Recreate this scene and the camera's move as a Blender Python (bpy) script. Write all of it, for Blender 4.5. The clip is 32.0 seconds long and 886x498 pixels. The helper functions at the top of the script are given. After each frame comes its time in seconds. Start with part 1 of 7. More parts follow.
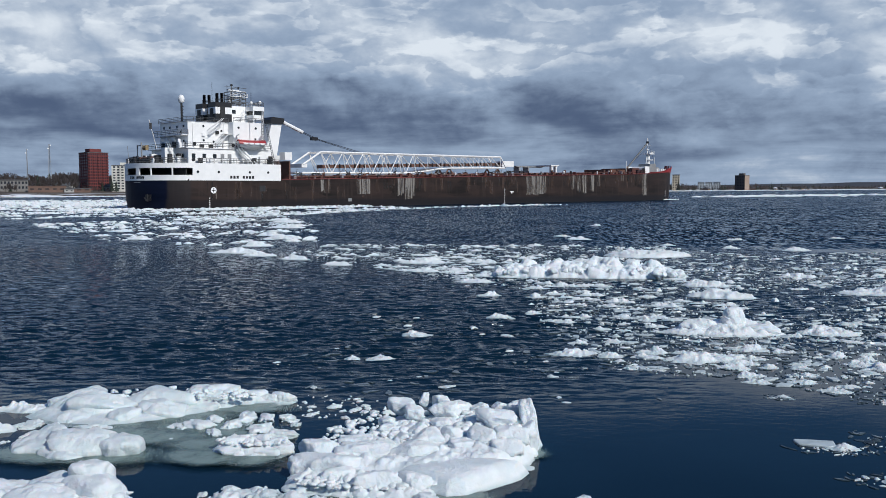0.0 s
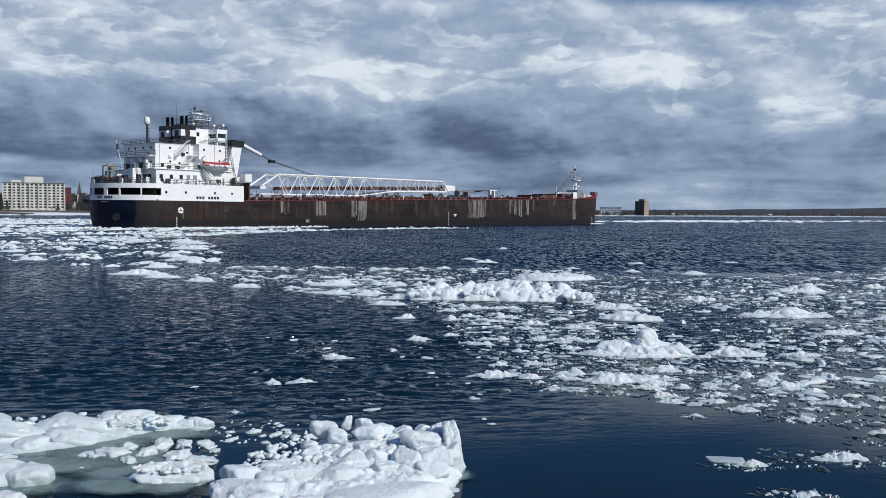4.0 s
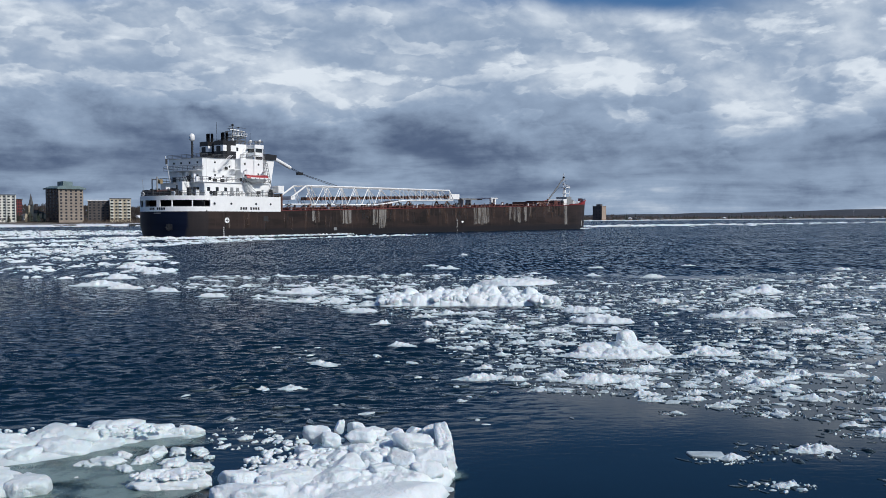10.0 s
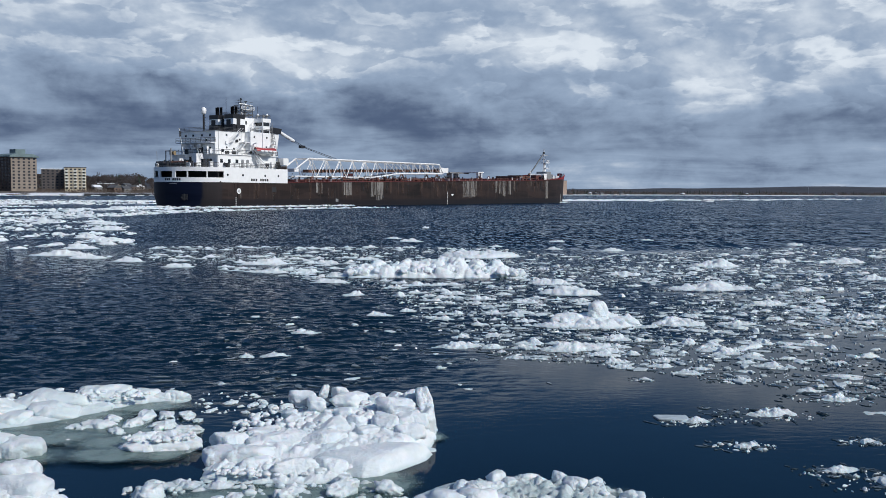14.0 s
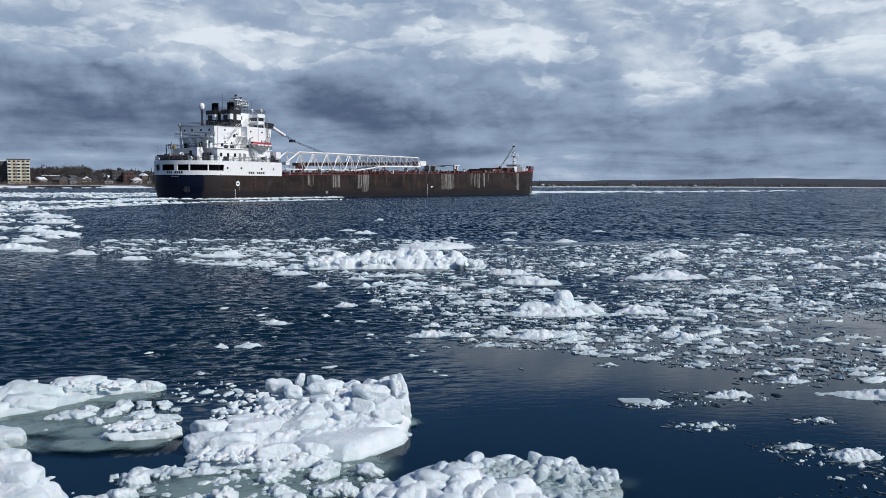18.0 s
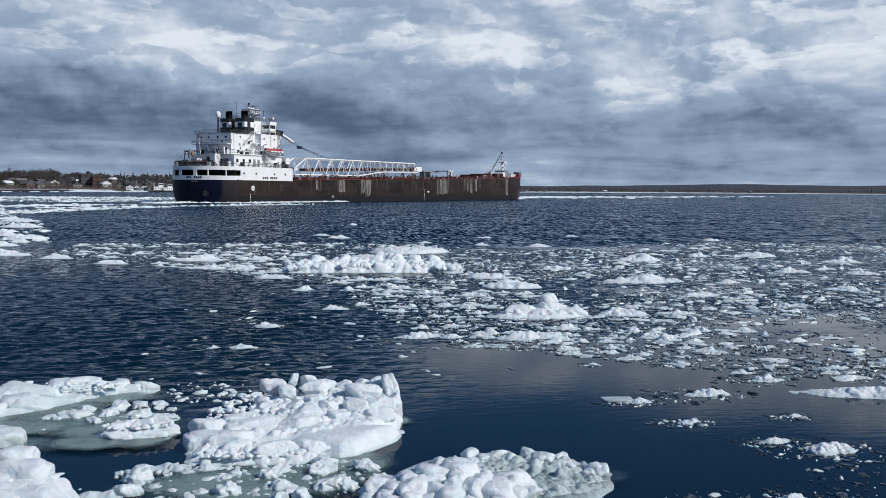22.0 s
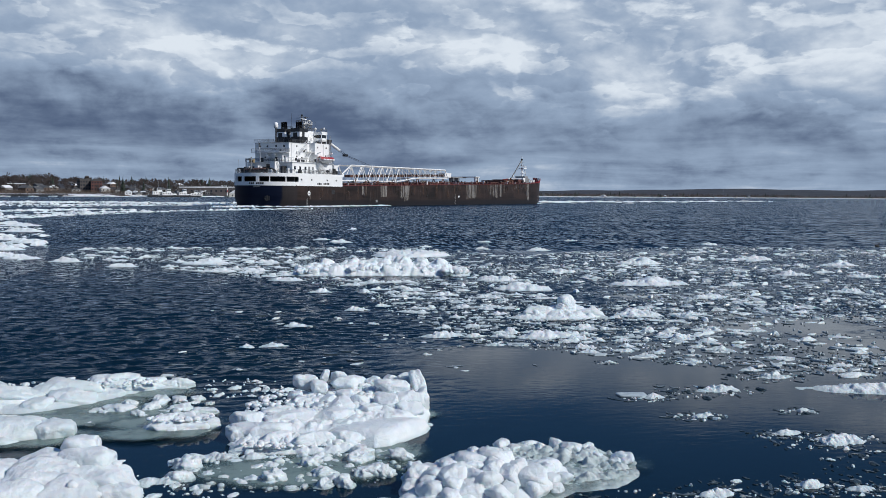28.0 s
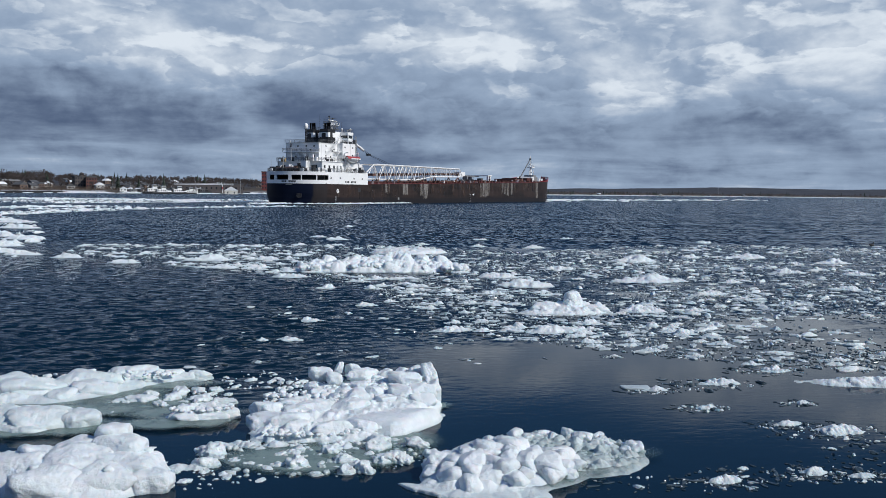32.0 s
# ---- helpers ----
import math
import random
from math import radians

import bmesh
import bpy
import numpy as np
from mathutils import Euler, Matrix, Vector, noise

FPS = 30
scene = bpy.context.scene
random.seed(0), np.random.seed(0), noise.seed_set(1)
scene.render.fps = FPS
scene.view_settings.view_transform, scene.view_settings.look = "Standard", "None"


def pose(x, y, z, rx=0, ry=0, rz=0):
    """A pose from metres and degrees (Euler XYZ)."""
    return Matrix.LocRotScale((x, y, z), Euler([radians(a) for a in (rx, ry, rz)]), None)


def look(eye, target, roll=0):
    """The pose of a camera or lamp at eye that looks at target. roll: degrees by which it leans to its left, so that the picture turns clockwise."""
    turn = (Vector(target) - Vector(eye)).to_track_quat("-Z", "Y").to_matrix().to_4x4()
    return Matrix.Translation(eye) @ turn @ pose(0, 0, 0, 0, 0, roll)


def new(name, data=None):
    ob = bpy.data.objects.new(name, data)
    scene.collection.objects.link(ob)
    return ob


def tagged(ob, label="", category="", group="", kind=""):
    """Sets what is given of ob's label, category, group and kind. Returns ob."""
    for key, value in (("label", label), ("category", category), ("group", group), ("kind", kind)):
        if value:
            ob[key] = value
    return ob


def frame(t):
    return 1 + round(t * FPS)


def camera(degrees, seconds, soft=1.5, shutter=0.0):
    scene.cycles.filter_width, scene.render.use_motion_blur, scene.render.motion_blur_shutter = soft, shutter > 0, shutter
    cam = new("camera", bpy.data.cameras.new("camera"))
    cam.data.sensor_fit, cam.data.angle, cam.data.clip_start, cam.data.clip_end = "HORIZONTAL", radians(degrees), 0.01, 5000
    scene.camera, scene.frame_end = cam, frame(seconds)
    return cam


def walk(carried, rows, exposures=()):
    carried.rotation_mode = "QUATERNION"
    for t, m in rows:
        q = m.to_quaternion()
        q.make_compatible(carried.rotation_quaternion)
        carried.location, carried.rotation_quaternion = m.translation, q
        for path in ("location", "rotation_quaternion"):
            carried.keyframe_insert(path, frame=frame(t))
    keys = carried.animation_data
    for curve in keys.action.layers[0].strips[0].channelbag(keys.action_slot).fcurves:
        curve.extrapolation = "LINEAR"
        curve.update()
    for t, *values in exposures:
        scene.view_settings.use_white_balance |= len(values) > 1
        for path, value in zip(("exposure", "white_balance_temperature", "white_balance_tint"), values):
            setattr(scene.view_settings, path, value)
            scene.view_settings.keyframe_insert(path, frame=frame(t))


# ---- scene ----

from functools import lru_cache

EYE = 3.65                       # height of the lens over the water


def aim(yaw, pitch, lean):
    """A pose on the quay: degrees to the right of +y, up, and clockwise lean."""
    return pose(0, 0, EYE, 90 + pitch, 0, -yaw) @ pose(0, 0, 0, 0, 0, -lean)


cam = camera(53.5, 32.0, soft=0.9)
walk(cam, [(t, aim(a, b, c)) for t, a, b, c in (
    (0, -6.42, -3.87, 0.21), (0.5, -5.37, -3.65, 0.07), (1, -4.38, -3.34, -0.03), (1.5, -3.53, -3.04, -0.09), (2, -2.82, -2.82, -0.11),
    (2.5, -2.15, -2.69, -0.17), (3, -1.51, -2.61, -0.28), (3.5, -0.86, -2.53, -0.39), (5.5, 0.43, -1.96, -0.12), (6, 0.68, -1.95, 0.15),
    (6.5, 0.91, -1.89, 0.40), (7, 1.09, -1.81, 0.60), (7.5, 1.24, -1.76, 0.73), (8, 1.39, -1.76, 0.81), (8.5, 1.54, -1.79, 0.79),
    (9, 1.72, -1.82, 0.66), (9.5, 1.95, -1.86, 0.46), (10, 2.25, -1.93, 0.25), (10.5, 2.62, -2.07, 0.12), (11, 2.98, -2.28, 0.06),
    (11.5, 3.29, -2.54, -0.00), (12, 3.58, -2.86, -0.06), (12.5, 3.85, -3.19, -0.13), (13, 4.13, -3.46, -0.25), (13.5, 4.45, -3.63, -0.34),
    (14, 4.79, -3.69, -0.35), (14.5, 5.17, -3.67, -0.37), (16.5, 6.52, -4.08, -0.31), (17, 6.94, -4.18, -0.30), (17.5, 7.38, -4.23, -0.28),
    (18, 7.83, -4.19, -0.29), (18.5, 8.25, -4.10, -0.35), (19, 8.60, -4.04, -0.35), (19.5, 8.90, -4.03, -0.28), (20, 9.16, -4.02, -0.25),
    (20.5, 9.38, -3.99, -0.33), (21, 9.53, -3.95, -0.44), (21.5, 9.60, -3.91, -0.48), (22, 9.61, -3.86, -0.47), (22.5, 9.59, -3.80, -0.44),
    (23, 9.58, -3.71, -0.42), (23.5, 9.59, -3.62, -0.40), (24, 9.59, -3.57, -0.36), (24.5, 9.59, -3.53, -0.29), (25, 9.59, -3.50, -0.26),
    (25.5, 9.59, -3.48, -0.28), (27.5, 9.68, -3.47, -0.43), (28, 9.69, -3.56, -0.47), (28.5, 9.71, -3.66, -0.46), (29, 9.75, -3.72, -0.47),
    (29.5, 9.79, -3.76, -0.53), (30, 9.84, -3.79, -0.59), (30.5, 9.88, -3.81, -0.64), (31, 9.91, -3.81, -0.67), (31.5, 9.95, -3.78, -0.68),
    (32, 9.99, -3.70, -0.66))], exposures=[(0, 0.0), (32, 0.0)])

# ---- light ----
SUN_TO = Vector((0.75, -0.54, 0.69)).normalized()
sun = new("sun", bpy.data.lights.new("sun", "SUN"))
sun.data.energy, sun.data.angle, sun.data.color = 3.3, radians(0.6), (1.0, 0.955, 0.89)
sun.matrix_world = look((0, 0, 60), Vector((0, 0, 60)) - SUN_TO)


class Graph:
    """Short hand for a node tree."""

    def __init__(self, tree):
        self.tree = tree
        tree.nodes.clear()

    def add(self, kind, props=None, **sockets):
        node = self.tree.nodes.new(kind)
        p = props or {}
        if "operation" in p:
            node.operation = p["operation"]
        if "use_clamp" in p:
            node.use_clamp = p["use_clamp"]
        if "interpolation_type" in p:
            node.interpolation_type = p["interpolation_type"]
        if "data_type" in p:
            node.data_type = p["data_type"]
        if "blend_type" in p:
            node.blend_type = p["blend_type"]
        if "feature" in p:
            node.feature = p["feature"]
        if "sky_type" in p:
            node.sky_type = p["sky_type"]
        if "sun_disc" in p:
            node.sun_disc = p["sun_disc"]
        if "sun_elevation" in p:
            node.sun_elevation = p["sun_elevation"]
        if "sun_rotation" in p:
            node.sun_rotation = p["sun_rotation"]
        if "ozone_density" in p:
            node.ozone_density = p["ozone_density"]
        for key, value in sockets.items():
            self.put(node, key.replace("_", " "), value)
        return node

    def put(self, node, key, value):
        sock = node.inputs[int(key[1:])] if key[0] == "i" and key[1:].isdigit() else node.inputs[key]
        if isinstance(value, bpy.types.NodeSocket):
            self.tree.links.new(value, sock)
        else:
            sock.default_value = value

    def math(self, op, a, b=0.0, c=0.0, clamp=False):
        return self.add("ShaderNodeMath", {"operation": op, "use_clamp": clamp}, i0=a, i1=b, i2=c).outputs[0]

    def span(self, value, lo, hi, to0=0.0, to1=1.0):
        return self.add("ShaderNodeMapRange", {"interpolation_type": "SMOOTHSTEP"}, Value=value, From_Min=lo, From_Max=hi, To_Min=to0, To_Max=to1).outputs[0]

    def mix(self, fac, a, b, blend="MIX"):
        node = self.add("ShaderNodeMix", {"data_type": "RGBA", "blend_type": blend}, i0=fac)
        self.put(node, "i6", a), self.put(node, "i7", b)
        return node.outputs[2]

    def noise(self, vector, scale, detail=4.0, rough=0.55, warp=0.0):
        return self.add("ShaderNodeTexNoise", Vector=vector, Scale=scale, Detail=detail, Roughness=rough, Distortion=warp).outputs[0]

    def mapped(self, vector, scale, shift=(0, 0, 0), turn=(0, 0, 0)):
        return self.add("ShaderNodeMapping", Vector=vector, Scale=scale, Location=shift, Rotation=turn).outputs[0]


def rgb(r, g, b):
    return (r, g, b, 1.0)


def make_sky():
    world = bpy.data.worlds.new("sky")
    scene.world = world
    world.use_nodes = True
    g = Graph(world.node_tree)
    way = g.add("ShaderNodeTexCoord").outputs["Generated"]
    sep = g.add("ShaderNodeSeparateXYZ", Vector=way)
    x, y, z = sep.outputs
    # heaped cloud in three levels: pale streaks low down, a dark base, bright billows above
    az = g.math("ARCTAN2", x, y)
    flat = g.add("ShaderNodeCombineXYZ", X=az, Y=g.math("MULTIPLY", z, 1.75), Z=0.37).outputs[0]
    lifted = g.add("ShaderNodeVectorMath", {"operation": "ADD"}, i0=flat, i1=(0.012, 0.026, 0.0)).outputs[0]
    big = g.noise(flat, 5.2, 8.0, 0.47, 0.2)
    over = g.noise(lifted, 5.2, 8.0, 0.47, 0.2)
    puff = g.noise(flat, 15.0, 8.0, 0.60, 0.25)
    nudged = g.add("ShaderNodeVectorMath", {"operation": "ADD"}, i0=flat, i1=(0.005, 0.010, 0.0)).outputs[0]
    tuft = g.math("SUBTRACT", puff, g.noise(nudged, 15.0, 8.0, 0.60, 0.25))
    wide = g.noise(g.mapped(flat, (1.0, 1.3, 1.0), (2.7, 1.9, 0.0)), 2.6, 4.0, 0.5, 0.2)
    streak = g.noise(g.mapped(flat, (1.0, 5.0, 1.0), (0.4, 0.7, 0.2)), 5.5, 8.0, 0.58, 0.3)
    bulge = g.math("ADD", g.math("MULTIPLY", g.math("SUBTRACT", wide, 0.5), 0.10), g.math("MULTIPLY", g.math("SUBTRACT", big, 0.5), 0.13))
    up = g.math("ADD", z, g.math("ADD", bulge, g.math("MULTIPLY", g.math("SUBTRACT", puff, 0.5), 0.028)))
    up = g.math("ADD", up, g.span(az, 0.0, 0.42, 0.0, 0.045))
    # the base is dark in the west and thins out to the east
    east = g.span(az, 0.05, 0.36)
    tone = g.math("ADD", g.math("MULTIPLY", g.span(up, 0.066, 0.138, 0.06, 0.66), g.math("SUBTRACT", 1.0, east)), g.math("MULTIPLY", g.span(up, 0.085, 0.20, 0.28, 0.68), east))
    relief = g.math("ADD", g.math("MULTIPLY", g.math("SUBTRACT", big, over), 1.35), g.math("MULTIPLY", tuft, 0.4))
    tone = g.math("ADD", tone, g.math("ADD", relief, g.math("MULTIPLY", g.math("SUBTRACT", puff, 0.5), 0.20)))
    lump = g.math("ABSOLUTE", g.math("SUBTRACT", g.math("MULTIPLY", g.noise(flat, 9.0, 5.0, 0.5, 0.15), 2.0), 1.0))
    tone = g.math("ADD", tone, g.math("ADD", g.math("MULTIPLY", g.math("SUBTRACT", wide, 0.5), 0.3), g.math("MULTIPLY", g.math("SUBTRACT", lump, 0.22), 0.75)))
    # crisp sunlit crowns on the upper sides of the billows
    crowns = None
    for scale, shift, gain in ((6.5, (1.3, 0.4, 0.0), 0.24), (13.0, (4.1, 2.2, 0.0), 0.18)):
        heap_at = g.mapped(flat, (1.0, 1.3, 1.0), shift)
        body = g.noise(heap_at, scale, 8.0, 0.52, 0.2)
        above = g.noise(g.add("ShaderNodeVectorMath", {"operation": "ADD"}, i0=heap_at, i1=(0.010, 0.026, 0.0)).outputs[0], scale, 4.0, 0.5, 0.3)
        rim = g.math("MULTIPLY", g.math("MULTIPLY", g.span(body, 0.465, 0.515), g.span(body, 0.49, 0.70, 1.0, 0.0)), g.span(g.math("SUBTRACT", body, above), -0.005, 0.05))
        rim = g.math("MULTIPLY", rim, gain)
        crowns = rim if crowns is None else g.math("ADD", crowns, rim)
    tone = g.math("ADD", tone, g.math("MULTIPLY", crowns, g.span(up, 0.085, 0.13, 0.15, 1.0)))
    tone = g.math("ADD", tone, g.math("MULTIPLY", g.math("SUBTRACT", streak, 0.5), g.span(z, 0.05, 0.15, 0.75, 0.0)))
    low = g.math("ADD", g.math("ADD", g.math("MULTIPLY", g.math("SUBTRACT", streak, 0.5), 1.5), g.math("MULTIPLY", g.math("SUBTRACT", puff, 0.5), 1.2)), g.math("ADD", g.math("MULTIPLY", east, 0.13), 0.26))
    edge = g.math("ADD", up, g.math("MULTIPLY", east, -0.035))
    tone = g.math("ADD", g.math("MULTIPLY", tone, g.span(edge, 0.026, 0.052)), g.math("MULTIPLY", low, g.span(edge, 0.026, 0.052, 1.0, 0.0)))
    cloud = g.mix(g.span(tone, -0.30, 0.52), rgb(0.080, 0.118, 0.205), rgb(0.290, 0.380, 0.520))
    cloud = g.mix(g.span(tone, 0.40, 1.10), cloud, rgb(0.72, 0.79, 0.87))
    sky = g.add("ShaderNodeTexSky", {"sky_type": "NISHITA", "sun_disc": False, "sun_elevation": math.asin(SUN_TO.z),
                                     "sun_rotation": math.atan2(SUN_TO.x, SUN_TO.y), "ozone_density": 2.5}).outputs[0]
    clear = g.mix(1.0, sky, rgb(0.036, 0.056, 0.078), "MULTIPLY")
    # the deck breaks up overhead and opens to blue sky
    gap = g.span(g.math("ADD", z, g.math("MULTIPLY", bulge, -0.6)), 0.214, 0.248)
    out = g.mix(gap, cloud, clear)
    back = g.add("ShaderNodeBackground", Color=out, Strength=1.0)
    g.tree.links.new(back.outputs[0], g.add("ShaderNodeOutputWorld").inputs[0])


make_sky()


# ---- materials ----
def material(name):
    m = bpy.data.materials.new(name)
    m.use_nodes = True
    return m, Graph(m.node_tree)


def finish(m, g, shader):
    g.tree.links.new(shader, g.add("ShaderNodeOutputMaterial").inputs[0])
    return m


@lru_cache(None)
def plain(name, color, rough=0.55, metal=0.0, grain=8.0, vary=0.25, bump=0.0):
    """A painted or bare surface with grain and blotches at two scales."""
    m, g = material(name)
    at = g.add("ShaderNodeTexCoord").outputs["Object"]
    n = g.math("ADD", g.math("MULTIPLY", g.noise(at, grain, 5.0, 0.6), 0.6), g.math("MULTIPLY", g.noise(at, grain * 0.13, 3.0), 0.4))
    dark, light = [c * (1 - vary) for c in color], [min(1, c * (1 + vary)) for c in color]
    col = g.mix(g.span(n, 0.3, 0.7), rgb(*dark), rgb(*light))
    s = g.add("ShaderNodeBsdfPrincipled", Base_Color=col, Roughness=rough, Metallic=metal)
    if bump:
        g.put(s, "Normal", g.add("ShaderNodeBump", Strength=1.0, Distance=bump, Height=n).outputs[0])
    return finish(m, g, s.outputs[0])


def make_water():
    m, g = material("river_water")
    at = g.add("ShaderNodeNewGeometry").outputs["Position"]
    x, y, _ = g.add("ShaderNodeSeparateXYZ", Vector=at).outputs
    far = g.span(y, 48.0, 66.0)
    gust = g.span(g.noise(g.mapped(at, (0.012, 0.05, 1)), 1.0, 4.0), 0.3, 0.55, 0.75, 1.0)
    chop = g.noise(g.mapped(at, (3.8, 1.0, 1.0), turn=(0, 0, -0.06)), 1.0, 5.0, 0.66, 0.4)
    comb = g.noise(g.mapped(at, (2.6, 0.40, 1.0), (3.0, 7.0, 0.0), (0, 0, -0.06)), 1.0, 3.0, 0.6, 0.3)
    swell = g.noise(g.mapped(at, (0.16, 0.3, 1.0), turn=(0, 0, 0.2)), 1.0, 3.0, 0.55, 0.3)
    patch = g.noise(g.mapped(at, (0.30, 0.10, 1.0), turn=(0, 0, 0.08)), 1.0, 4.0, 0.65, 0.4)
    wavelet = g.noise(g.mapped(at, (2.4, 5.0, 1.0), turn=(0, 0, 0.14)), 1.0, 5.0, 0.62, 0.8)
    bend = g.math("MULTIPLY", g.math("SUBTRACT", g.noise(at, 0.12, 2.0), 0.5), 6.0)
    left = g.span(g.math("ADD", g.math("SUBTRACT", x, g.math("MULTIPLY", g.math("SUBTRACT", y, 20), 0.05)), bend), -2.0, 3.5, 1.0, 0.0)
    left = g.math("MULTIPLY", left, g.span(y, 13.0, 20.0))
    ripple = g.noise(g.mapped(at, (3.0, 7.0, 1.0), turn=(0, 0, 0.2)), 1.0, 4.0, 0.55, 0.5)
    sea = g.math("MULTIPLY", ripple, g.math("ADD", g.math("MULTIPLY", left, 0.03), 0.0014))
    bump = g.add("ShaderNodeBump", Strength=1.0, Distance=1.0, Height=sea).outputs[0]
    # wind waves: their steep sides lean to the near shore, each by its own amount
    lean = g.math("MULTIPLY", g.span(g.math("ADD", g.math("ADD", g.math("MULTIPLY", chop, 0.42), g.math("MULTIPLY", comb, 0.43)), g.math("MULTIPLY", patch, 0.15)), 0.42, 0.58, 0.0, 0.31), g.math("MULTIPLY", far, gust))
    wag = g.math("MULTIPLY", g.math("SUBTRACT", swell, 0.5), g.math("MULTIPLY", far, 0.5))
    fine = g.math("MULTIPLY", g.math("SUBTRACT", wavelet, 0.445), g.math("MULTIPLY", g.math("MULTIPLY", left, g.math("SUBTRACT", 1.0, far)), 2.2))
    # cat's paws among the brash, with calm slicks left between them
    paws = g.math("MULTIPLY", g.span(g.noise(g.mapped(at, (0.10, 0.16, 1.0), (5.0, 2.0, 0.0)), 1.0, 3.0), 0.38, 0.50), g.math("MULTIPLY", g.span(y, 19.5, 23.5), g.math("SUBTRACT", 1.0, g.math("MAXIMUM", far, left))))
    fine = g.math("ADD", fine, g.math("MULTIPLY", g.math("SUBTRACT", wavelet, 0.43), g.math("MULTIPLY", paws, 1.5)))
    tilt = g.add("ShaderNodeCombineXYZ", X=wag, Y=g.math("MULTIPLY", g.math("ADD", lean, fine), -1.0), Z=0.0).outputs[0]
    total = g.add("ShaderNodeVectorMath", {"operation": "ADD"}, i0=bump, i1=tilt).outputs[0]
    normal = g.add("ShaderNodeVectorMath", {"operation": "NORMALIZE"}, i0=total).outputs[0]
    tint = g.mix(g.span(g.noise(at, 0.35, 3.0), 0.35, 0.65), rgb(0.002, 0.013, 0.027), rgb(0.003, 0.016, 0.032))
    s = g.add("ShaderNodeBsdfPrincipled", Base_Color=tint, Roughness=g.math("ADD", g.math("MULTIPLY", g.math("MAXIMUM", far, g.math("MULTIPLY", left, 0.15)), 0.11), 0.03), IOR=1.165, Normal=normal)
    return finish(m, g, s.outputs[0])


def make_ice(name, white, shade, rough=0.55, fine=0.004, damp=0.75, line=0.05):
    m, g = material(name)
    at = g.add("ShaderNodeTexCoord").outputs["Object"]
    lump = g.noise(at, 3.0, 5.0, 0.6)
    grit = g.noise(at, 28.0, 4.0, 0.65)
    up = g.add("ShaderNodeSeparateXYZ", Vector=g.add("ShaderNodeNewGeometry").outputs["Position"]).outputs[2]
    wet = g.math("MULTIPLY", g.span(g.math("ADD", up, g.math("MULTIPLY", lump, 0.12)), line, line + 0.08, 1.0, 0.0), damp)
    col = g.mix(g.span(lump, 0.3, 0.7), rgb(*white), rgb(*shade))
    col = g.mix(wet, col, rgb(0.44, 0.55, 0.57))
    crust = g.noise(at, 11.0, 7.0, 0.68)
    h = g.math("ADD", g.math("MULTIPLY", lump, 0.06), g.math("ADD", g.math("MULTIPLY", crust, 0.028), g.math("MULTIPLY", grit, fine)))
    normal = g.add("ShaderNodeBump", Strength=0.9, Distance=1.0, Height=h).outputs[0]
    s = g.add("ShaderNodeBsdfPrincipled", Base_Color=col, Roughness=g.span(grit, 0.35, 0.65, rough, rough + 0.2), IOR=1.31, Normal=normal, Subsurface_Weight=0.25, Subsurface_Radius=(0.03, 0.05, 0.065), Subsurface_Scale=0.6)
    return finish(m, g, s.outputs[0])


def make_slush():
    """Thin wet ice awash just under the surface: grey-green where it is thick, dark where it thins out."""
    m, g = material("slush")
    at = g.add("ShaderNodeTexCoord").outputs["Object"]
    n = g.noise(at, 1.5, 6.0, 0.6, 0.4)
    fine = g.noise(at, 9.0, 5.0, 0.65, 0.3)
    u, v, _ = g.add("ShaderNodeSeparateXYZ", Vector=g.add("ShaderNodeTexCoord").outputs["Generated"]).outputs
    out = g.math("SQRT", g.math("ADD", g.math("POWER", g.math("SUBTRACT", u, 0.5), 2.0), g.math("POWER", g.math("SUBTRACT", v, 0.5), 2.0)))
    thick = g.math("ADD", g.math("ADD", g.math("MULTIPLY", n, 1.0), g.math("MULTIPLY", fine, 0.45)), g.span(out, 0.16, 0.5, 0.10, -0.72))
    col = g.mix(g.span(thick, 0.25, 0.95), rgb(0.035, 0.085, 0.09), rgb(0.215, 0.30, 0.285))
    wet = g.add("ShaderNodeBsdfPrincipled", Base_Color=col, Roughness=0.12, IOR=1.2,
                Normal=g.add("ShaderNodeBump", Strength=0.5, Distance=0.02, Height=fine).outputs[0])
    clear = g.add("ShaderNodeBsdfTransparent")
    both = g.add("ShaderNodeMixShader", i0=g.span(thick, 0.16, 0.85, 0.0, 0.85), i1=clear.outputs[0], i2=wet.outputs[0])
    return finish(m, g, both.outputs[0])


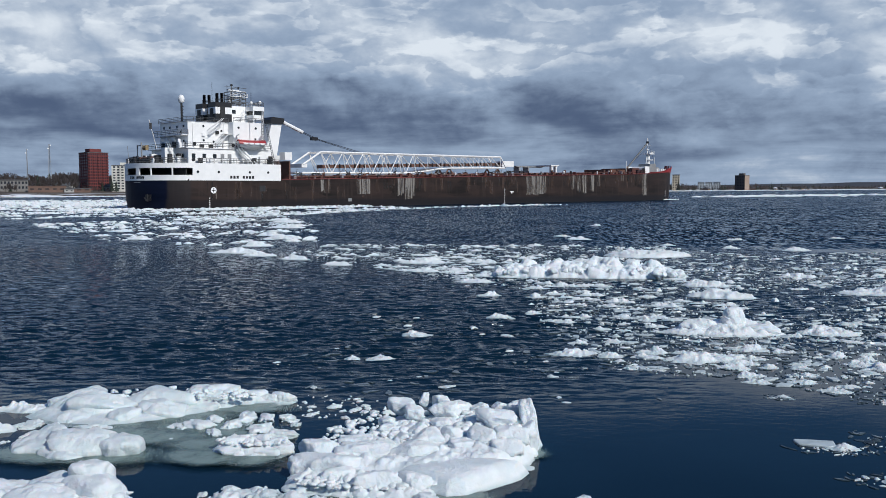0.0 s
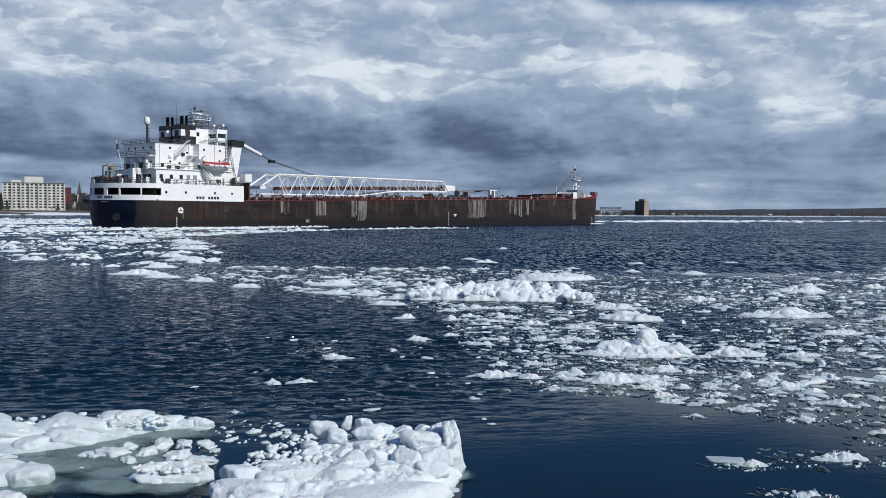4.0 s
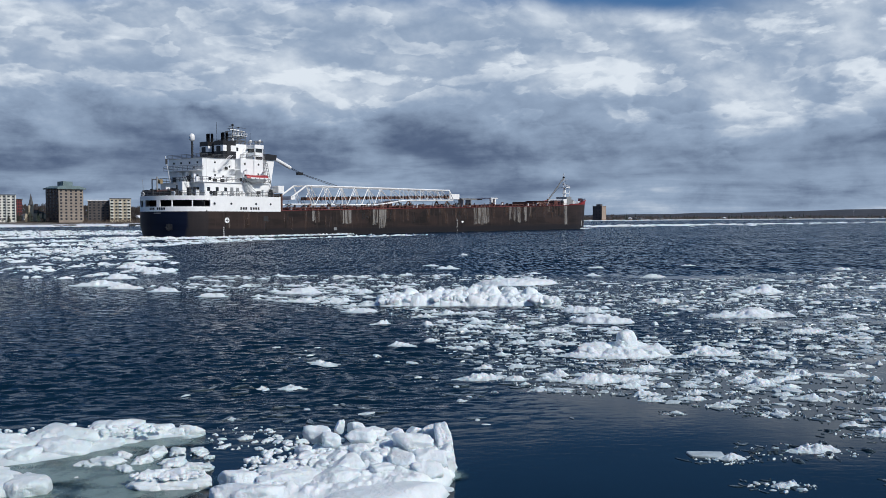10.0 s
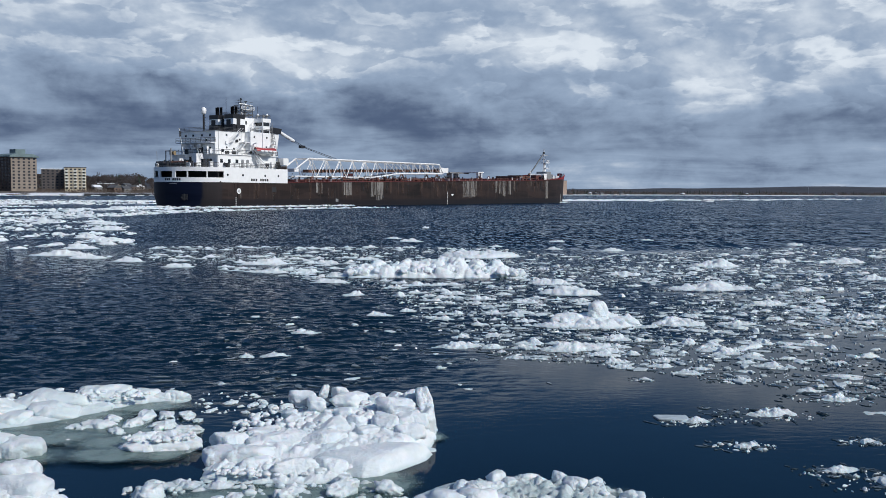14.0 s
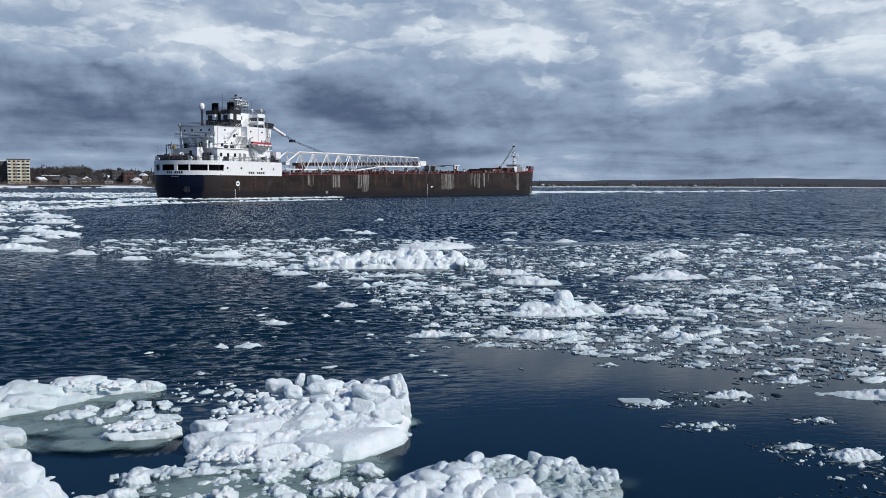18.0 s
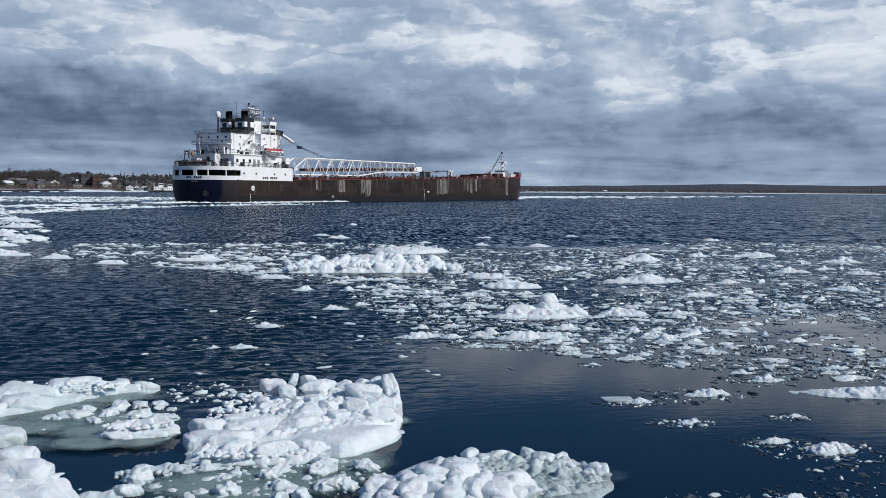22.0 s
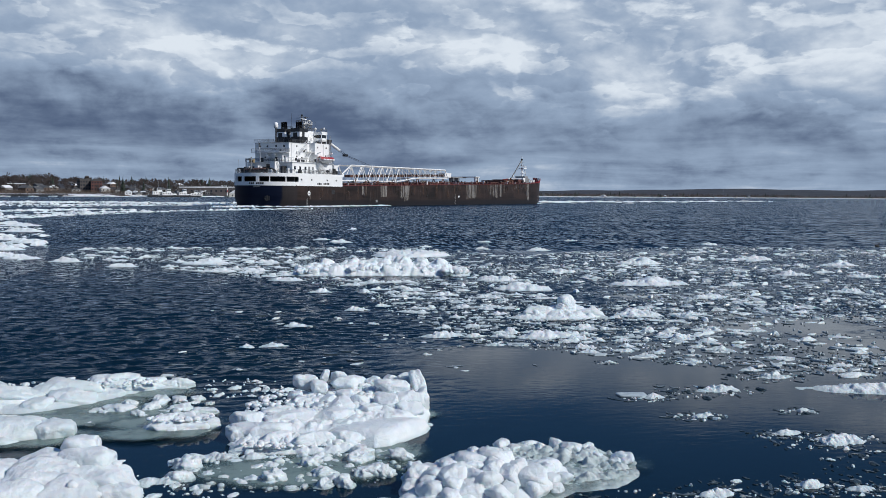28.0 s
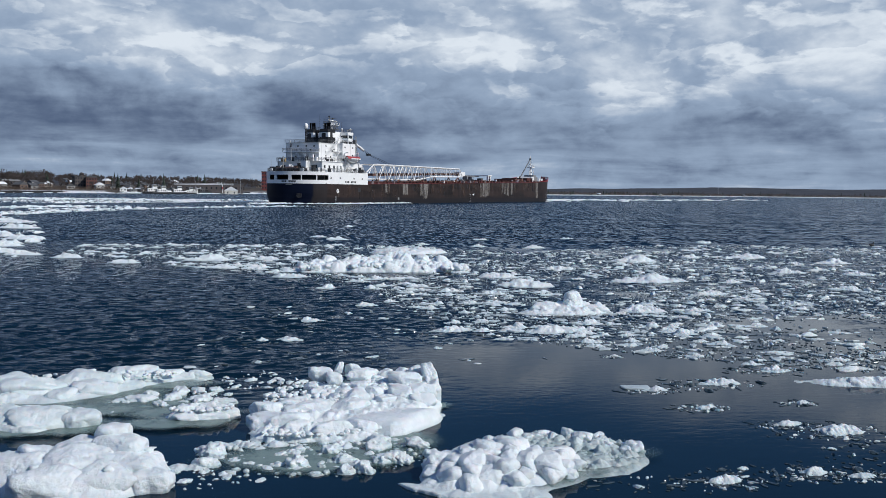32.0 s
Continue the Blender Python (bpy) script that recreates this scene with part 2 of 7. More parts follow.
def make_hull():
    """Hull paint: navy stern, rust-brown side, dark boot-top, vertical rust and scuffs."""
    m, g = material("hull_paint")
    at = g.add("ShaderNodeTexCoord").outputs["Object"]
    x, y, z = g.add("ShaderNodeSeparateXYZ", Vector=at).outputs
    wear = g.noise(g.mapped(at, (0.09, 0.09, 0.5)), 1.0, 6.0, 0.65)
    run = g.noise(g.mapped(at, (1.3, 0.4, 0.08)), 1.0, 5.0, 0.65)
    scuff = g.noise(g.mapped(at, (0.05, 0.4, 1.6)), 1.0, 4.0, 0.6)
    rust = g.mix(g.span(wear, 0.3, 0.7), rgb(0.013, 0.012, 0.012), rgb(0.038, 0.027, 0.025))
    rust = g.mix(g.math("MULTIPLY", g.span(run, 0.52, 0.72), 0.55), rust, rgb(0.060, 0.044, 0.039))
    rust = g.mix(g.math("MULTIPLY", g.span(scuff, 0.52, 0.7), 0.5), rust, rgb(0.034, 0.029, 0.029))
    plate = g.add("ShaderNodeTexVoronoi", Vector=g.mapped(at, (0.10, 0.0, 0.42)), Scale=1.0, Randomness=0.7)
    rust = g.mix(g.span(g.add("ShaderNodeSeparateXYZ", Vector=plate.outputs["Color"]).outputs[0], 0.3, 0.9, 0.0, 0.5), rust, rgb(0.050, 0.034, 0.030))
    boot = g.span(g.math("ADD", z, g.math("MULTIPLY", scuff, 1.4)), 1.9, 2.9, 0.85, 0.0)
    col = g.mix(boot, rust, rgb(0.016, 0.016, 0.019))
    navy = g.mix(g.span(wear, 0.3, 0.7), rgb(0.002, 0.005, 0.017), rgb(0.005, 0.009, 0.026))
    stern = g.span(g.math("ADD", x, g.math("MULTIPLY", g.math("SUBTRACT", run, 0.5), 1.2)), 3.1, 3.7, 1.0, 0.0)
    col = g.mix(stern, g.mix(g.span(x, 7.0, 7.6, 0.7, 0.0), col, rgb(0.030, 0.028, 0.031)), navy)
    s = g.add("ShaderNodeBsdfPrincipled", Base_Color=col, Roughness=0.5, Specular_IOR_Level=0.12, Normal=g.add("ShaderNodeBump", Strength=0.5, Distance=0.06, Height=wear).outputs[0])
    return finish(m, g, s.outputs[0])


def make_streak(name, color):
    """Runs of pale or rusty stain, ragged and thin at their edges."""
    m, g = material(name)
    at = g.add("ShaderNodeTexCoord").outputs["Object"]
    n = g.noise(g.mapped(at, (3.6, 1.0, 0.16)), 1.0, 6.0, 0.7)
    s = g.add("ShaderNodeBsdfPrincipled", Base_Color=rgb(*color), Roughness=0.7)
    both = g.add("ShaderNodeMixShader", i0=g.span(n, 0.41, 0.58, 0.0, 0.8), i1=g.add("ShaderNodeBsdfTransparent").outputs[0], i2=s.outputs[0])
    return finish(m, g, both.outputs[0])


WATER = make_water()
SNOW = make_ice("snow_ice", (0.78, 0.825, 0.85), (0.66, 0.725, 0.755))
SHOAL = make_ice("melting_ice", (0.76, 0.81, 0.83), (0.60, 0.69, 0.71), 0.35, 0.008, 0.8, 0.06)
BRASH = make_ice("brash_ice", (0.76, 0.82, 0.83), (0.58, 0.67, 0.69), 0.4, 0.004, 0.4, 0.01)
GREYBRASH = make_ice("grey_brash", (0.62, 0.69, 0.70), (0.36, 0.44, 0.45), 0.35, 0.006, 0.6, 0.02)
SLUSH = make_slush()
WETICE = plain("wet_dark_ice", (0.045, 0.064, 0.072), 0.10, 0.0, 6.0, 0.5, 0.01)
GREYICE = plain("bare_grey_ice", (0.46, 0.53, 0.55), 0.25, 0.0, 6.0, 0.2, 0.01)
HULL = make_hull()
PALE_RUN = make_streak("pale_stain", (0.27, 0.255, 0.24))
RUST_RUN = make_streak("rust_stain", (0.070, 0.043, 0.034))
DULL_RUN = make_streak("dull_stain", (0.15, 0.125, 0.11))
SOOT_RUN = make_streak("soot_stain", (0.016, 0.014, 0.014))
WHITE = plain("white_ship_paint", (0.84, 0.85, 0.85), 0.42, 0.0, 1.2, 0.05)
BLACK = plain("black_ship_paint", (0.014, 0.014, 0.016), 0.4, 0.0, 2.0, 0.3)
DARK = plain("dark_recess", (0.02, 0.021, 0.024), 0.6, 0.0, 2.0, 0.4)
GLASS = plain("dark_glass", (0.02, 0.025, 0.03), 0.08, 0.0, 3.0, 0.3)
DECKRED = plain("red_oxide_deck", (0.105, 0.036, 0.027), 0.6, 0.0, 0.8, 0.35)
BROWN = plain("brown_steel", (0.12, 0.055, 0.038), 0.6, 0.0, 1.5, 0.4)
GREY = plain("grey_steel", (0.27, 0.28, 0.29), 0.5, 0.2, 2.0, 0.2)
RAIL = plain("dark_rail_paint", (0.11, 0.115, 0.12), 0.5, 0.1, 2.0, 0.2)
BOATRED = plain("lifeboat_red", (0.34, 0.035, 0.038), 0.4, 0.0, 2.0, 0.15)
RIMRED = plain("faded_red_paint", (0.125, 0.028, 0.026), 0.55, 0.0, 1.2, 0.35)


# ---- mesh builder ----
class Build:
    """Collects faces and turns them into one mesh."""

    def __init__(self):
        self.v, self.f = [], []

    def quad(self, *pts):
        n = len(self.v)
        self.v += [tuple(p) for p in pts]
        self.f.append(tuple(range(n, n + len(pts))))
        return self

    def box(self, x0, x1, y0, y1, z0, z1, m=None):
        n = len(self.v)
        c = [(x, y, z) for z in (z0, z1) for x, y in ((x0, y0), (x1, y0), (x1, y1), (x0, y1))]
        self.v += [tuple(m @ Vector(p)) for p in c] if m else c
        self.f += [tuple(n + i for i in q) for q in ((3, 2, 1, 0), (4, 5, 6, 7), (0, 1, 5, 4), (1, 2, 6, 5), (2, 3, 7, 6), (3, 0, 4, 7))]
        return self

    def tube(self, p, q, r, n=6, r2=None):
        p, q = Vector(p), Vector(q)
        t = (q - p).to_track_quat("Z", "Y").to_matrix()
        s = len(self.v)
        for base, rad in ((p, r), (q, r if r2 is None else r2)):
            self.v += [tuple(base + t @ Vector((rad * math.cos(a * math.tau / n), rad * math.sin(a * math.tau / n), 0))) for a in range(n)]
        self.f += [(s + a, s + (a + 1) % n, s + n + (a + 1) % n, s + n + a) for a in range(n)]
        self.f += [tuple(s + a for a in reversed(range(n))), tuple(s + n + a for a in range(n))]
        return self

    def lathe(self, cx, cy, prof, n=12):
        s = len(self.v)
        for r, z in prof:
            self.v += [(cx + r * math.cos(a * math.tau / n), cy + r * math.sin(a * math.tau / n), z) for a in range(n)]
        for i in range(len(prof) - 1):
            self.f += [(s + i * n + a, s + i * n + (a + 1) % n, s + (i + 1) * n + (a + 1) % n, s + (i + 1) * n + a) for a in range(n)]
        self.f += [tuple(s + a for a in reversed(range(n))), tuple(s + (len(prof) - 1) * n + a for a in range(n))]
        return self

    def prism(self, pts, z0, z1):
        """An upright prism over a counter-clockwise outline."""
        n, s = len(pts), len(self.v)
        self.v += [(x, y, z0) for x, y in pts] + [(x, y, z1) for x, y in pts]
        self.f += [tuple(s + i for i in reversed(range(n))), tuple(s + n + i for i in range(n))]
        self.f += [(s + i, s + (i + 1) % n, s + n + (i + 1) % n, s + n + i) for i in range(n)]
        return self

    def side(self, pts, y0, y1):
        """A prism across the ship over an outline in x and z."""
        n, s = len(pts), len(self.v)
        self.v += [(x, y0, z) for x, z in pts] + [(x, y1, z) for x, z in pts]
        self.f += [tuple(s + i for i in range(n)), tuple(s + n + i for i in reversed(range(n)))]
        self.f += [(s + (i + 1) % n, s + i, s + n + i, s + n + (i + 1) % n) for i in range(n)]
        return self

    def rail(self, pts, h=1.05, step=1.5, r=0.045, bars=3):
        """A guard rail along a line of points: posts and bars."""
        for a, b in zip(pts, pts[1:]):
            a, b = Vector(a), Vector(b)
            n = max(1, round((b - a).length / step))
            for i in range(n + 1):
                p = a.lerp(b, i / n)
                self.tube(p, p + Vector((0, 0, h)), r, 4)
            for k in range(bars):
                z = Vector((0, 0, h * (k + 1) / bars))
                self.tube(a + z, b + z, r, 4)
        return self

    def mesh(self, name, smooth=False):
        me = bpy.data.meshes.new(name)
        me.from_pydata(self.v, [], self.f)
        if smooth:
            me.shade_smooth()
        me.update()
        return me


def part(name, b, mat, parent=None, label="", smooth=False):
    me = b if isinstance(b, bpy.types.Mesh) else b.mesh(name, smooth)
    if mat and not me.materials:
        me.materials.append(mat)
    ob = new(name, me)
    ob.parent = parent
    return tagged(ob, label) if label else ob


def thing(name, label, category, m=None, group="", kind=""):
    ob = new(name)
    ob.empty_display_size = 0.2
    if m:
        ob.matrix_world = m
    return tagged(ob, label, category, group, kind)


# ---- noise for shapes ----
@lru_cache(None)
def sphere(sub):
    bm = bmesh.new()
    bmesh.ops.create_icosphere(bm, subdivisions=sub, radius=1.0)
    v = np.array([p.co for p in bm.verts])
    f = [tuple(p.index for p in q.verts) for q in bm.faces]
    bm.free()
    return v, f


def lattice(p, seed):
    """Smooth value noise in 0..1 at an array of points."""
    i = np.floor(p).astype(np.int64)
    u = p - i
    u = u * u * (3 - 2 * u)
    total = 0
    for c in range(8):
        o = np.array([c & 1, c >> 1 & 1, c >> 2 & 1])
        q = i + o
        h = (q[:, 0] * 374761393 + q[:, 1] * 668265263 + q[:, 2] * 2147483647 + seed * 974711) & 0x7FFFFFFF
        h = ((h ^ (h >> 13)) * 1274126177) & 0x7FFFFFFF
        h = (h ^ (h >> 16)) & 0xFFFFF
        total = total + h / 0xFFFFF * np.prod(np.where(o, u, 1 - u), axis=1)
    return total


def fractal(p, seed, octaves=3):
    total, size = 0, 0.5
    for k in range(octaves):
        total = total + size * lattice(p * 2 ** k + 17.3 * k, seed + k)
        size *= 0.5
    return total / (1 - 0.5 ** octaves)


def lump_points(rx, ry, rz, seed, sub=3, rough=0.3, chips=7):
    """A broken ice block: a ball roughened by noise and cut by random planes."""
    rng = np.random.default_rng(seed)
    v, f = sphere(sub)
    r = 1 + rough * 2 * (fractal(v * 1.7 + rng.uniform(0, 50, 3), seed, 4) - 0.5)
    for _ in range(chips):
        n = rng.normal(size=3)
        n /= np.linalg.norm(n)
        d = v @ n
        r = np.where(d > 0.25, np.minimum(r, rng.uniform(0.72, 0.98) / np.maximum(d, 0.25)), r)
    # billows: rounded knobs parted by creases
    r = r + 0.30 * (np.abs(2 * fractal(v * 2.3 + seed % 83, seed + 9, 3 if sub > 2 else 2) - 1) - 0.25) + 0.10 * (fractal(v * 5 + 3, seed + 5, 2) - 0.5)
    return v * r[:, None] * np.array([rx, ry, rz]), f


def plate_points(rx, ry, h, seed, n=40, ragged=0.3, tilt=(0.0, 0.0), uneven=0.25, deep=0.12, sides=0):
    """A floe: a ragged plate with a worn rim, an uneven top and its foot under water."""
    rng = np.random.default_rng(seed)
    a = np.arange(n) / n * math.tau
    ring = np.stack([np.cos(a), np.sin(a), np.zeros(n)], 1)
    out = 1 - ragged + 2 * ragged * fractal(ring * 1.6 + rng.uniform(0, 40, 3), seed, 4) - ragged * 0.4
    if sides:
        facing = (np.arange(sides) + rng.uniform(-0.3, 0.3, sides)) / sides * math.tau
        reach = rng.uniform(0.78, 1.0, sides)
        cut = np.min(reach[:, None] / np.maximum(np.cos(a[None, :] - facing[:, None]), 0.2), axis=0)
        out = np.minimum(cut, 1.25) * (1 - 0.25 * ragged + 0.5 * ragged * (out - 0.8))
    rows = []
    for k, zz in ((0.12, 1.0), (0.3, 1.0), (0.5, 1.0), (0.68, 1.0), (0.83, 0.98), (0.93, 0.97), (0.975, 0.88), (1.0, 0.66), (1.0, 0.33), (0.985, 0.0), (0.95, -1.0)):
        p = ring * (out * k)[:, None] * np.array([rx, ry, 0])
        top = 1 + uneven * 4 * (fractal(np.stack([p[:, 0], p[:, 1], 0 * a], 1) * (2.2 / max(0.3, min(rx, ry))) + seed, seed + 5, 3) - 0.5) * (zz > 0)
        z = np.where(zz >= 0, h * zz * top, -deep) + p[:, 0] * tilt[0] + p[:, 1] * tilt[1]
        rows.append(np.stack([p[:, 0], p[:, 1], np.where(zz > 0, np.maximum(z, 0.015), z)], 1))
    v = np.concatenate(rows + [np.array([[0, 0, rows[0][:, 2].mean()]])])
    f = []
    for i in range(len(rows) - 1):
        f += [(i * n + k, (i + 1) * n + k, (i + 1) * n + (k + 1) % n, i * n + (k + 1) % n) for k in range(n)]
    f += [(len(v) - 1, k, (k + 1) % n) for k in range(n)]
    return v, f


def shard_points(seed):
    """A jagged ice shard of few faces."""
    rng = np.random.default_rng(seed)
    a = (np.arange(5) + rng.uniform(-0.3, 0.3, 5)) / 5 * math.tau
    r, q = rng.uniform(0.7, 1.2, 5), rng.uniform(0.35, 0.8, 5)
    low = np.stack([1.4 * r * np.cos(a), 0.8 * r * np.sin(a), 0 * a - 0.1], 1)
    mid = np.stack([1.4 * r * q * np.cos(a), 0.8 * r * q * np.sin(a), rng.uniform(0.15, 0.7, 5)], 1)
    v = np.concatenate([low, mid, [[rng.uniform(-0.3, 0.3), rng.uniform(-0.2, 0.2), rng.uniform(0.4, 0.9)]]])
    return v, [(i, (i + 1) % 5, 5 + (i + 1) % 5, 5 + i) for i in range(5)] + [(5 + i, 5 + (i + 1) % 5, 10) for i in range(5)]


def chip_points(rx, ry, h, seed, n=8, slope=0.25):
    """A small flat shard with a broken outline."""
    rng = np.random.default_rng(seed)
    a = (np.arange(n) + rng.uniform(-0.35, 0.35, n)) / n * math.tau
    r = rng.uniform(0.65, 1.1, n)
    x, y = rx * r * np.cos(a), ry * r * np.sin(a)
    lean = rng.uniform(-slope, slope, 2)
    top = np.maximum(h * (1 + lean[0] * np.cos(a) * 2 + lean[1] * np.sin(a) * 2 + rng.uniform(-0.2, 0.2, n)), 0.15 * h)
    v = np.concatenate([np.stack([x * 0.86, y * 0.86, top], 1), np.stack([x, y, top * 0.45], 1), np.stack([x * 0.97, y * 0.97, 0 * x - 0.05], 1)])
    f = [tuple(range(n))] + [(i + n * k, i + n * (k + 1), (i + 1) % n + n * (k + 1), (i + 1) % n + n * k) for k in (0, 1) for i in range(n)]
    return v, f


def ring_depth(x, y, ring):
    """How far inside a closed outline each point lies; below zero outside."""
    inside_it, best = np.zeros(len(x), bool), np.full(len(x), 1e9)
    for (ax, ay), (bx, by) in zip(ring, ring[1:] + ring[:1]):
        dx, dy = bx - ax, by - ay
        u = np.clip(((x - ax) * dx + (y - ay) * dy) / (dx * dx + dy * dy), 0, 1)
        best = np.minimum(best, np.hypot(x - ax - u * dx, y - ay - u * dy))
        if ay != by:
            inside_it ^= ((ay > y) != (by > y)) & (x < (bx - ax) * (y - ay) / (by - ay) + ax)
    return np.where(inside_it, best, -best)


def heap_points(rx, ry, base, seed, step, blocks, ragged=0.25, crust=0.03, slope=(0.0, 0.0), rim=0.10, ring=None):
    """A floe in one skin: a ragged plate with tilted, half-melted blocks frozen into it.
    Each block is (x, y, half length, half width, height, turn, lean along, lean across, squareness);
    a height below zero counts from what lies under the block's middle. The outline is an ellipse, or a ring of corners."""
    ex = max([1.25 * rx] + [abs(b[0]) + max(b[2], b[3]) * 1.1 for b in blocks]) + 2 * step
    ey = max([1.25 * ry] + [abs(b[1]) + max(b[2], b[3]) * 1.1 for b in blocks]) + 2 * step
    nx, ny = int(2 * ex / step) + 3, int(2 * ey / step) + 3
    gx, gy = np.meshgrid(np.linspace(-ex, ex, nx), np.linspace(-ey, ey, ny))
    x, y = gx.ravel(), gy.ravel()
    flat = np.stack([x, y, 0 * x + seed % 61], 1)
    size = min(rx, ry)
    if ring:
        edge = ring_depth(x, y, ring) / size + ragged * 2 * (fractal(flat * (1.8 / size), seed, 5) - 0.5)
    else:
        edge = 1 - np.sqrt((x / rx) ** 2 + (y / ry) ** 2) + ragged * 2 * (fractal(flat * (1.1 / size), seed, 4) - 0.5)
    rise = np.clip(edge * size / rim, -1, 1)
    top = base * (0.75 + 0.5 * fractal(flat * (1.6 / size) + 9, seed + 2, 3)) + x * slope[0] + y * slope[1]
    z = np.where(rise > 0, np.maximum(top, 0.03) * (1 - (1 - np.maximum(rise, 0)) ** 2.2), 0.12 * rise)
    under = z.copy()
    for bx, by, ax, ay, h, turn, lx, ly, square in blocks:
        c, s = math.cos(turn), math.sin(turn)
        u, v = (x - bx) * c + (y - by) * s, (y - by) * c - (x - bx) * s
        near = np.nonzero((np.abs(u) < ax * 1.05) & (np.abs(v) < ay * 1.05))[0]
        d = (np.abs(u[near] / ax) ** square + np.abs(v[near] / ay) ** square) ** (1 / square)
        level = h if h > 0 else max(0.0, under[int((by + ey) / (2 * ey) * (ny - 1) + 0.5) * nx + int((bx + ex) / (2 * ex) * (nx - 1) + 0.5)]) - h
        depth = min(level + 0.08, 1.2 * min(ax, ay) + 0.35 * max(ax, ay)) if h > 0 else 0.8 * min(ax, ay)
        body = np.where(d < 1, level + lx * u[near] + ly * v[near] - depth * (1 - np.clip(1 - d ** 2.4, 0, 1) ** (0.72 if h > 0 else 0.58)), -0.09)
        z[near] = np.maximum(z[near], body)
        if h > 0:
            under = z.copy()
    z = np.where(edge < -0.35, -0.09, z)
    melt = np.clip((edge * size + 0.25 * rim) / (2.6 * rim), 0, 1)
    z = np.where(z > 0, z * (0.22 + 0.78 * (1 - (1 - melt) ** 2)), z)
    g = z.reshape(ny, nx)
    steep = np.hypot(*np.gradient(g, step)).ravel()
    knob = np.abs(2 * fractal(flat * 6.0 + 5, seed + 7, 3) - 1)
    grain = np.abs(2 * fractal(flat * 15.0 + 2, seed + 8, 2) - 1)
    z = z + np.where(z > 0.005, crust * (knob * 1.5 + grain * 1.5 - 0.6), 0) * np.clip(z / 0.06, 0.2, 1) / (1 + steep ** 2)
    z = np.maximum(z, -0.09)
    g = z.reshape(ny, nx)
    wet = np.maximum(np.maximum(g[:-1, :-1], g[1:, :-1]), np.maximum(g[:-1, 1:], g[1:, 1:])) > -0.02
    j, i = np.nonzero(wet)
    quads = np.stack([j * nx + i, j * nx + i + 1, (j + 1) * nx + i + 1, (j + 1) * nx + i], 1)
    used, back = np.unique(quads, return_inverse=True)
    return np.stack([x, y, z], 1)[used], [tuple(q) for q in back.reshape(-1, 4).tolist()]


def loaf_points(rx, ry, rz, seed, sub=4, square=3.0, cuts=4, rough=0.06):
    """A half-melted block: a box with worn edges, broken along many planes, its faces pitted."""
    rng = np.random.default_rng(seed)
    v, f = sphere(sub)
    square = square + 2.0
    r = (np.abs(v) ** square).sum(1) ** (-1 / square) * 1.05
    for _ in range(cuts + 9):
        n = rng.normal(size=3)
        n /= np.linalg.norm(n)
        d = v @ n
        r = np.where(d > 0.2, np.minimum(r, rng.uniform(0.74, 1.12) / np.maximum(d, 0.2)), r)
    pits = fractal(v * 2.4 + seed % 97, seed, 4) - 0.5
    chips = np.abs(2 * fractal(v * 4.5 + seed % 53, seed + 3, 3) - 1) - 0.25
    r = r * (1 + (rough + 0.10) * pits * 2 + (0.05 + 0.6 * rough) * chips)
    return v * r[:, None] * np.array([rx, ry, rz]), f


def jumble(rng, count, rx, ry, small, large, lift=0.7, cx=0.0, cy=0.0, lean=0.35, square=(2.2, 4.5)):
    """Blocks for heap_points, larger ones few, strewn over an ellipse and lying on what is there."""
    out = []
    for _ in range(count):
        a, q = rng.uniform(0, math.tau), math.sqrt(rng.random())
        r = small + (large - small) * rng.random() ** 2.2
        out.append((cx + rx * q * math.cos(a), cy + ry * q * math.sin(a), r * rng.uniform(0.9, 1.7), r * rng.uniform(0.7, 1.1), -r * lift * rng.uniform(0.4, 1.0),
                    rng.uniform(0, 3.2), rng.uniform(-lean, lean), rng.uniform(-lean, lean), rng.uniform(*square)))
    return out


class Pile:
    """Joins many ice shapes into one mesh."""

    def __init__(self):
        self.v, self.f, self.n = [], [], 0

    def add(self, shape, at=(0, 0, 0), turn=0.0):
        v, f = shape
        c, s = math.cos(turn), math.sin(turn)
        v = v @ np.array([[c, s, 0], [-s, c, 0], [0, 0, 1]]) + np.array(at)
        self.v.append(v)
        self.f += [tuple(i + self.n for i in q) for q in f]
        self.n += len(v)

    def mesh(self, name, smooth=True):
        me = bpy.data.meshes.new(name)
        me.from_pydata(np.concatenate(self.v).tolist(), [], self.f)
        if smooth:
            me.shade_smooth()
        return me


# ---- drift of the ice on the current ----
DRIFT_Y = (9, 12, 15, 18, 22, 25, 31, 40, 50, 70, 120)
DRIFT_E = (3.0, 2.75, 2.55, 3.0, 3.55, 3.8, 3.4, 2.4, 1.4, 0.8, 0.5)
DRIFT_N = (2.5, 2.6, 2.65, 2.9, 3.2, 3.0, 3.0, 3.2, 3.5, 1.5, 0.6)
DRIFT_T = (0, 2, 4, 7, 10, 13, 17, 20, 24, 28, 32)
GONE_E = (0, 0.04, 0.095, 0.175, 0.26, 0.36, 0.49, 0.59, 0.72, 0.865, 1.0)
GONE_N = (0, 0.01, 0.025, 0.06, 0.15, 0.29, 0.43, 0.535, 0.68, 0.845, 1.0)
AFLOAT = []                      # things that drift: (thing, x, y, turn at 28 s, turn over the clip)


def drift(x, y, t):
    """Where ice that lies at x, y at 28 s lies at t; the current quickens over the clip."""
    e, n = (float(np.interp(t, DRIFT_T, g)) - g[9] for g in (GONE_E, GONE_N))
    return x + e * float(np.interp(y, DRIFT_Y, DRIFT_E)), y + n * float(np.interp(y, DRIFT_Y, DRIFT_N))


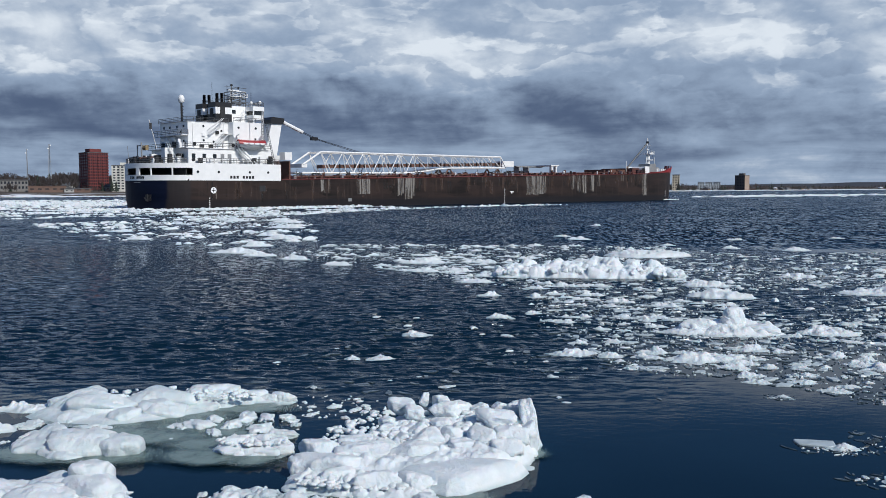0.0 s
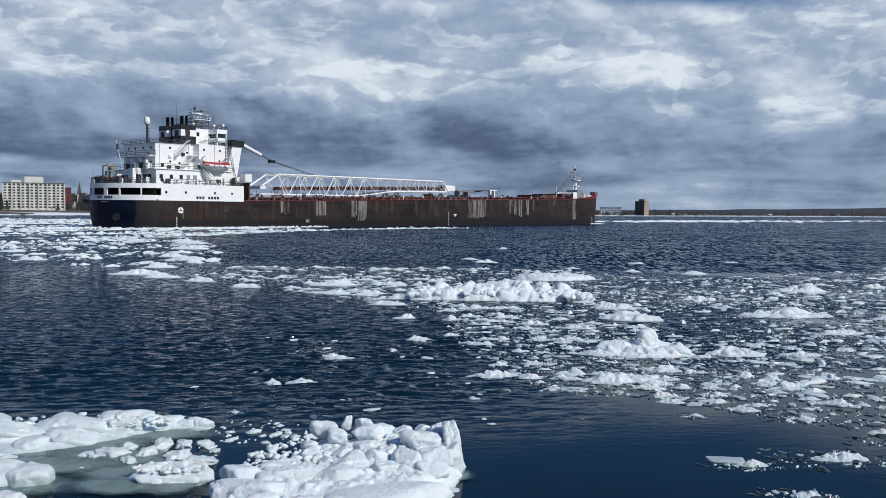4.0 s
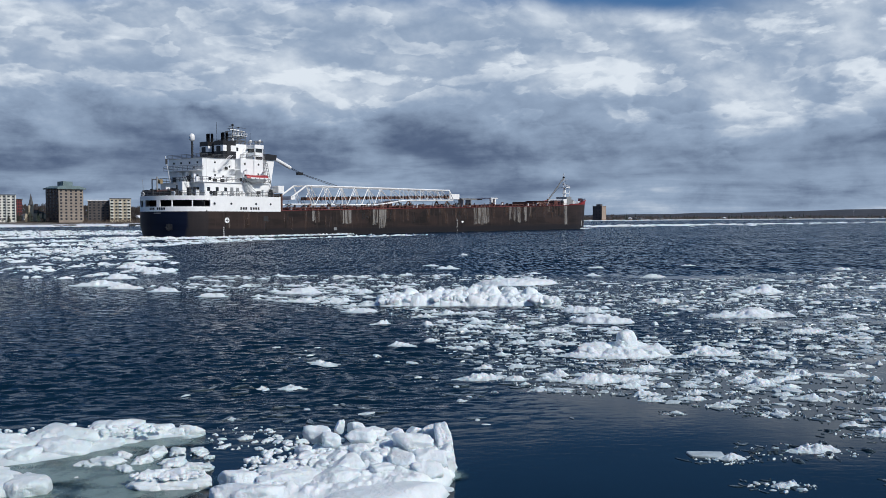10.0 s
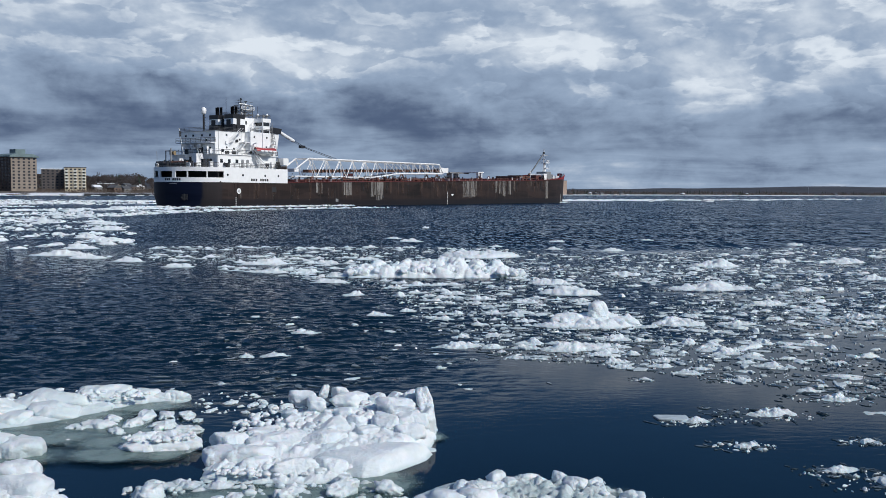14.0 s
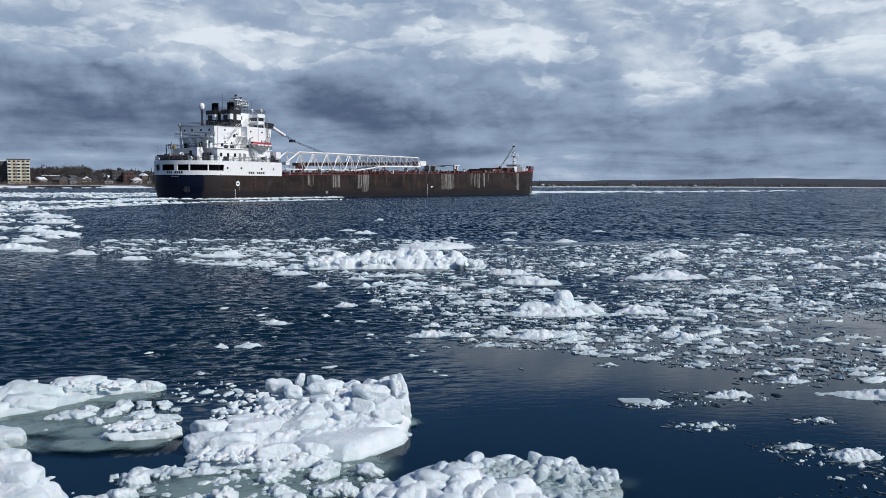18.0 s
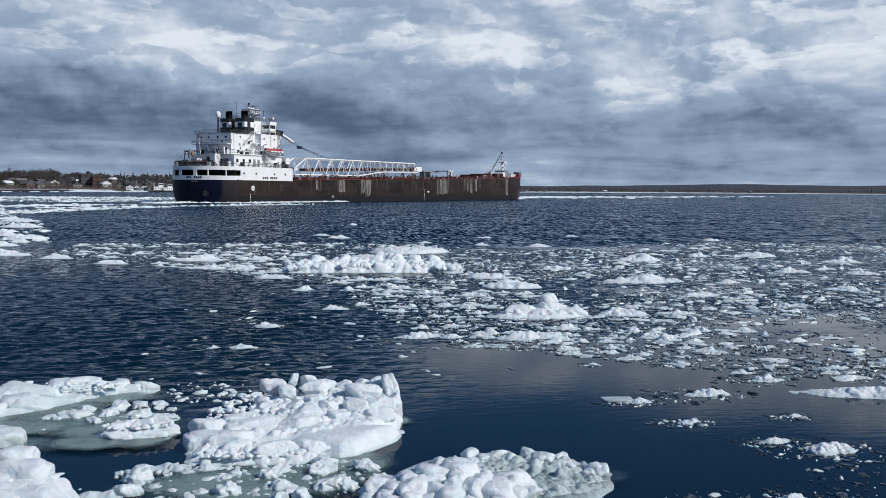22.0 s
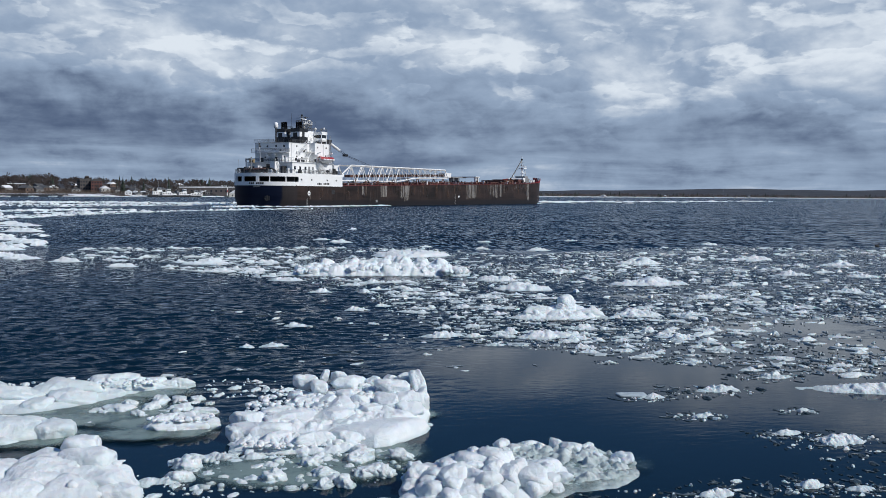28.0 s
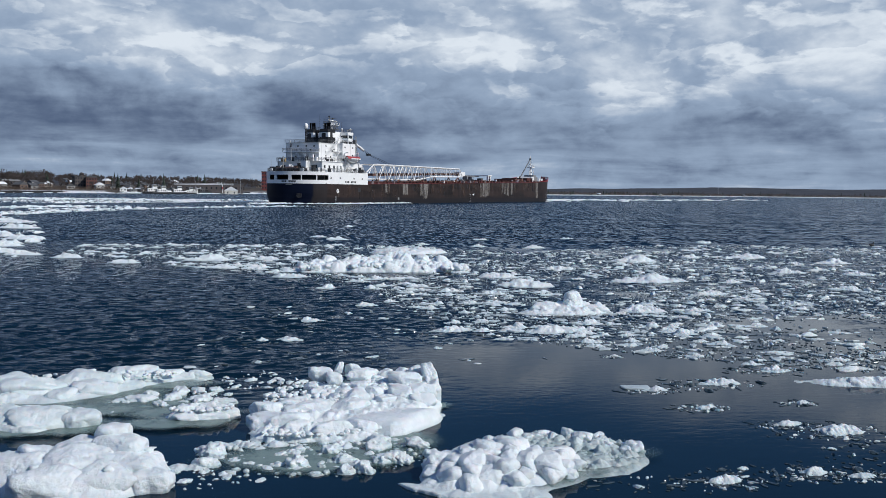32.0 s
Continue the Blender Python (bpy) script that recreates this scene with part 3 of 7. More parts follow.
def afloat(ob, x, y, turn=0.0, swing=0.0):
    ob.location, ob.rotation_euler = (x, y, 0), (0, 0, radians(turn))
    AFLOAT.append((ob, x, y, turn, swing))
    return ob

# ---- water and land ----
def polar(az, d):
    return d * math.sin(radians(az)), d * math.cos(radians(az))


SHORE_AZ = (-180, -100, -60, -35, -25, -17, -12, -6, -1, 5, 12, 18, 28, 45, 60, 100, 180)
SHORE_D = (900, 620, 520, 560, 590, 620, 690, 720, 900, 1150, 1420, 1900, 2600, 3300, 3600, 3900, 900)


def shore(az):
    return float(np.interp(az, SHORE_AZ, SHORE_D))


def rise(az, inland):
    """Height of the land over the water."""
    left = np.interp(inland, (-8, 0, 6, 40, 120, 260, 500, 900), (-1.0, 0.3, 1.3, 2.2, 3.6, 9.0, 15.0, 19.0))
    right = np.interp(inland, (-8, 0, 6, 40, 300, 700, 1500, 2500), (-1.0, 0.2, 0.7, 1.2, 4.0, 9.0, 38.0, 48.0))
    k = np.clip((az + 4) / 14, 0, 1)
    far = np.interp(az, (5, 14, 22, 27, 34, 45, 70), (0.3, 0.45, 0.7, 1.0, 0.98, 0.9, 0.9))
    return left * (1 - k) + right * k * (far if inland > 40 else 1.0)


def build_ground():
    # the water: one sheet, ring by ring out to the horizon, with real wind waves near the quay
    az = np.radians(np.concatenate([np.arange(-180, -52, 8.0), np.arange(-52, 52.01, 0.15), np.arange(56, 180, 8.0)]))
    drop = np.concatenate([[90000.0, 12000.0, 5000.0, 3000.0, 2000.0], np.arange(1500, 640, -20.0), np.arange(640, 60, -1.15), np.arange(60, 10, -1.0), np.arange(10, 1.2, -0.5), [1.15]])
    rad = np.minimum(5676.0 / drop, 4700.0)
    step = np.gradient(rad)
    xx, yy = rad[:, None] * np.sin(az)[None, :], rad[:, None] * np.cos(az)[None, :]
    pts = np.stack([xx.ravel(), yy.ravel(), 0 * xx.ravel()], 1)
    bend = (fractal(pts * 0.12, 71, 2) - 0.5).reshape(xx.shape) * 9

    def ease(v, lo, hi):
        u = np.clip((v - lo) / (hi - lo), 0, 1)
        return u * u * (3 - 2 * u)

    left = 1 - ease(xx - 0.05 * (yy - 20) + bend, -2.0, 3.5)
    left = left * ease(yy + 0.5 * bend, 13.0, 20.0)
    far = ease(yy + bend, 52, 64)
    wind = np.maximum(left, far) * (0.55 + 0.9 * fractal(pts * 0.07 + 5, 75, 3).reshape(xx.shape))
    wind = (wind + 0.006) * (np.abs(np.degrees(az)) < 51)[None, :] * ease(-rad, -420.0, -300.0)[:, None]
    zz = np.zeros_like(xx)
    rng = np.random.default_rng(7)
    for i in range(46):
        length = 0.22 * 1.034 ** (i * 1.05) * rng.uniform(0.9, 1.1)
        way = rng.normal(-1.35, 0.42)
        kx, ky = math.cos(way) * math.tau / length, math.sin(way) * math.tau / length
        show = ease(length / np.maximum(step, 1e-6), 2.2, 4.0)[:, None]
        warp = 1.5 * (bend / 9)
        wave = np.sin(kx * xx + ky * yy + rng.uniform(0, math.tau) + warp * 6)
        zz += 0.0068 * length ** 0.65 * show * (wave + 0.35 * np.cos(2 * (kx * xx + ky * yy) + warp * 12))
    zz *= wind * 0.6
    n, k = xx.shape
    v = np.stack([xx, yy, zz], 2).reshape(-1, 3)
    i, j = np.meshgrid(np.arange(n - 1), np.arange(k), indexing="ij")
    j2 = (j + 1) % k
    f = np.stack([i * k + j, i * k + j2, (i + 1) * k + j2, (i + 1) * k + j], 2).reshape(-1, 4)[:, ::-1]
    me = bpy.data.meshes.new("water")
    me.vertices.add(len(v)), me.loops.add(f.size), me.polygons.add(len(f))
    me.vertices.foreach_set("co", v.astype(np.float32).ravel())
    me.loops.foreach_set("vertex_index", f.astype(np.int32).ravel())
    me.polygons.foreach_set("loop_start", np.arange(0, f.size, 4, dtype=np.int32))
    me.update(calc_edges=True)
    me.shade_smooth()
    tagged(part("water", me, WATER), "dark navy river water with wind ripples and calm patches", "river", kind="structure")
    steps = (-8, 0, 3, 8, 20, 45, 90, 160, 260, 400, 600, 900, 1300, 1900)
    azs = [-75 + 0.75 * i for i in range(201)]
    b = Build()
    for az in azs:
        for s in steps:
            d = min(shore(az) + s + (2.5 * math.sin(az * 5.1) + 1.5 * math.sin(az * 13.7) if s <= 8 else 0), 4690)
            x, y = polar(az, d)
            hump = 1 + 0.12 * noise.noise(Vector((x * 0.004, y * 0.004, 0))) if s > 40 else 1
            b.v.append((x, y, rise(az, s) * hump))
    n = len(steps)
    b.f = [(i * n + k, i * n + k + 1, (i + 1) * n + k + 1, (i + 1) * n + k) for i in range(len(azs) - 1) for k in range(n - 1)]
    m, g = material("spring_land")
    at = g.add("ShaderNodeNewGeometry").outputs["Position"]
    z = g.add("ShaderNodeSeparateXYZ", Vector=at).outputs[2]
    patch = g.noise(at, 0.045, 5.0, 0.65)
    # blue-grey tones put the haze of distance into the hill colour
    woods = g.mix(g.span(g.noise(at, 0.012, 6.0, 0.7), 0.35, 0.65), rgb(0.020, 0.024, 0.034), rgb(0.042, 0.045, 0.055))
    grass = g.mix(g.span(patch, 0.4, 0.6), rgb(0.055, 0.042, 0.030), rgb(0.10, 0.08, 0.058))
    col = g.mix(g.span(z, 4.0, 9.0), grass, woods)
    snow = g.math("MULTIPLY", g.span(z, 2.4, 1.2), g.span(g.noise(at, 0.05, 4.0), 0.46, 0.52))
    col = g.mix(snow, col, rgb(0.75, 0.78, 0.82))
    s = g.add("ShaderNodeBsdfPrincipled", Base_Color=col, Roughness=0.9)
    tagged(part("ground", b, finish(m, g, s.outputs[0])), "brown spring land with haze-blue hill colour and snow left along the waterline", "shore", kind="structure")
    # the quay under the camera
    b = Build().box(-30, 30, -40, 0.9, -2, 2.0)
    tagged(part("quay", b, plain("quay_concrete", (0.33, 0.32, 0.30), 0.8, 0, 1.0, 0.2)), "plain grey concrete quay at the water's edge", "quay", kind="structure")


build_ground()


# ---- the freighter: x forward from the transom, y to port, z up from the water ----
def deck_z(x):
    return 5.85 + max(0.0, x - 28) * 0.0185


def half(x, z):
    """Half the hull's breadth at a station and height."""
    if x < 9:
        u = max(0.0, x) / 9
        w = 10.35 * math.sqrt(max(0.0, 1 - (1 - u) ** 2))
        if z < 2.5:
            w *= 1 - 0.30 * (1 - u) * (2.5 - z) / 3.5
        return w
    if x > 163:
        tip = 186.0 - 1.2 * (1 - max(0, min(1, z / 9))) ** 1.2
        u = min(1.0, (x - 163) / (tip - 163))
        return 10.35 * max(0.0, 1 - u ** 3) ** (1 / 3)
    return 10.35


SHIP_LABEL = "long rust-brown lake freighter with white stern house, under way"
ship = thing("lake_freighter", SHIP_LABEL, "ship")


def ship_outline(z, inset=0.0):
    xs = [0.0, 0.03, 0.12, 0.3, 0.6, 1.0, 1.6, 2.4, 3.4, 4.8, 6.6, 9.0]
    star = [(x, -half(x, z) + inset) for x in xs]
    return star, [(x, -y) for x, y in star]


def build_hull():
    xs = [0.0, 0.03, 0.12, 0.3, 0.6, 1.1, 2.0, 3.2, 4.8, 6.8, 9.0] + [9 + 7.7 * i for i in range(1, 21)] + [165, 168, 171, 174, 176.5, 178.5, 180.2, 181.7, 183, 184.1, 184.9, 185.5, 185.85, 186]
    zs = [-1.2, 0.0, 1.2, 2.5, 4.0, 1.0]
    b = Build()
    rows = []
    for x in xs:
        top = deck_z(x) if x < 160 else deck_z(x) + (x - 160) * 0.02
        row = []
        for k, z in enumerate(zs):
            z = top if k == 5 else z
            xx = min(x, 184.8 + 1.2 * max(0, min(1, z / 9))) if x > 170 else x
            lift = 0.9 * max(0.0, 1 - x / 5) if k == 0 else 0
            row.append((xx, half(xx, z), z + lift))
        rows.append(row)
    for sgn in (-1, 1):
        s = len(b.v)
        for row in rows:
            b.v += [(x, sgn * y, z) for x, y, z in row]
        n = len(zs)
        for i in range(len(xs) - 1):
            for k in range(n - 1):
                q = (s + i * n + k, s + (i + 1) * n + k, s + (i + 1) * n + k + 1, s + i * n + k + 1)
                b.f.append(q if sgn < 0 else q[::-1])
    hull = part("hull", b, HULL, ship, "rust-streaked brown steel hull with a navy stern", True)
    b = Build()
    pts = [(r[5][0], -r[5][1] + 0.12, r[5][2] - 0.12) for r in rows]
    for p, q in zip(pts, pts[1:]):
        b.quad(p, q, (q[0], -q[1], q[2]), (p[0], -p[1], p[2]))
    part("main_deck", b, DECKRED, ship, "red oxide steel deck")
    # rub rail and gunwale
    for sgn in (-1, 1):
        b = Build()
        for p in [[(27.7, half(27.7, 6), deck_z(27.7))] * 6] + rows[13:]:
            b.v += [(p[5][0], sgn * p[5][1] + 0.13 * math.cos(a * math.tau / 6), p[5][2] + 0.13 * math.sin(a * math.tau / 6)) for a in range(6)]
        b.f = [(6 * i + a, 6 * i + (a + 1) % 6, 6 * i + 6 + (a + 1) % 6, 6 * i + 6 + a) for i in range(len(rows) - 13) for a in range(6)]
        part("gunwale", b, RIMRED, ship)
    # stains that run down the side: x, width, foot, top
    for x, w, z0, pale in ((35.6, 0.8, 1.6, 0), (38.3, 0.7, 3.4, 1), (49.6, 2.2, 2.7, 1), (53.8, 1.0, 3.2, 0), (60.6, 1.2, 2.2, 1), (63.6, 1.8, 1.6, 1), (74, 1.0, 3.4, 0), (83, 1.4, 3.0, 0),
                           (90, 0.8, 4.2, 0), (107.7, 2.3, 2.3, 1), (112, 2.6, 2.3, 1), (126.5, 0.9, 3.8, 1), (129, 0.8, 3.0, 1), (131.5, 1.3, 2.6, 1), (135.6, 1.0, 3.2, 1), (139.5, 0.6, 4.0, 0), (162.9, 1.4, 1.8, 1)):
        top = deck_z(x) - 0.15
        w = w * 1.7 if pale else w
        b = Build()
        for i in range(4):
            xa, xb = x - w / 2 + w * i / 4, x - w / 2 + w * (i + 1) / 4
            foot = z0 + 0.9 * noise.noise(Vector((xa * 3.1, 2.0, 0)))
            b.quad((xa, -10.365, foot), (xb, -10.365, foot), (xb, -10.365, top), (xa, -10.365, top))
        part("stain", b, PALE_RUN if pale else RUST_RUN, ship, "pale salt and rust run" if pale else "rust run")
    # fine runs of dirt and rust all along the side
    rng = random.Random(17)
    for i in range(110):
        x, w = rng.uniform(9.5, 162), rng.choice((0.25, 0.35, 0.5, 0.8, 1.4))
        top = (5.5 if x < 27.6 else deck_z(x)) - rng.choice((0.12, 0.15, 0.2, 1.0, 1.6))
        foot = max(1.2, top - rng.uniform(0.7, 3.6))
        part("stain", Build().quad((x, -10.362, foot), (x + w, -10.362, foot), (x + w, -10.362, top), (x, -10.362, top)), rng.choice((RUST_RUN, RUST_RUN, RUST_RUN, SOOT_RUN, SOOT_RUN, DULL_RUN)), ship)
    # load line disc, draught scales and marks
    disc = part("load_mark", Build().side([(12 + 0.62 * math.cos(a * math.tau / 20), 3.65 + 0.62 * math.sin(a * math.tau / 20)) for a in range(20)], -10.38, -10.352), WHITE, ship, "white disc with a dark cross")
    for w, h in ((0.42, 0.07), (0.07, 0.42)):
        part("cross_bar", Build().box(12 - w, 12 + w, -10.40, -10.385, 3.65 - h, 3.65 + h), BLACK, disc)
    for x, z0, z1 in ((11.1, 0.3, 2.6), (97.1, 0.2, 4.0), (176.0, 0.5, 3.5)):
        y = -half(x, 2)
        for i in range(round((z1 - z0) / 0.42)):
            part("draught_mark", Build().box(x - 0.09, x + 0.09, y - 0.03, y - 0.004, z0 + 0.42 * i, z0 + 0.42 * i + 0.26), WHITE, ship)
    part("side_mark", Build().box(99.2, 100.6, -10.37, -10.352, 2.9, 3.15).box(99.6, 100.1, -10.37, -10.352, 2.55, 2.9), WHITE, ship)
    part("side_mark", Build().box(45.2, 46.2, -10.37, -10.352, 1.1, 1.8), GREY, ship)
    part("side_door", Build().box(22.4, 23.8, -10.38, -10.352, 3.4, 4.6), DARK, ship, "dark recessed side door")
    m = pose(1.02, -5.1, 2.3, 0, 0, 26)
    # flat black plate: the shade inside the anchor pocket put into its colour
    part("hawse_recess", Build().box(-0.03, 0.1, -0.65, 0.65, -0.6, 0.6, m), BLACK, ship)
    hook = [m @ Vector(p) for p in ((-0.2, 0, -0.7), (-0.2, 0, 0.7), (-0.2, -0.75, 0.0), (-0.2, 0.75, 0.0))]
    part("stern_anchor", Build().tube(hook[0], hook[1], 0.14).tube(hook[2], hook[0], 0.13).tube(hook[3], hook[0], 0.13), DARK, ship)


def oval(inset, upto):
    """The rounded stern's outline, port to starboard, drawn in a little."""
    n = 24
    ring = [(9 - (9 - inset) * math.sin(math.pi * k / n), (10.35 - inset) * math.cos(math.pi * k / n)) for k in range(n + 1)]
    return [p for p in ring if p[0] <= upto]


def build_poop():
    """White raised stern: bands and pillars round open bays, with a dark deck behind."""
    star, port = ship_outline(6.5)
    line = [(27.6, -10.38)] + [(x - 0.02, y - 0.03) for x, y in reversed(star)]
    line = line + [(x - 0.02, y + 0.03) for x, y in port] + [(27.6, 10.38)]
    lens = [0.0]
    for p, q in zip(line, line[1:]):
        lens.append(lens[-1] + math.dist(p, q))

    def at(s):
        return Vector((np.interp(s, lens, [p[0] for p in line]), np.interp(s, lens, [p[1] for p in line]), 0))

    end = lens[-1]

    def band(s0, s1, z0, z1, thick=0.28):
        b = Build()
        n = max(1, int((s1 - s0) / 0.7))
        for i in range(n + 1):
            p = at(s0 + (s1 - s0) * i / n)
            d = (at(min(end, s0 + (s1 - s0) * i / n + 0.2)) - at(max(0, s0 + (s1 - s0) * i / n - 0.2))).normalized()
            q = p + Vector((-d.y, d.x, 0)) * -thick
            b.v += [(p.x, p.y, z0), (p.x, p.y, z1), (q.x, q.y, z1), (q.x, q.y, z0)]
        b.f = [(4 * i + k, 4 * i + 4 + k, 4 * i + 4 + (k + 1) % 4, 4 * i + (k + 1) % 4) for i in range(n) for k in range(4)]
        b.f += [(0, 1, 2, 3), tuple(4 * n + k for k in (3, 2, 1, 0))]
        return b

    bulwark = part("poop_bulwark", band(0, end, 5.58, 6.62), WHITE, ship, "white painted stern bulwark")
    part("top_band", band(0, end, 7.98, 8.92), WHITE, bulwark)
    open_bays = [(19.9, 23.6), (23.85, 27.9), (28.15, 30.9), (31.8, 35.9)]
    edges = [0.0]
    for a, c in open_bays:
        edges += [a, c]
    edges += [36.8]
    for a, c in zip(edges[::2], edges[1::2]):
        part("pillar", band(a, c, 6.62, 7.98), WHITE, bulwark)
    part("pillar", band(39.6, end, 6.62, 7.98), WHITE, bulwark)
    part("bulkhead", Build().box(6.6, 6.8, -9.6, 9.6, 5.7, 8.9), DARK, bulwark)
    part("bay_floor", Build().prism([(6.5, 9.3)] + oval(0.4, 6.5) + [(6.5, -9.3)], 5.95, 6.05), GREY, bulwark)
    b = Build().prism([(27.4, 10.2)] + oval(0.15, 9.0) + [(27.4, -10.2)], 8.78, 8.9)
    part("poop_deck", b, GREY, ship)
    part("poop_front", Build().box(27.3, 27.55, -10.2, 10.2, 5.6, 8.9), WHITE, ship)
    for x in (8.7, 13.2, 20.2, 24.5):
        part("porthole", Build().side([(x + 0.26 * math.cos(a * math.tau / 12), 7.25 + 0.26 * math.sin(a * math.tau / 12)) for a in range(12)], -10.43, -10.38), GLASS, ship)
    # the name, on the quarter and the transom, as plain bars
    for k in (0, 1, 2, 4, 5, 6, 7):
        part("name_bar", Build().box(15.7 + 0.71 * k, 16.18 + 0.71 * k, -10.42, -10.385, 5.98, 6.52), BLACK, ship)
        part("name_bar", band(33.9 - 0.56 * k - 0.38, 33.9 - 0.56 * k, 5.92, 6.42, -0.04), BLACK, ship)
    part("port_bar", band(30.6, 32.6, 5.15, 5.32, -0.03), GREY, ship)


def window_row(parent, xs, y, z0, z1, w, mat=None):
    for x in xs:
        part("window", Build().box(x - w / 2, x + w / 2, y - 0.05, y + 0.02, z0, z1), mat or GLASS, parent)


def stair(parent, p, q, w=0.8):
    """A steep outside stair with two stringers, treads and rails."""
    p, q = Vector(p), Vector(q)
    d = q - p
    b = Build()
    for s in (-w / 2, w / 2):
        o = Vector((0, s, 0))
        b.tube(p + o, q + o, 0.11, 4)
        b.tube(p + o + Vector((0, 0, 1.0)), q + o + Vector((0, 0, 1.0)), 0.06, 4)
    n = max(3, int(abs(d.z) / 0.3))
    for i in range(1, n):
        c = p + d * (i / n)
        b.box(c.x - 0.12, c.x + 0.12, c.y - w / 2, c.y + w / 2, c.z - 0.02, c.z + 0.02)
    part("stair", b, WHITE, parent, "white outside stair")


HOSE = plain("canvas_hose", (0.24, 0.18, 0.10), 0.6, 0.0, 2.0, 0.2)


LEVELS = ((17.2, 17.62, 17.85, 22.0, 23.1, 24.5, 28.0), (17.2, 17.34, 17.45, 21.15, 22.25, 23.5, 26.0))


def settle(ob):
    """Bring a part of the upper house to its storey heights."""
    for v in ob.data.vertices:
        if v.co.z > 17.2:
            v.co.z = np.interp(v.co.z, *LEVELS)


def build_house():
    t1 = part("lower_deckhouse", Build().box(8.2, 26.4, -7.7, 7.7, 8.9, 11.9), WHITE, ship, "white lower deckhouse tier")
    window_row(t1, (9.3, 11.6, 13.9), -7.72, 10.0, 10.85, 0.75)
    for x in (15.6, 17.2):
        part("door", Build().box(x - 0.4, x + 0.4, -7.78, -7.7, 9.0, 10.9), GREY, t1)
    for y in (-5.5, -3.2, 3.2, 5.5):
        part("window", Build().box(8.13, 8.2, y - 0.35, y + 0.35, 10.0, 10.85), GLASS, t1)
    t2 = part("accommodation_block", Build().box(9.2, 18.2, -5.8, 5.8, 11.9, 17.5), WHITE, ship, "tall white accommodation block")
    part("boat_deck", Build().box(7.6, 26.8, -8.0, 8.0, 11.9, 12.02), WHITE, ship)
    part("bridge_deck", Build().box(8.9, 18.2, -6.0, 6.0, 17.5, 17.62), GREY, ship)
    part("aft_gallery", Build().box(7.8, 9.2, -5.9, 5.9, 14.5, 14.62), WHITE, ship)
    for x, z in ((12.6, 16.4), (14.8, 13.4), (12.6, 13.6), (16.6, 15.6)):
        part("porthole", Build().side([(x + 0.24 * math.cos(a * math.tau / 10), z + 0.24 * math.sin(a * math.tau / 10)) for a in range(10)], -5.86, -5.8), GLASS, t2)
    for y, z in ((-4.2, 16.3), (-1.5, 16.3), (1.5, 16.3), (4.0, 16.3), (-4.2, 13.4), (2.2, 13.4), (-1.5, 13.4), (-3.0, 15.2)):
        part("porthole", Build().box(9.12, 9.2, y - 0.24, y + 0.24, z - 0.24, z + 0.24), GLASS, t2)
    t3 = part("forward_block", Build().box(18.2, 25.3, -7.7, 7.7, 11.95, 17.85), WHITE, ship, "plain white forward house block")
    for x in (19.4, 23.4):
        part("porthole", Build().side([(x + 0.25 * math.cos(a * math.tau / 10), 16.3 + 0.25 * math.sin(a * math.tau / 10)) for a in range(10)], -7.76, -7.7), GLASS, t3)
    part("porthole", Build().box(23.1, 23.5, -7.76, -7.7, 13.9, 14.3), GLASS, t3)
    # pilothouse and its wings
    p = part("pilothouse", Build().box(20.3, 26.2, -2.6, 2.6, 17.85, 22.0), WHITE, ship, "white pilothouse tower")
    window_row(p, (21.3,), -2.62, 20.2, 21.1, 1.1)
    b = Build().box(24.2, 26.9, -5.6, -2.6, 20.9, 21.9).box(24.2, 26.9, -5.6, -2.6, 17.9, 18.05).box(24.3, 26.8, -5.5, -2.6, 18.9, 19.9).box(24.3, 24.5, -5.5, -5.3, 18, 21).box(26.6, 26.8, -5.5, -5.3, 18, 21)
    wing = part("bridge_wing", b, WHITE, ship, "white bridge wing on posts")
    part("window", Build().box(24.6, 26.5, -5.4, -2.7, 19.9, 20.9), GLASS, wing)
    b = Build().box(24.2, 26.9, 2.6, 5.6, 20.9, 21.9).box(24.2, 26.9, 2.6, 5.6, 17.9, 19.9)
    part("bridge_wing", b, WHITE, ship)
    # twin funnels, black with a white band, pipes above
    for y in (-2.2, 3.0):
        f = part("funnel", Build().prism([(16.6, y - 1.5), (20.3, y - 1.5), (20.3, y + 1.5), (16.6, y + 1.5)], 17.6, 22.5), BLACK, ship, "black funnel casing with a white band")
        part("white_band", Build().box(16.55, 20.35, y - 1.55, y + 1.55, 19.9, 21.4), WHITE, f)
        part("louvre", Build().box(16.5, 16.56, y - 0.7, y + 0.7, 18.0, 21.2), DARK, f)
        part("louvre", Build().box(17.6, 18.7, y - 1.62, y - 1.55, 17.7, 21.6), DARK, f)
        part("funnel_rail", Build().rail([(16.6, y - 1.5, 22.5), (20.3, y - 1.5, 22.5)], 0.7, 1.2), BLACK, f)
        for x, yy, h in ((17.6, y - 0.5, 2.0), (18.6, y - 0.5, 2.1), (18.1, y + 0.6, 2.0), (19.3, y + 0.5, 2.2)):
            part("exhaust_pipe", Build().lathe(x, yy, [(0.26, 22.4), (0.26, 22.4 + h), (0.29, 22.4 + h), (0.29, 22.55 + h)], 10), BLACK, f, smooth=True)
    # signal mast on the pilothouse
    m = part("signal_mast", Build().tube((22.6, 0.1, 22.0), (22.6, 0.1, 28.0), 0.14, 6), RAIL, ship, "dark grey lattice signal mast with cross bars")
    posts = ((21.6, -1.2), (25.2, -1.2), (21.6, 1.4), (25.2, 1.4))
    for x, y in posts:
        part("mast_post", Build().tube((x, y, 22), (x, y, 25.6), 0.1, 5), RAIL, m)
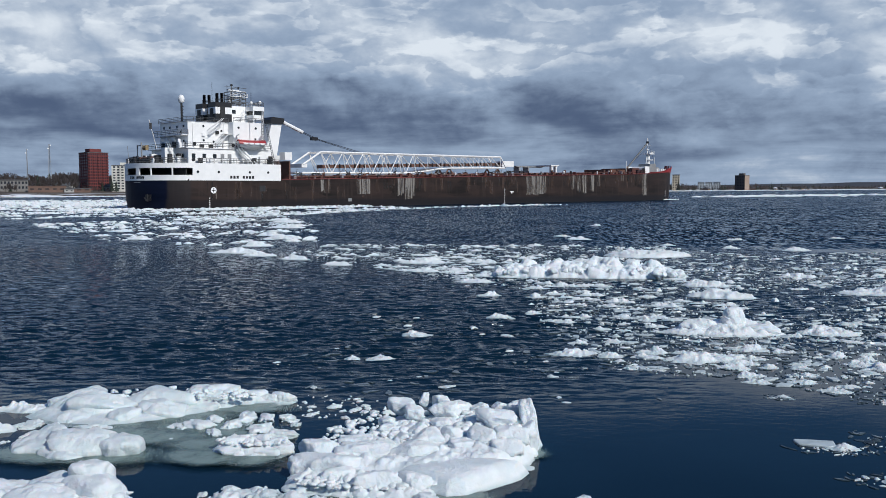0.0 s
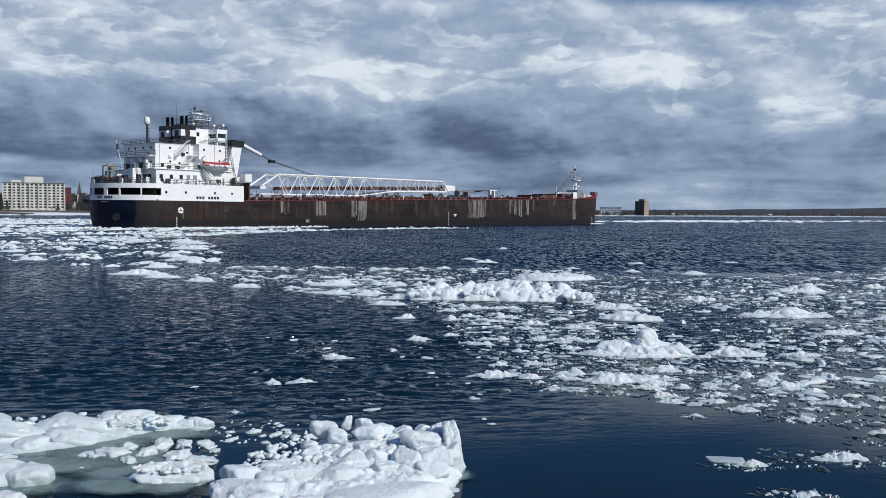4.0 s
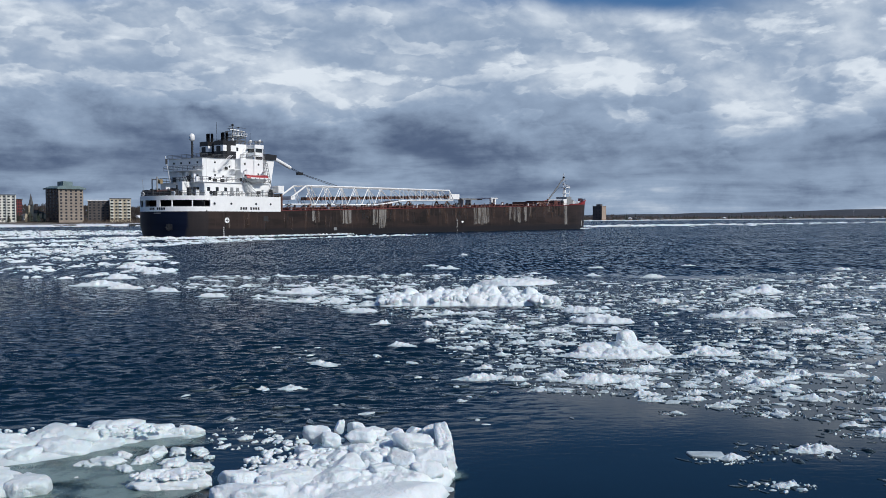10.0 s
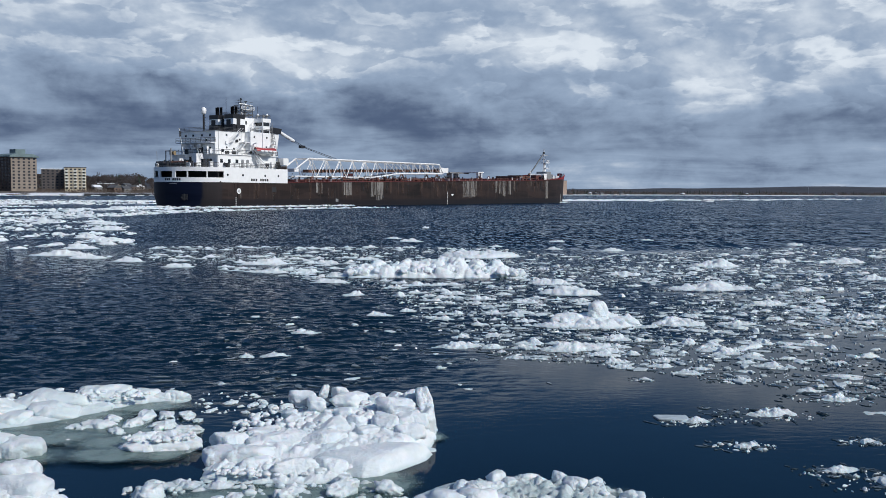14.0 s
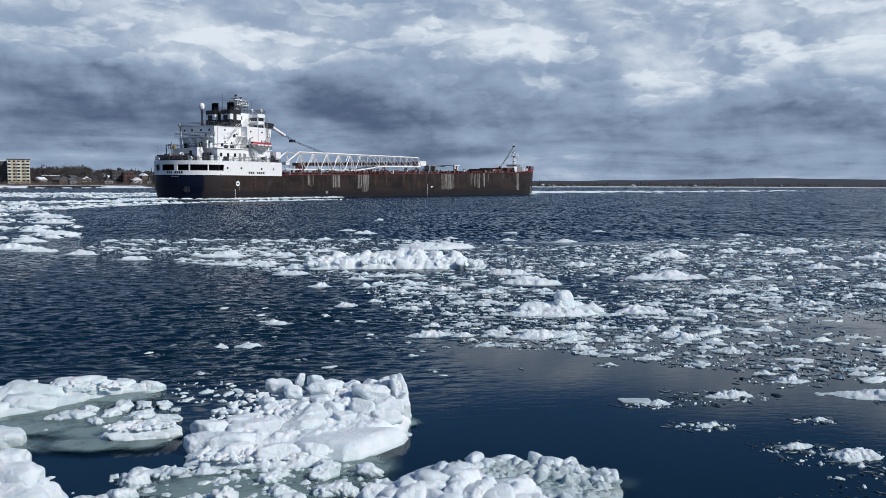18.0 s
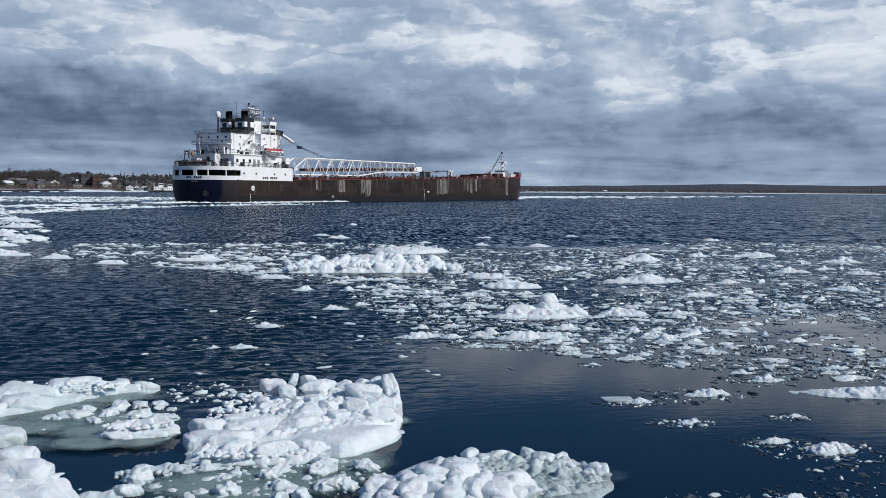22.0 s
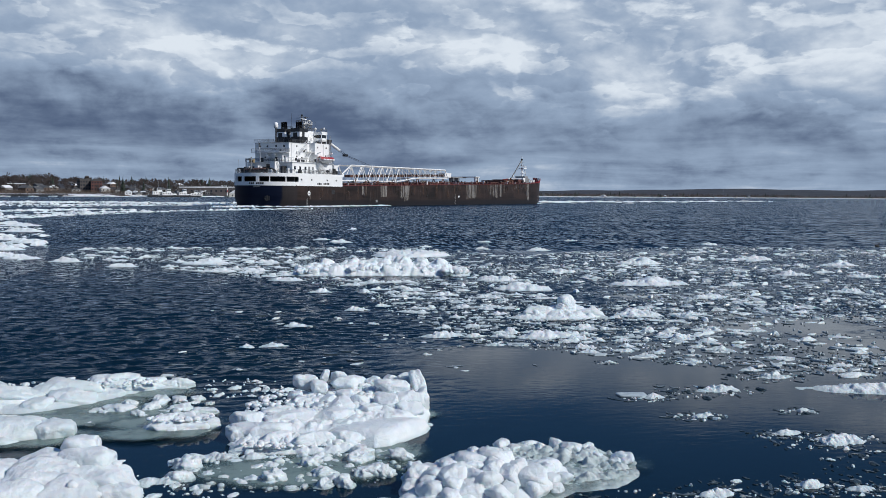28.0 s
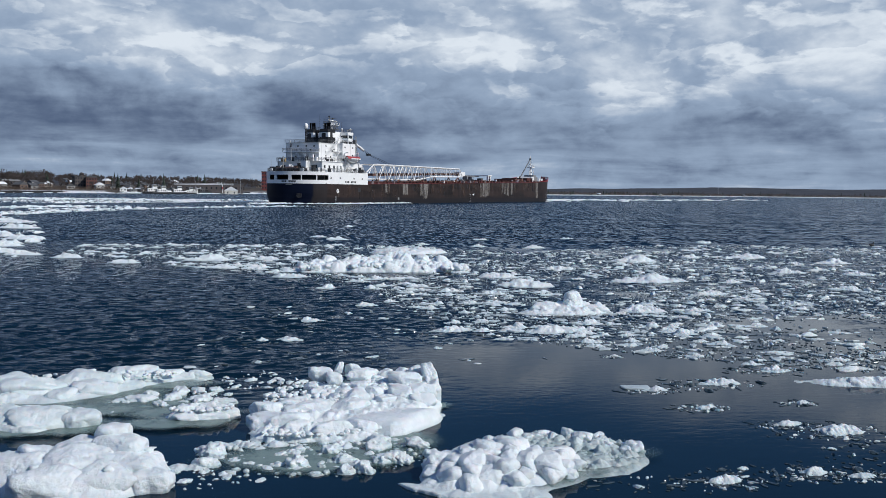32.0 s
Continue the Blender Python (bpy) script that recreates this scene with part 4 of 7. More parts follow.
    for z in (22.9, 23.8, 24.7, 25.6):
        for (x, y), (x2, y2) in ((posts[0], posts[1]), (posts[2], posts[3]), (posts[0], posts[2]), (posts[1], posts[3])):
            part("cross_bar", Build().tube((x, y, z), (x2, y2, z), 0.08, 4), RAIL, m)
        for x, x2 in ((21.6, 25.2), (25.2, 21.6)):
            part("brace", Build().tube((x, -1.2, z - 0.9), (x2, -1.2, z), 0.06, 4), RAIL, m)
    for p, q, r in (((22.6, -1.9, 26.6), (22.6, 2.1, 26.6), 0.08), ((24.2, 0.1, 25.6), (24.2, 0.1, 27.2), 0.1), ((21.0, 0.1, 27.2), (26.4, 0.1, 27.0), 0.07)):
        part("yard", Build().tube(p, q, r, 5), RAIL, m)
    part("mast_platform", Build().box(21.3, 25.5, -1.5, 1.7, 24.2, 24.32).rail([(21.3, -1.5, 24.3), (25.5, -1.5, 24.3)], 0.8, 0.8, 0.05, 2), WHITE, m)
    part("radar_bar", Build().box(21.6, 24.2, -0.3, 0.1, 26.0, 26.25).tube((22.9, -0.1, 25.6), (22.9, -0.1, 26.0), 0.12, 6), WHITE, m)
    part("radar_bar", Build().box(23.4, 25.8, -0.5, -0.15, 25.75, 25.95), WHITE, m)
    part("lamp_box", Build().box(22.4, 22.8, -0.1, 0.3, 27.4, 27.9), BLACK, m)
    part("lamp_box", Build().box(24.0, 24.4, -0.1, 0.3, 26.8, 27.2), BLACK, m)
    for x, y, z in ((25.9, -2.2, 22.0), (26.3, -4.9, 21.9), (20.8, -2.0, 22.0)):
        part("small_dome", Build().lathe(x, y, [(0.1, z), (0.1, z + 0.6), (0.32, z + 0.7), (0.34, z + 1.0), (0.2, z + 1.25), (0.03, z + 1.3)], 10), WHITE, m, smooth=True)
    for x, y, z0, z1 in ((20.9, -1.0, 22.5, 27.5), (26.0, -2.0, 22, 25.6), (25.4, 1.8, 22, 25.9), (18.2, 0.4, 22.4, 28.0)):
        part("whip_aerial", Build().tube((x, y, z0), (x, y, z1), 0.045, 4), BLACK, ship)
    part("searchlight", Build().tube((25.6, -4.4, 22.0), (25.6, -4.4, 22.4), 0.07).tube((25.3, -4.4, 22.55), (25.9, -4.4, 22.55), 0.22, 8), GREY, ship)
    part("pilothouse_rail", Build().rail([(20.3, -2.5, 22), (26.2, -2.5, 22), (26.8, -5.5, 21.9), (24.3, -5.5, 21.9)], 0.9, 1.3), RAIL, ship)
    # radome on a dark pole
    r = part("radome_pole", Build().tube((11.1, 0.1, 17.5), (11.1, 0.1, 22.4), 0.22, 8), BLACK, ship, "dark pole with rungs")
    part("radome", Build().lathe(11.1, 0.1, [(0.3, 22.1), (0.58, 22.4), (0.64, 23.0), (0.56, 23.5), (0.32, 23.8), (0.04, 23.9)], 14), WHITE, r, "white radome", True)
    for z in (18.5, 19.2, 19.9, 20.6, 21.3):
        part("rung", Build().box(11.3, 11.5, -0.1, 0.3, z, z + 0.1), BLACK, r)
    # rails and stairs
    for pts in ([(18.2, -5.9, 17.62), (8.9, -5.9, 17.62), (8.9, 5.9, 17.62)], [(9.2, -6.0, 14.62), (7.8, -5.9, 14.62), (7.8, 5.9, 14.62)], [(26.8, -7.9, 12.02), (7.6, -7.9, 12.02), (7.6, 7.9, 12.02)],
                [(27.4, -10.2, 8.9), (9, -10.2, 8.9)], [(x, y, 8.9) for x, y in oval(0.3, 7.5)], [(18.3, -7.6, 17.85), (25.2, -7.6, 17.85)]):
        part("guard_rail", Build().rail(pts, 1.0, 1.6, 0.05), RAIL, ship)
    stair(ship, (13.4, -6.6, 14.8), (16.6, -6.6, 17.6))
    stair(ship, (14.4, -6.9, 12.0), (17.4, -6.9, 15.0))
    stair(ship, (18.6, -8.6, 12.0), (21.0, -8.6, 8.9))
    stair(ship, (21.8, -3.4, 17.9), (23.6, -3.4, 20.2))
    stair(ship, (7.2, -4.4, 8.9), (5.6, -4.4, 12.0))
    part("landing", Build().box(16.4, 18.2, -7.5, -5.8, 14.9, 15.02), WHITE, ship)
    b = Build()
    for y in (-6.9, -6.3):
        b.tube((26.6, y, 17.9), (28.6, y, 9.0), 0.07, 4)
    for i in range(24):
        k = i / 24
        b.tube((26.6 + 2 * k, -6.9, 17.9 - 8.9 * k), (26.6 + 2 * k, -6.3, 17.9 - 8.9 * k), 0.05, 4)
    part("ladder", b, GREY, ship, "long steel ladder")
    b = Build().tube((24.8, -7.8, 12), (24.8, -7.8, 20.5), 0.06, 4).tube((25.3, -7.8, 12), (25.3, -7.8, 20.5), 0.06, 4)
    for i in range(26):
        b.tube((24.8, -7.8, 12.2 + 0.3 * i), (25.3, -7.8, 12.2 + 0.3 * i), 0.04, 4)
    part("ladder", b, GREY, ship)
    # lifeboat in its davits
    n = 14
    b = Build()
    for i in range(n + 1):
        u = i / n
        w = 1.15 * math.sin(math.pi * min(1, max(0, 0.06 + 0.88 * u))) ** 0.55
        z = 13.35 + 0.10 * (2 * u - 1) ** 2
        x = 18.3 + 6.4 * u
        b.v += [(x, -9.1 - w, z), (x, -9.1 - w * 0.75, z - 0.75 * w), (x, -9.1, z - 1.25 * w), (x, -9.1 + w * 0.75, z - 0.75 * w), (x, -9.1 + w, z)]
    for i in range(n):
        b.f += [(i * 5 + k, i * 5 + k + 1, i * 5 + 6 + k, i * 5 + 5 + k) for k in range(4)]
    b.f += [(0, 4, 3, 2, 1), tuple(n * 5 + k for k in range(5))]
    boat = part("lifeboat", b, WHITE, ship, "white lifeboat with a red cover", True)
    b = Build()
    for i in range(n + 1):
        u = i / n
        w = 1.2 * math.sin(math.pi * min(1, max(0, 0.06 + 0.88 * u))) ** 0.55
        z = 13.36 + 0.10 * (2 * u - 1) ** 2
        x = 18.3 + 6.4 * u
        b.v += [(x, -9.1 - w, z - 0.42), (x, -9.1 - w, z), (x, -9.1, z + 0.42), (x, -9.1 + w, z), (x, -9.1 + w, z - 0.42)]
    for i in range(n):
        b.f += [(i * 5 + k, i * 5 + 5 + k, i * 5 + 6 + k, i * 5 + k + 1) for k in range(4)]
    part("boat_cover", b, BOATRED, boat, "red boat cover", True)
    for x in (18.6, 24.2):
        part("davit", Build().tube((x, -7.7, 12), (x, -8.2, 14.6), 0.16).tube((x, -8.2, 14.6), (x, -9.4, 14.9), 0.13).tube((x, -9.2, 14.9), (x, -9.2, 13.6), 0.04, 4), WHITE, ship, "white boat davit")
    for x in (15, 16.2, 17.6, 19.6, 20.8):
        part("vent_cowl", Build().lathe(x, -8.9, [(0.2, 8.9), (0.2, 9.6), (0.32, 9.7), (0.32, 9.95), (0.1, 10.05)], 8), WHITE, ship)
    for x in (7.9, 25.0):
        part("life_ring", Build().lathe(0, 0, [(0.22, -0.06), (0.38, -0.06), (0.38, 0.06), (0.22, 0.06)], 12), BLACK, ship).matrix_basis = pose(x, -10.25, 9.6, 90, 0, 0)
    # red sockets of the cover hang over the white side in scallops
    for i in range(4):
        x = 19.5 + 1.3 * i
        part("cover_flap", Build().side([(x - 0.62, 13.2), (x + 0.62, 13.2), (x + 0.5, 12.92), (x, 12.78), (x - 0.5, 12.92)], -10.32, -10.27), WHITE, boat)
    # pipes and cable trunks on the white walls
    for x, y, z0, z1 in ((17.0, -5.95, 12.1, 17.4), (10.2, -5.9, 12.1, 17.4), (22.0, -7.85, 12.1, 17.8)):
        part("pipe", Build().tube((x, y, z0), (x, y, z1), 0.07, 6), WHITE, ship)
    for x, z in ((11.0, 12.3), (13.0, 12.3), (15.2, 15.2), (12.2, 14.7), (20.6, 12.4), (10.4, 9.3), (16.8, 9.3), (22.8, 9.3), (24.4, 12.3)):
        part("deck_box", Build().box(x, x + 0.7, -7.6 if z < 14 else -6.1, -7.0 if z < 14 else -5.9, z - 0.3, z + 0.35), DARK if int(x) % 2 else WHITE, ship)
    for x in (9.4, 17.9, 18.8, 25.6):
        part("life_ring", Build().lathe(0, 0, [(0.22, -0.06), (0.36, -0.06), (0.36, 0.06), (0.22, 0.06)], 12), BLACK if x < 20 else WHITE, ship).matrix_basis = pose(x, -8.05 if x < 18 else -7.85, 12.7, 90, 0, 0)
    for x, y in ((8.4, -3.6), (8.4, -1.9), (8.4, 3.4)):
        part("floodlight", Build().box(x - 0.3, x + 0.1, y - 0.35, y + 0.35, 13.0, 13.5).tube((x, y, 12), (x, y, 13), 0.06, 5), WHITE, ship)
    for x, y, h in ((1.6, -4.6, 1.2), (2.2, -1.8, 0.9), (1.4, 1.0, 1.3), (4.4, 4.6, 1.4), (5.2, -6.6, 1.0), (6.2, 6.4, 1.2), (3.8, -5.4, 0.8)):
        part("bollard", Build().tube((x, y, 8.9), (x, y, 8.9 + h), 0.28, 8).tube((x, y, 8.9 + h), (x, y, 9.02 + h), 0.36, 8), DARK, ship)
    # after deck: winches, boxes, domes, flagstaff
    part("white_locker", Build().box(5.0, 6.8, -4.4, -2.8, 8.9, 12.0), WHITE, ship)
    part("winch", Build().tube((3.0, -3.0, 9.7), (3.0, 0.6, 9.7), 0.62, 10).box(2.2, 3.8, -3.3, -3.0, 8.9, 10.2).box(2.2, 3.8, 0.6, 0.9, 8.9, 10.2), BROWN, ship, "brown mooring winch")
    part("winch", Build().tube((3.4, 2.2, 9.6), (3.4, 5.0, 9.6), 0.55, 10).box(2.8, 4.0, 1.9, 2.2, 8.9, 10.0).box(2.8, 4.0, 5, 5.3, 8.9, 10.0), BROWN, ship)
    part("deck_locker", Build().box(2.6, 3.7, 4.0, 6.4, 8.9, 10.3), DARK, ship)
    part("deck_locker", Build().box(4.6, 5.8, -1.8, -0.6, 8.9, 10.6), DARK, ship)
    for y in (1.3, -1.3):
        part("satellite_dome", Build().lathe(9.3 - 0.8, y, [(0.15, 12.0), (0.15, 13.4), (0.5, 13.5), (0.55, 14.0), (0.35, 14.3), (0.05, 14.4)], 10), WHITE, ship, smooth=True)
    part("flagstaff", Build().tube((6.2, 1.4, 12), (4.2, 0.3, 18), 0.08, 6), WHITE, ship, "raked white flagstaff")
    part("flag", Build().box(4.25, 4.75, 0.3, 0.36, 15.8, 17.0), DARK, ship)
    part("samson_post", Build().tube((3.4, 2.2, 8.9), (3.4, 2.2, 13.2), 0.17).tube((3.4, 4.0, 8.9), (3.4, 4.0, 12.8), 0.14).tube((3.4, 2.2, 12.6), (3.4, 4.0, 12.6), 0.12), GREY, ship)
    part("hose_reel", Build().tube((4.6, 2.4, 12.2), (4.6, 3.6, 12.2), 0.42, 10).box(4.3, 4.9, 2.3, 2.4, 11.7, 12.7).box(4.3, 4.9, 3.6, 3.7, 11.7, 12.7), HOSE, ship)
    for y in (-5.6, -5.0, 5.2):
        part("fairlead", Build().lathe(0, 0, [(0.25, -0.1), (0.5, -0.1), (0.5, 0.1), (0.25, 0.1)], 10), WHITE, ship).matrix_basis = pose(1.9, y, 9.4, 0, 90, 0)
    for x, y, z, w, d, h, mat in ((7.4, -6.4, 12.02, 0.9, 0.5, 1.0, WHITE), (7.9, -4.6, 12.02, 0.5, 0.5, 1.7, WHITE), (7.9, -2.6, 12.02, 0.6, 0.6, 1.2, DARK), (8.2, 0.4, 12.02, 0.6, 0.9, 1.5, WHITE), (8.3, 2.8, 12.02, 0.5, 0.7, 1.1, DARK),
                                 (4.6, -7.2, 8.9, 0.7, 0.7, 1.7, DARK), (6.0, -8.0, 8.9, 0.8, 0.5, 1.2, WHITE), (3.0, -4.9, 8.9, 0.6, 0.9, 1.3, DARK), (5.6, 2.0, 8.9, 1.0, 1.2, 2.0, WHITE), (6.6, -0.8, 8.9, 0.5, 0.8, 2.4, DARK), (7.4, -5.6, 8.9, 0.4, 0.8, 1.9, DARK),
                                 (10.2, -8.7, 8.9, 0.8, 0.6, 1.0, DARK), (12.4, -8.9, 8.9, 0.6, 0.5, 0.9, WHITE), (21.9, -9.2, 8.9, 0.9, 0.6, 1.2, DARK), (23.6, -9.0, 8.9, 0.5, 0.6, 1.5, WHITE), (25.6, -9.2, 8.9, 0.8, 0.6, 1.1, DARK), (26.4, -8.4, 8.9, 0.6, 0.6, 1.7, DARK)):
        part("deck_locker", Build().box(x - w / 2, x + w / 2, y - d / 2, y + d / 2, z, z + h).box(x - w / 2 - 0.05, x + w / 2 + 0.05, y - d / 2 - 0.05, y + d / 2 + 0.05, z + h, z + h + 0.07), mat, ship)
    for y0, y1 in ((-6.8, -3.2), (-2.6, 1.2), (1.8, 4.6)):
        part("rail_canvas", Build().box(2.0 - 0.03 * abs(y0), 2.04 - 0.03 * abs(y0), y0 * 0.7, y1 * 0.7, 9.1, 9.8), DARK, ship, "dark canvas laced to the rail")
    for x in (19.2, 20.0):
        b = Build().tube((x, -8.1, 12.0), (x + 2.2, -9.6, 9.0), 0.17, 8).tube((x, -8.1, 12.0), (x - 0.9, -7.8, 14.4), 0.17, 8)
        part("ventilation_trunk", b, WHITE, ship, "bent white ventilation trunk")
    part("stern_staff", Build().tube((2.2, 5.4, 8.9), (2.0, 5.4, 12.5), 0.05, 4), GREY, ship)
    for ob in ship.children_recursive:
        settle(ob)


def build_boom():
    """Self-unloading boom: a white lattice truss on the deck, hung from the after A-frame."""
    a = part("boom_tower", Build().side([(29.0, 9.0), (32.2, 9.0), (34.0, 18.1), (31.4, 18.1)], -1.4, 1.4), WHITE, ship, "white boom hoist tower with a black top")
    part("tower_cap", Build().side([(30.9, 18.1), (34.2, 18.1), (34.5, 19.3), (31.5, 19.5), (30.9, 18.9)], -1.8, 1.8), BLACK, a)
    part("hoist_house", Build().box(33.4, 35.2, -3.4, -1.2, 10.2, 11.9).box(31.6, 33.4, -1.4, 0.5, 10.0, 11.2), WHITE, ship)
    part("hoist_frame", Build().box(31.8, 32.2, -3.2, 0.3, 5.9, 10).box(34.5, 34.9, -3.2, 0.3, 5.9, 10), BROWN, ship)
    part("hoist_ram", Build().tube((34.8, -0.6, 18.6), (40.0, -0.6, 16.6), 0.42, 10), WHITE, ship, "white hoist ram")
    part("sheave_block", Build().box(42.4, 44.0, -1.0, -0.1, 14.9, 15.6), BLACK, ship)
    for y in (-0.9, -0.2):
        part("hoist_cable", Build().tube((40, y, 16.6), (44, y, 15.2), 0.06, 4).tube((44, y, 15.2), (56.5, y * 2, 12.3), 0.06, 4), BLACK, ship)
    truss = part("boom", Build().box(38.5, 40, -2.3, 2.3, 8.7, 9.5), WHITE, ship, "long white lattice conveyor boom")
    def top(x):
        return 12.25 if x > 43.7 else 9.4 + (x - 38.9) * 0.6
    def low(x):
        return np.interp(x, (38, 69, 74, 82, 106), (7.5, 7.7, 8.0, 9.1, 9.5))
    for y in (-2.3, 2.3):
        b = Build().tube((38.9, y, 9.4), (43.7, y, 12.2), 0.22, 6).tube((43.7, y, 12.25), (104.3, y, 12.45), 0.22, 6)
        xs = list(np.linspace(38.5, 106, 17))
        for p, q in zip(xs, xs[1:]):
            b.tube((p, y, low(p)), (q, y, low(q)), 0.22, 6)
        b.tube((104.3, y, 12.45), (106.5, y, 9.6), 0.18, 5)
        part("chord", b, WHITE, truss)
        nodes_t = [43.7, 50, 56.1, 61.6, 67.1, 72, 77, 82, 86, 90, 93.5, 97, 100.5, 104.3]
        b = Build()
        for i, (p, q) in enumerate(zip(nodes_t, nodes_t[1:])):
            m = (p + q) / 2
            if q < 73:
                b.tube((p, y, 12.25), (m, y, low(m)), 0.13, 4).tube((m, y, low(m)), (q, y, 12.25), 0.13, 4)
                b.tube((q, y, 12.25), (q + 0.9, y, low(q)), 0.1, 4)
            else:
                b.tube((p, y, 12.3), (q, y, low(q)), 0.12, 4).tube((q, y, 12.3), (q, y, low(q)), 0.09, 4)
        b.tube((43.7, y, 12.2), (45.7, y, low(45.7)), 0.13, 4)
        part("lattice", b, WHITE, truss)
    b = Build()
    for x in np.linspace(44, 104, 22):
        b.tube((x, -2.3, 12.3), (x, 2.3, 12.3), 0.08, 4)
    part("cross_tie", b, WHITE, truss)
    part("conveyor_bed", Build().side([(45, 8.6), (106, 10.2), (106, 10.9), (45, 9.4)], -1.0, 1.0), BROWN, truss, "dark conveyor bed")
    for x in np.linspace(47, 105, 40):
        part("roller_guard", Build().box(x - 0.10, x + 0.10, -1.25, -1.0, 8.5 + (x - 45) * 0.026, 9.55 + (x - 45) * 0.026), DARK, truss)
    part("boom_head", Build().box(106.2, 111.0, -1.3, 1.3, 9.9, 11.5), WHITE, truss, "white box at the boom's head")
    for x in (84.8, 103.5):
        z = deck_z(x)
        part("boom_saddle", Build().tube((x - 2, -2, z), (x, -2, 9.2), 0.2).tube((x + 2, -2, z), (x, -2, 9.2), 0.2).tube((x - 2, 2, z), (x, 2, 9.2), 0.2).tube((x + 2, 2, z), (x, 2, 9.2), 0.2).box(x - 2.4, x + 2.4, -2.4, 2.4, z, z + 0.8), BROWN, ship, "brown steel boom saddle")


def build_deck_gear():
    for i in range(18):
        x = 40 + i * 6.6
        z = deck_z(x) - 0.1
        h = part("hatch_cover", Build().box(x, x + 5.4, -6.6, 6.6, z, z + 0.75), DECKRED, ship, "red oxide hatch cover")
        part("hatch_lip", Build().box(x - 0.1, x + 5.5, -6.7, 6.7, z + 0.45, z + 0.58), BROWN, h)
    rng = random.Random(4)
    for i in range(46):
        x, y, w = rng.uniform(32, 168), rng.uniform(-8.6, -7.0), rng.uniform(0.15, 0.7)
        z = deck_z(x) - 0.1
        part("deck_fitting", Build().box(x - w / 2, x + w / 2, y, y + w, z, z + rng.uniform(0.5, 1.4)), rng.choice((DARK, DARK, WHITE, GREY, BROWN)), ship)
    for i in range(16):
        x, y, w = rng.uniform(2.2, 7.2), rng.uniform(-6, 5), rng.uniform(0.3, 1.0)
        part("stern_fitting", Build().box(x - w / 2, x + w / 2, y, y + w, 8.9, 8.9 + rng.uniform(0.7, 1.9)), rng.choice((DARK, BLACK, DARK, WHITE)), ship)
    for i in range(40):
        x = 31 + i * 3.35 + rng.uniform(-1, 1)
        z = deck_z(x) - 0.1
        w, h = rng.uniform(0.2, 0.8), rng.uniform(0.4, 1.0)
        part("deck_fitting", Build().box(x - w / 2, x + w / 2, -9.6, -9.6 + rng.uniform(0.4, 1.2), z, z + h), rng.choice((BROWN, DARK, BROWN, GREY, DECKRED)), ship)
    for s in (-1, 1):
        b = Build()
        for i in range(27):
            x = 29 + 5 * i
            p, q = (x, s * 10.1, deck_z(x)), (x + 5, s * 10.1, deck_z(x + 5))
            b.rail([p, q], 0.75, 2.5, 0.03, 2)
        part("deck_rail", b, RIMRED, ship)
    for i in range(64):
        x = 36 + i * 1.16 + rng.uniform(-0.5, 0.5)
        z = deck_z(x) + 0.62
        w, h = rng.uniform(0.2, 1.1), rng.uniform(0.15, 0.75)
        y = rng.choice((-5.6, -4.6, -3.6, -2.8))
        if i % 2:
            b = Build().box(x - w / 2, x + w / 2, y, y + 0.5, z, z + h)
        else:
            b = Build().tube((x - w, y, z), (x + w, y, z + h), 0.12, 6).tube((x + w, y, z), (x + w, y, z + h * 1.4), 0.09, 5).tube((x - w, y, z + h), (x + w, y, z + h), 0.09, 5)
        if i % 3 == 0:
            b.tube((x, y, z + h), (x + rng.uniform(-0.8, 0.8), y, z + h + rng.uniform(0.4, 1.0)), 0.07, 4)
        part("conveyor_gear", b, rng.choice((BROWN, DARK, DARK, DARK, GREY, BLACK)), ship)
    for y in (-6.9, -7.6):
        b = Build()
        for i in range(13):
            x = 33 + 10 * i
            b.tube((x, y, deck_z(x) + 0.55), (x + 10, y, deck_z(x + 10) + 0.55), 0.11, 5).tube((x + 5, y, deck_z(x + 5) - 0.1), (x + 5, y, deck_z(x + 5) + 0.5), 0.09, 4)
        part("deck_pipe", b, BROWN, ship, "brown pipe run along the deck")
    # travelling hatch crane and gantry
    z = deck_z(116)
    part("gantry_beam", Build().box(112.5, 124, -1.0, 1.0, 9.9, 10.25), GREY, ship)
    for x in (113.5, 117.5):
        part("gantry_leg", Build().box(x, x + 0.5, -1, 1, z, 9.9), GREY, ship)
    part("hatch_crane", Build().box(121.0, 124.4, -6.4, -5.4, 7.6, 8.0).box(121.4, 122.0, -6.4, -5.6, 8, 10.2).box(123.3, 123.9, -6.4, -5.6, 8, 10.2).box(120.9, 124.6, -6.6, 6.6, 10.2, 10.5), WHITE, ship, "white travelling hatch crane")
    # forecastle
    part("deck_store", Build().box(152, 160, -5, 5, 8.0, 9.7), BROWN, ship, "brown steel deck store")
    part("deck_store", Build().box(162.5, 166.5, -6, 6, 8.2, 10.2), DECKRED, ship)
    m = part("foremast", Build().tube((180.8, 0, 9.0), (180.8, 0, 15.6), 0.62, 8, 0.45).tube((180.2, 0, 15.4), (180.2, 0, 20.6), 0.17, 6).box(179.6, 182.6, -1.3, 1.3, 15.2, 15.5)
             .box(180.2, 182.4, -0.9, 0.9, 13.2, 13.45).tube((180.2, -1.6, 18.2), (180.2, 1.6, 18.2), 0.08, 4).tube((179.4, 0, 11.5), (179.9, 0, 15.2), 0.12, 5).box(179.9, 180.6, -0.5, 0.5, 16.6, 16.8), WHITE, ship, "white foremast with a lamp platform")
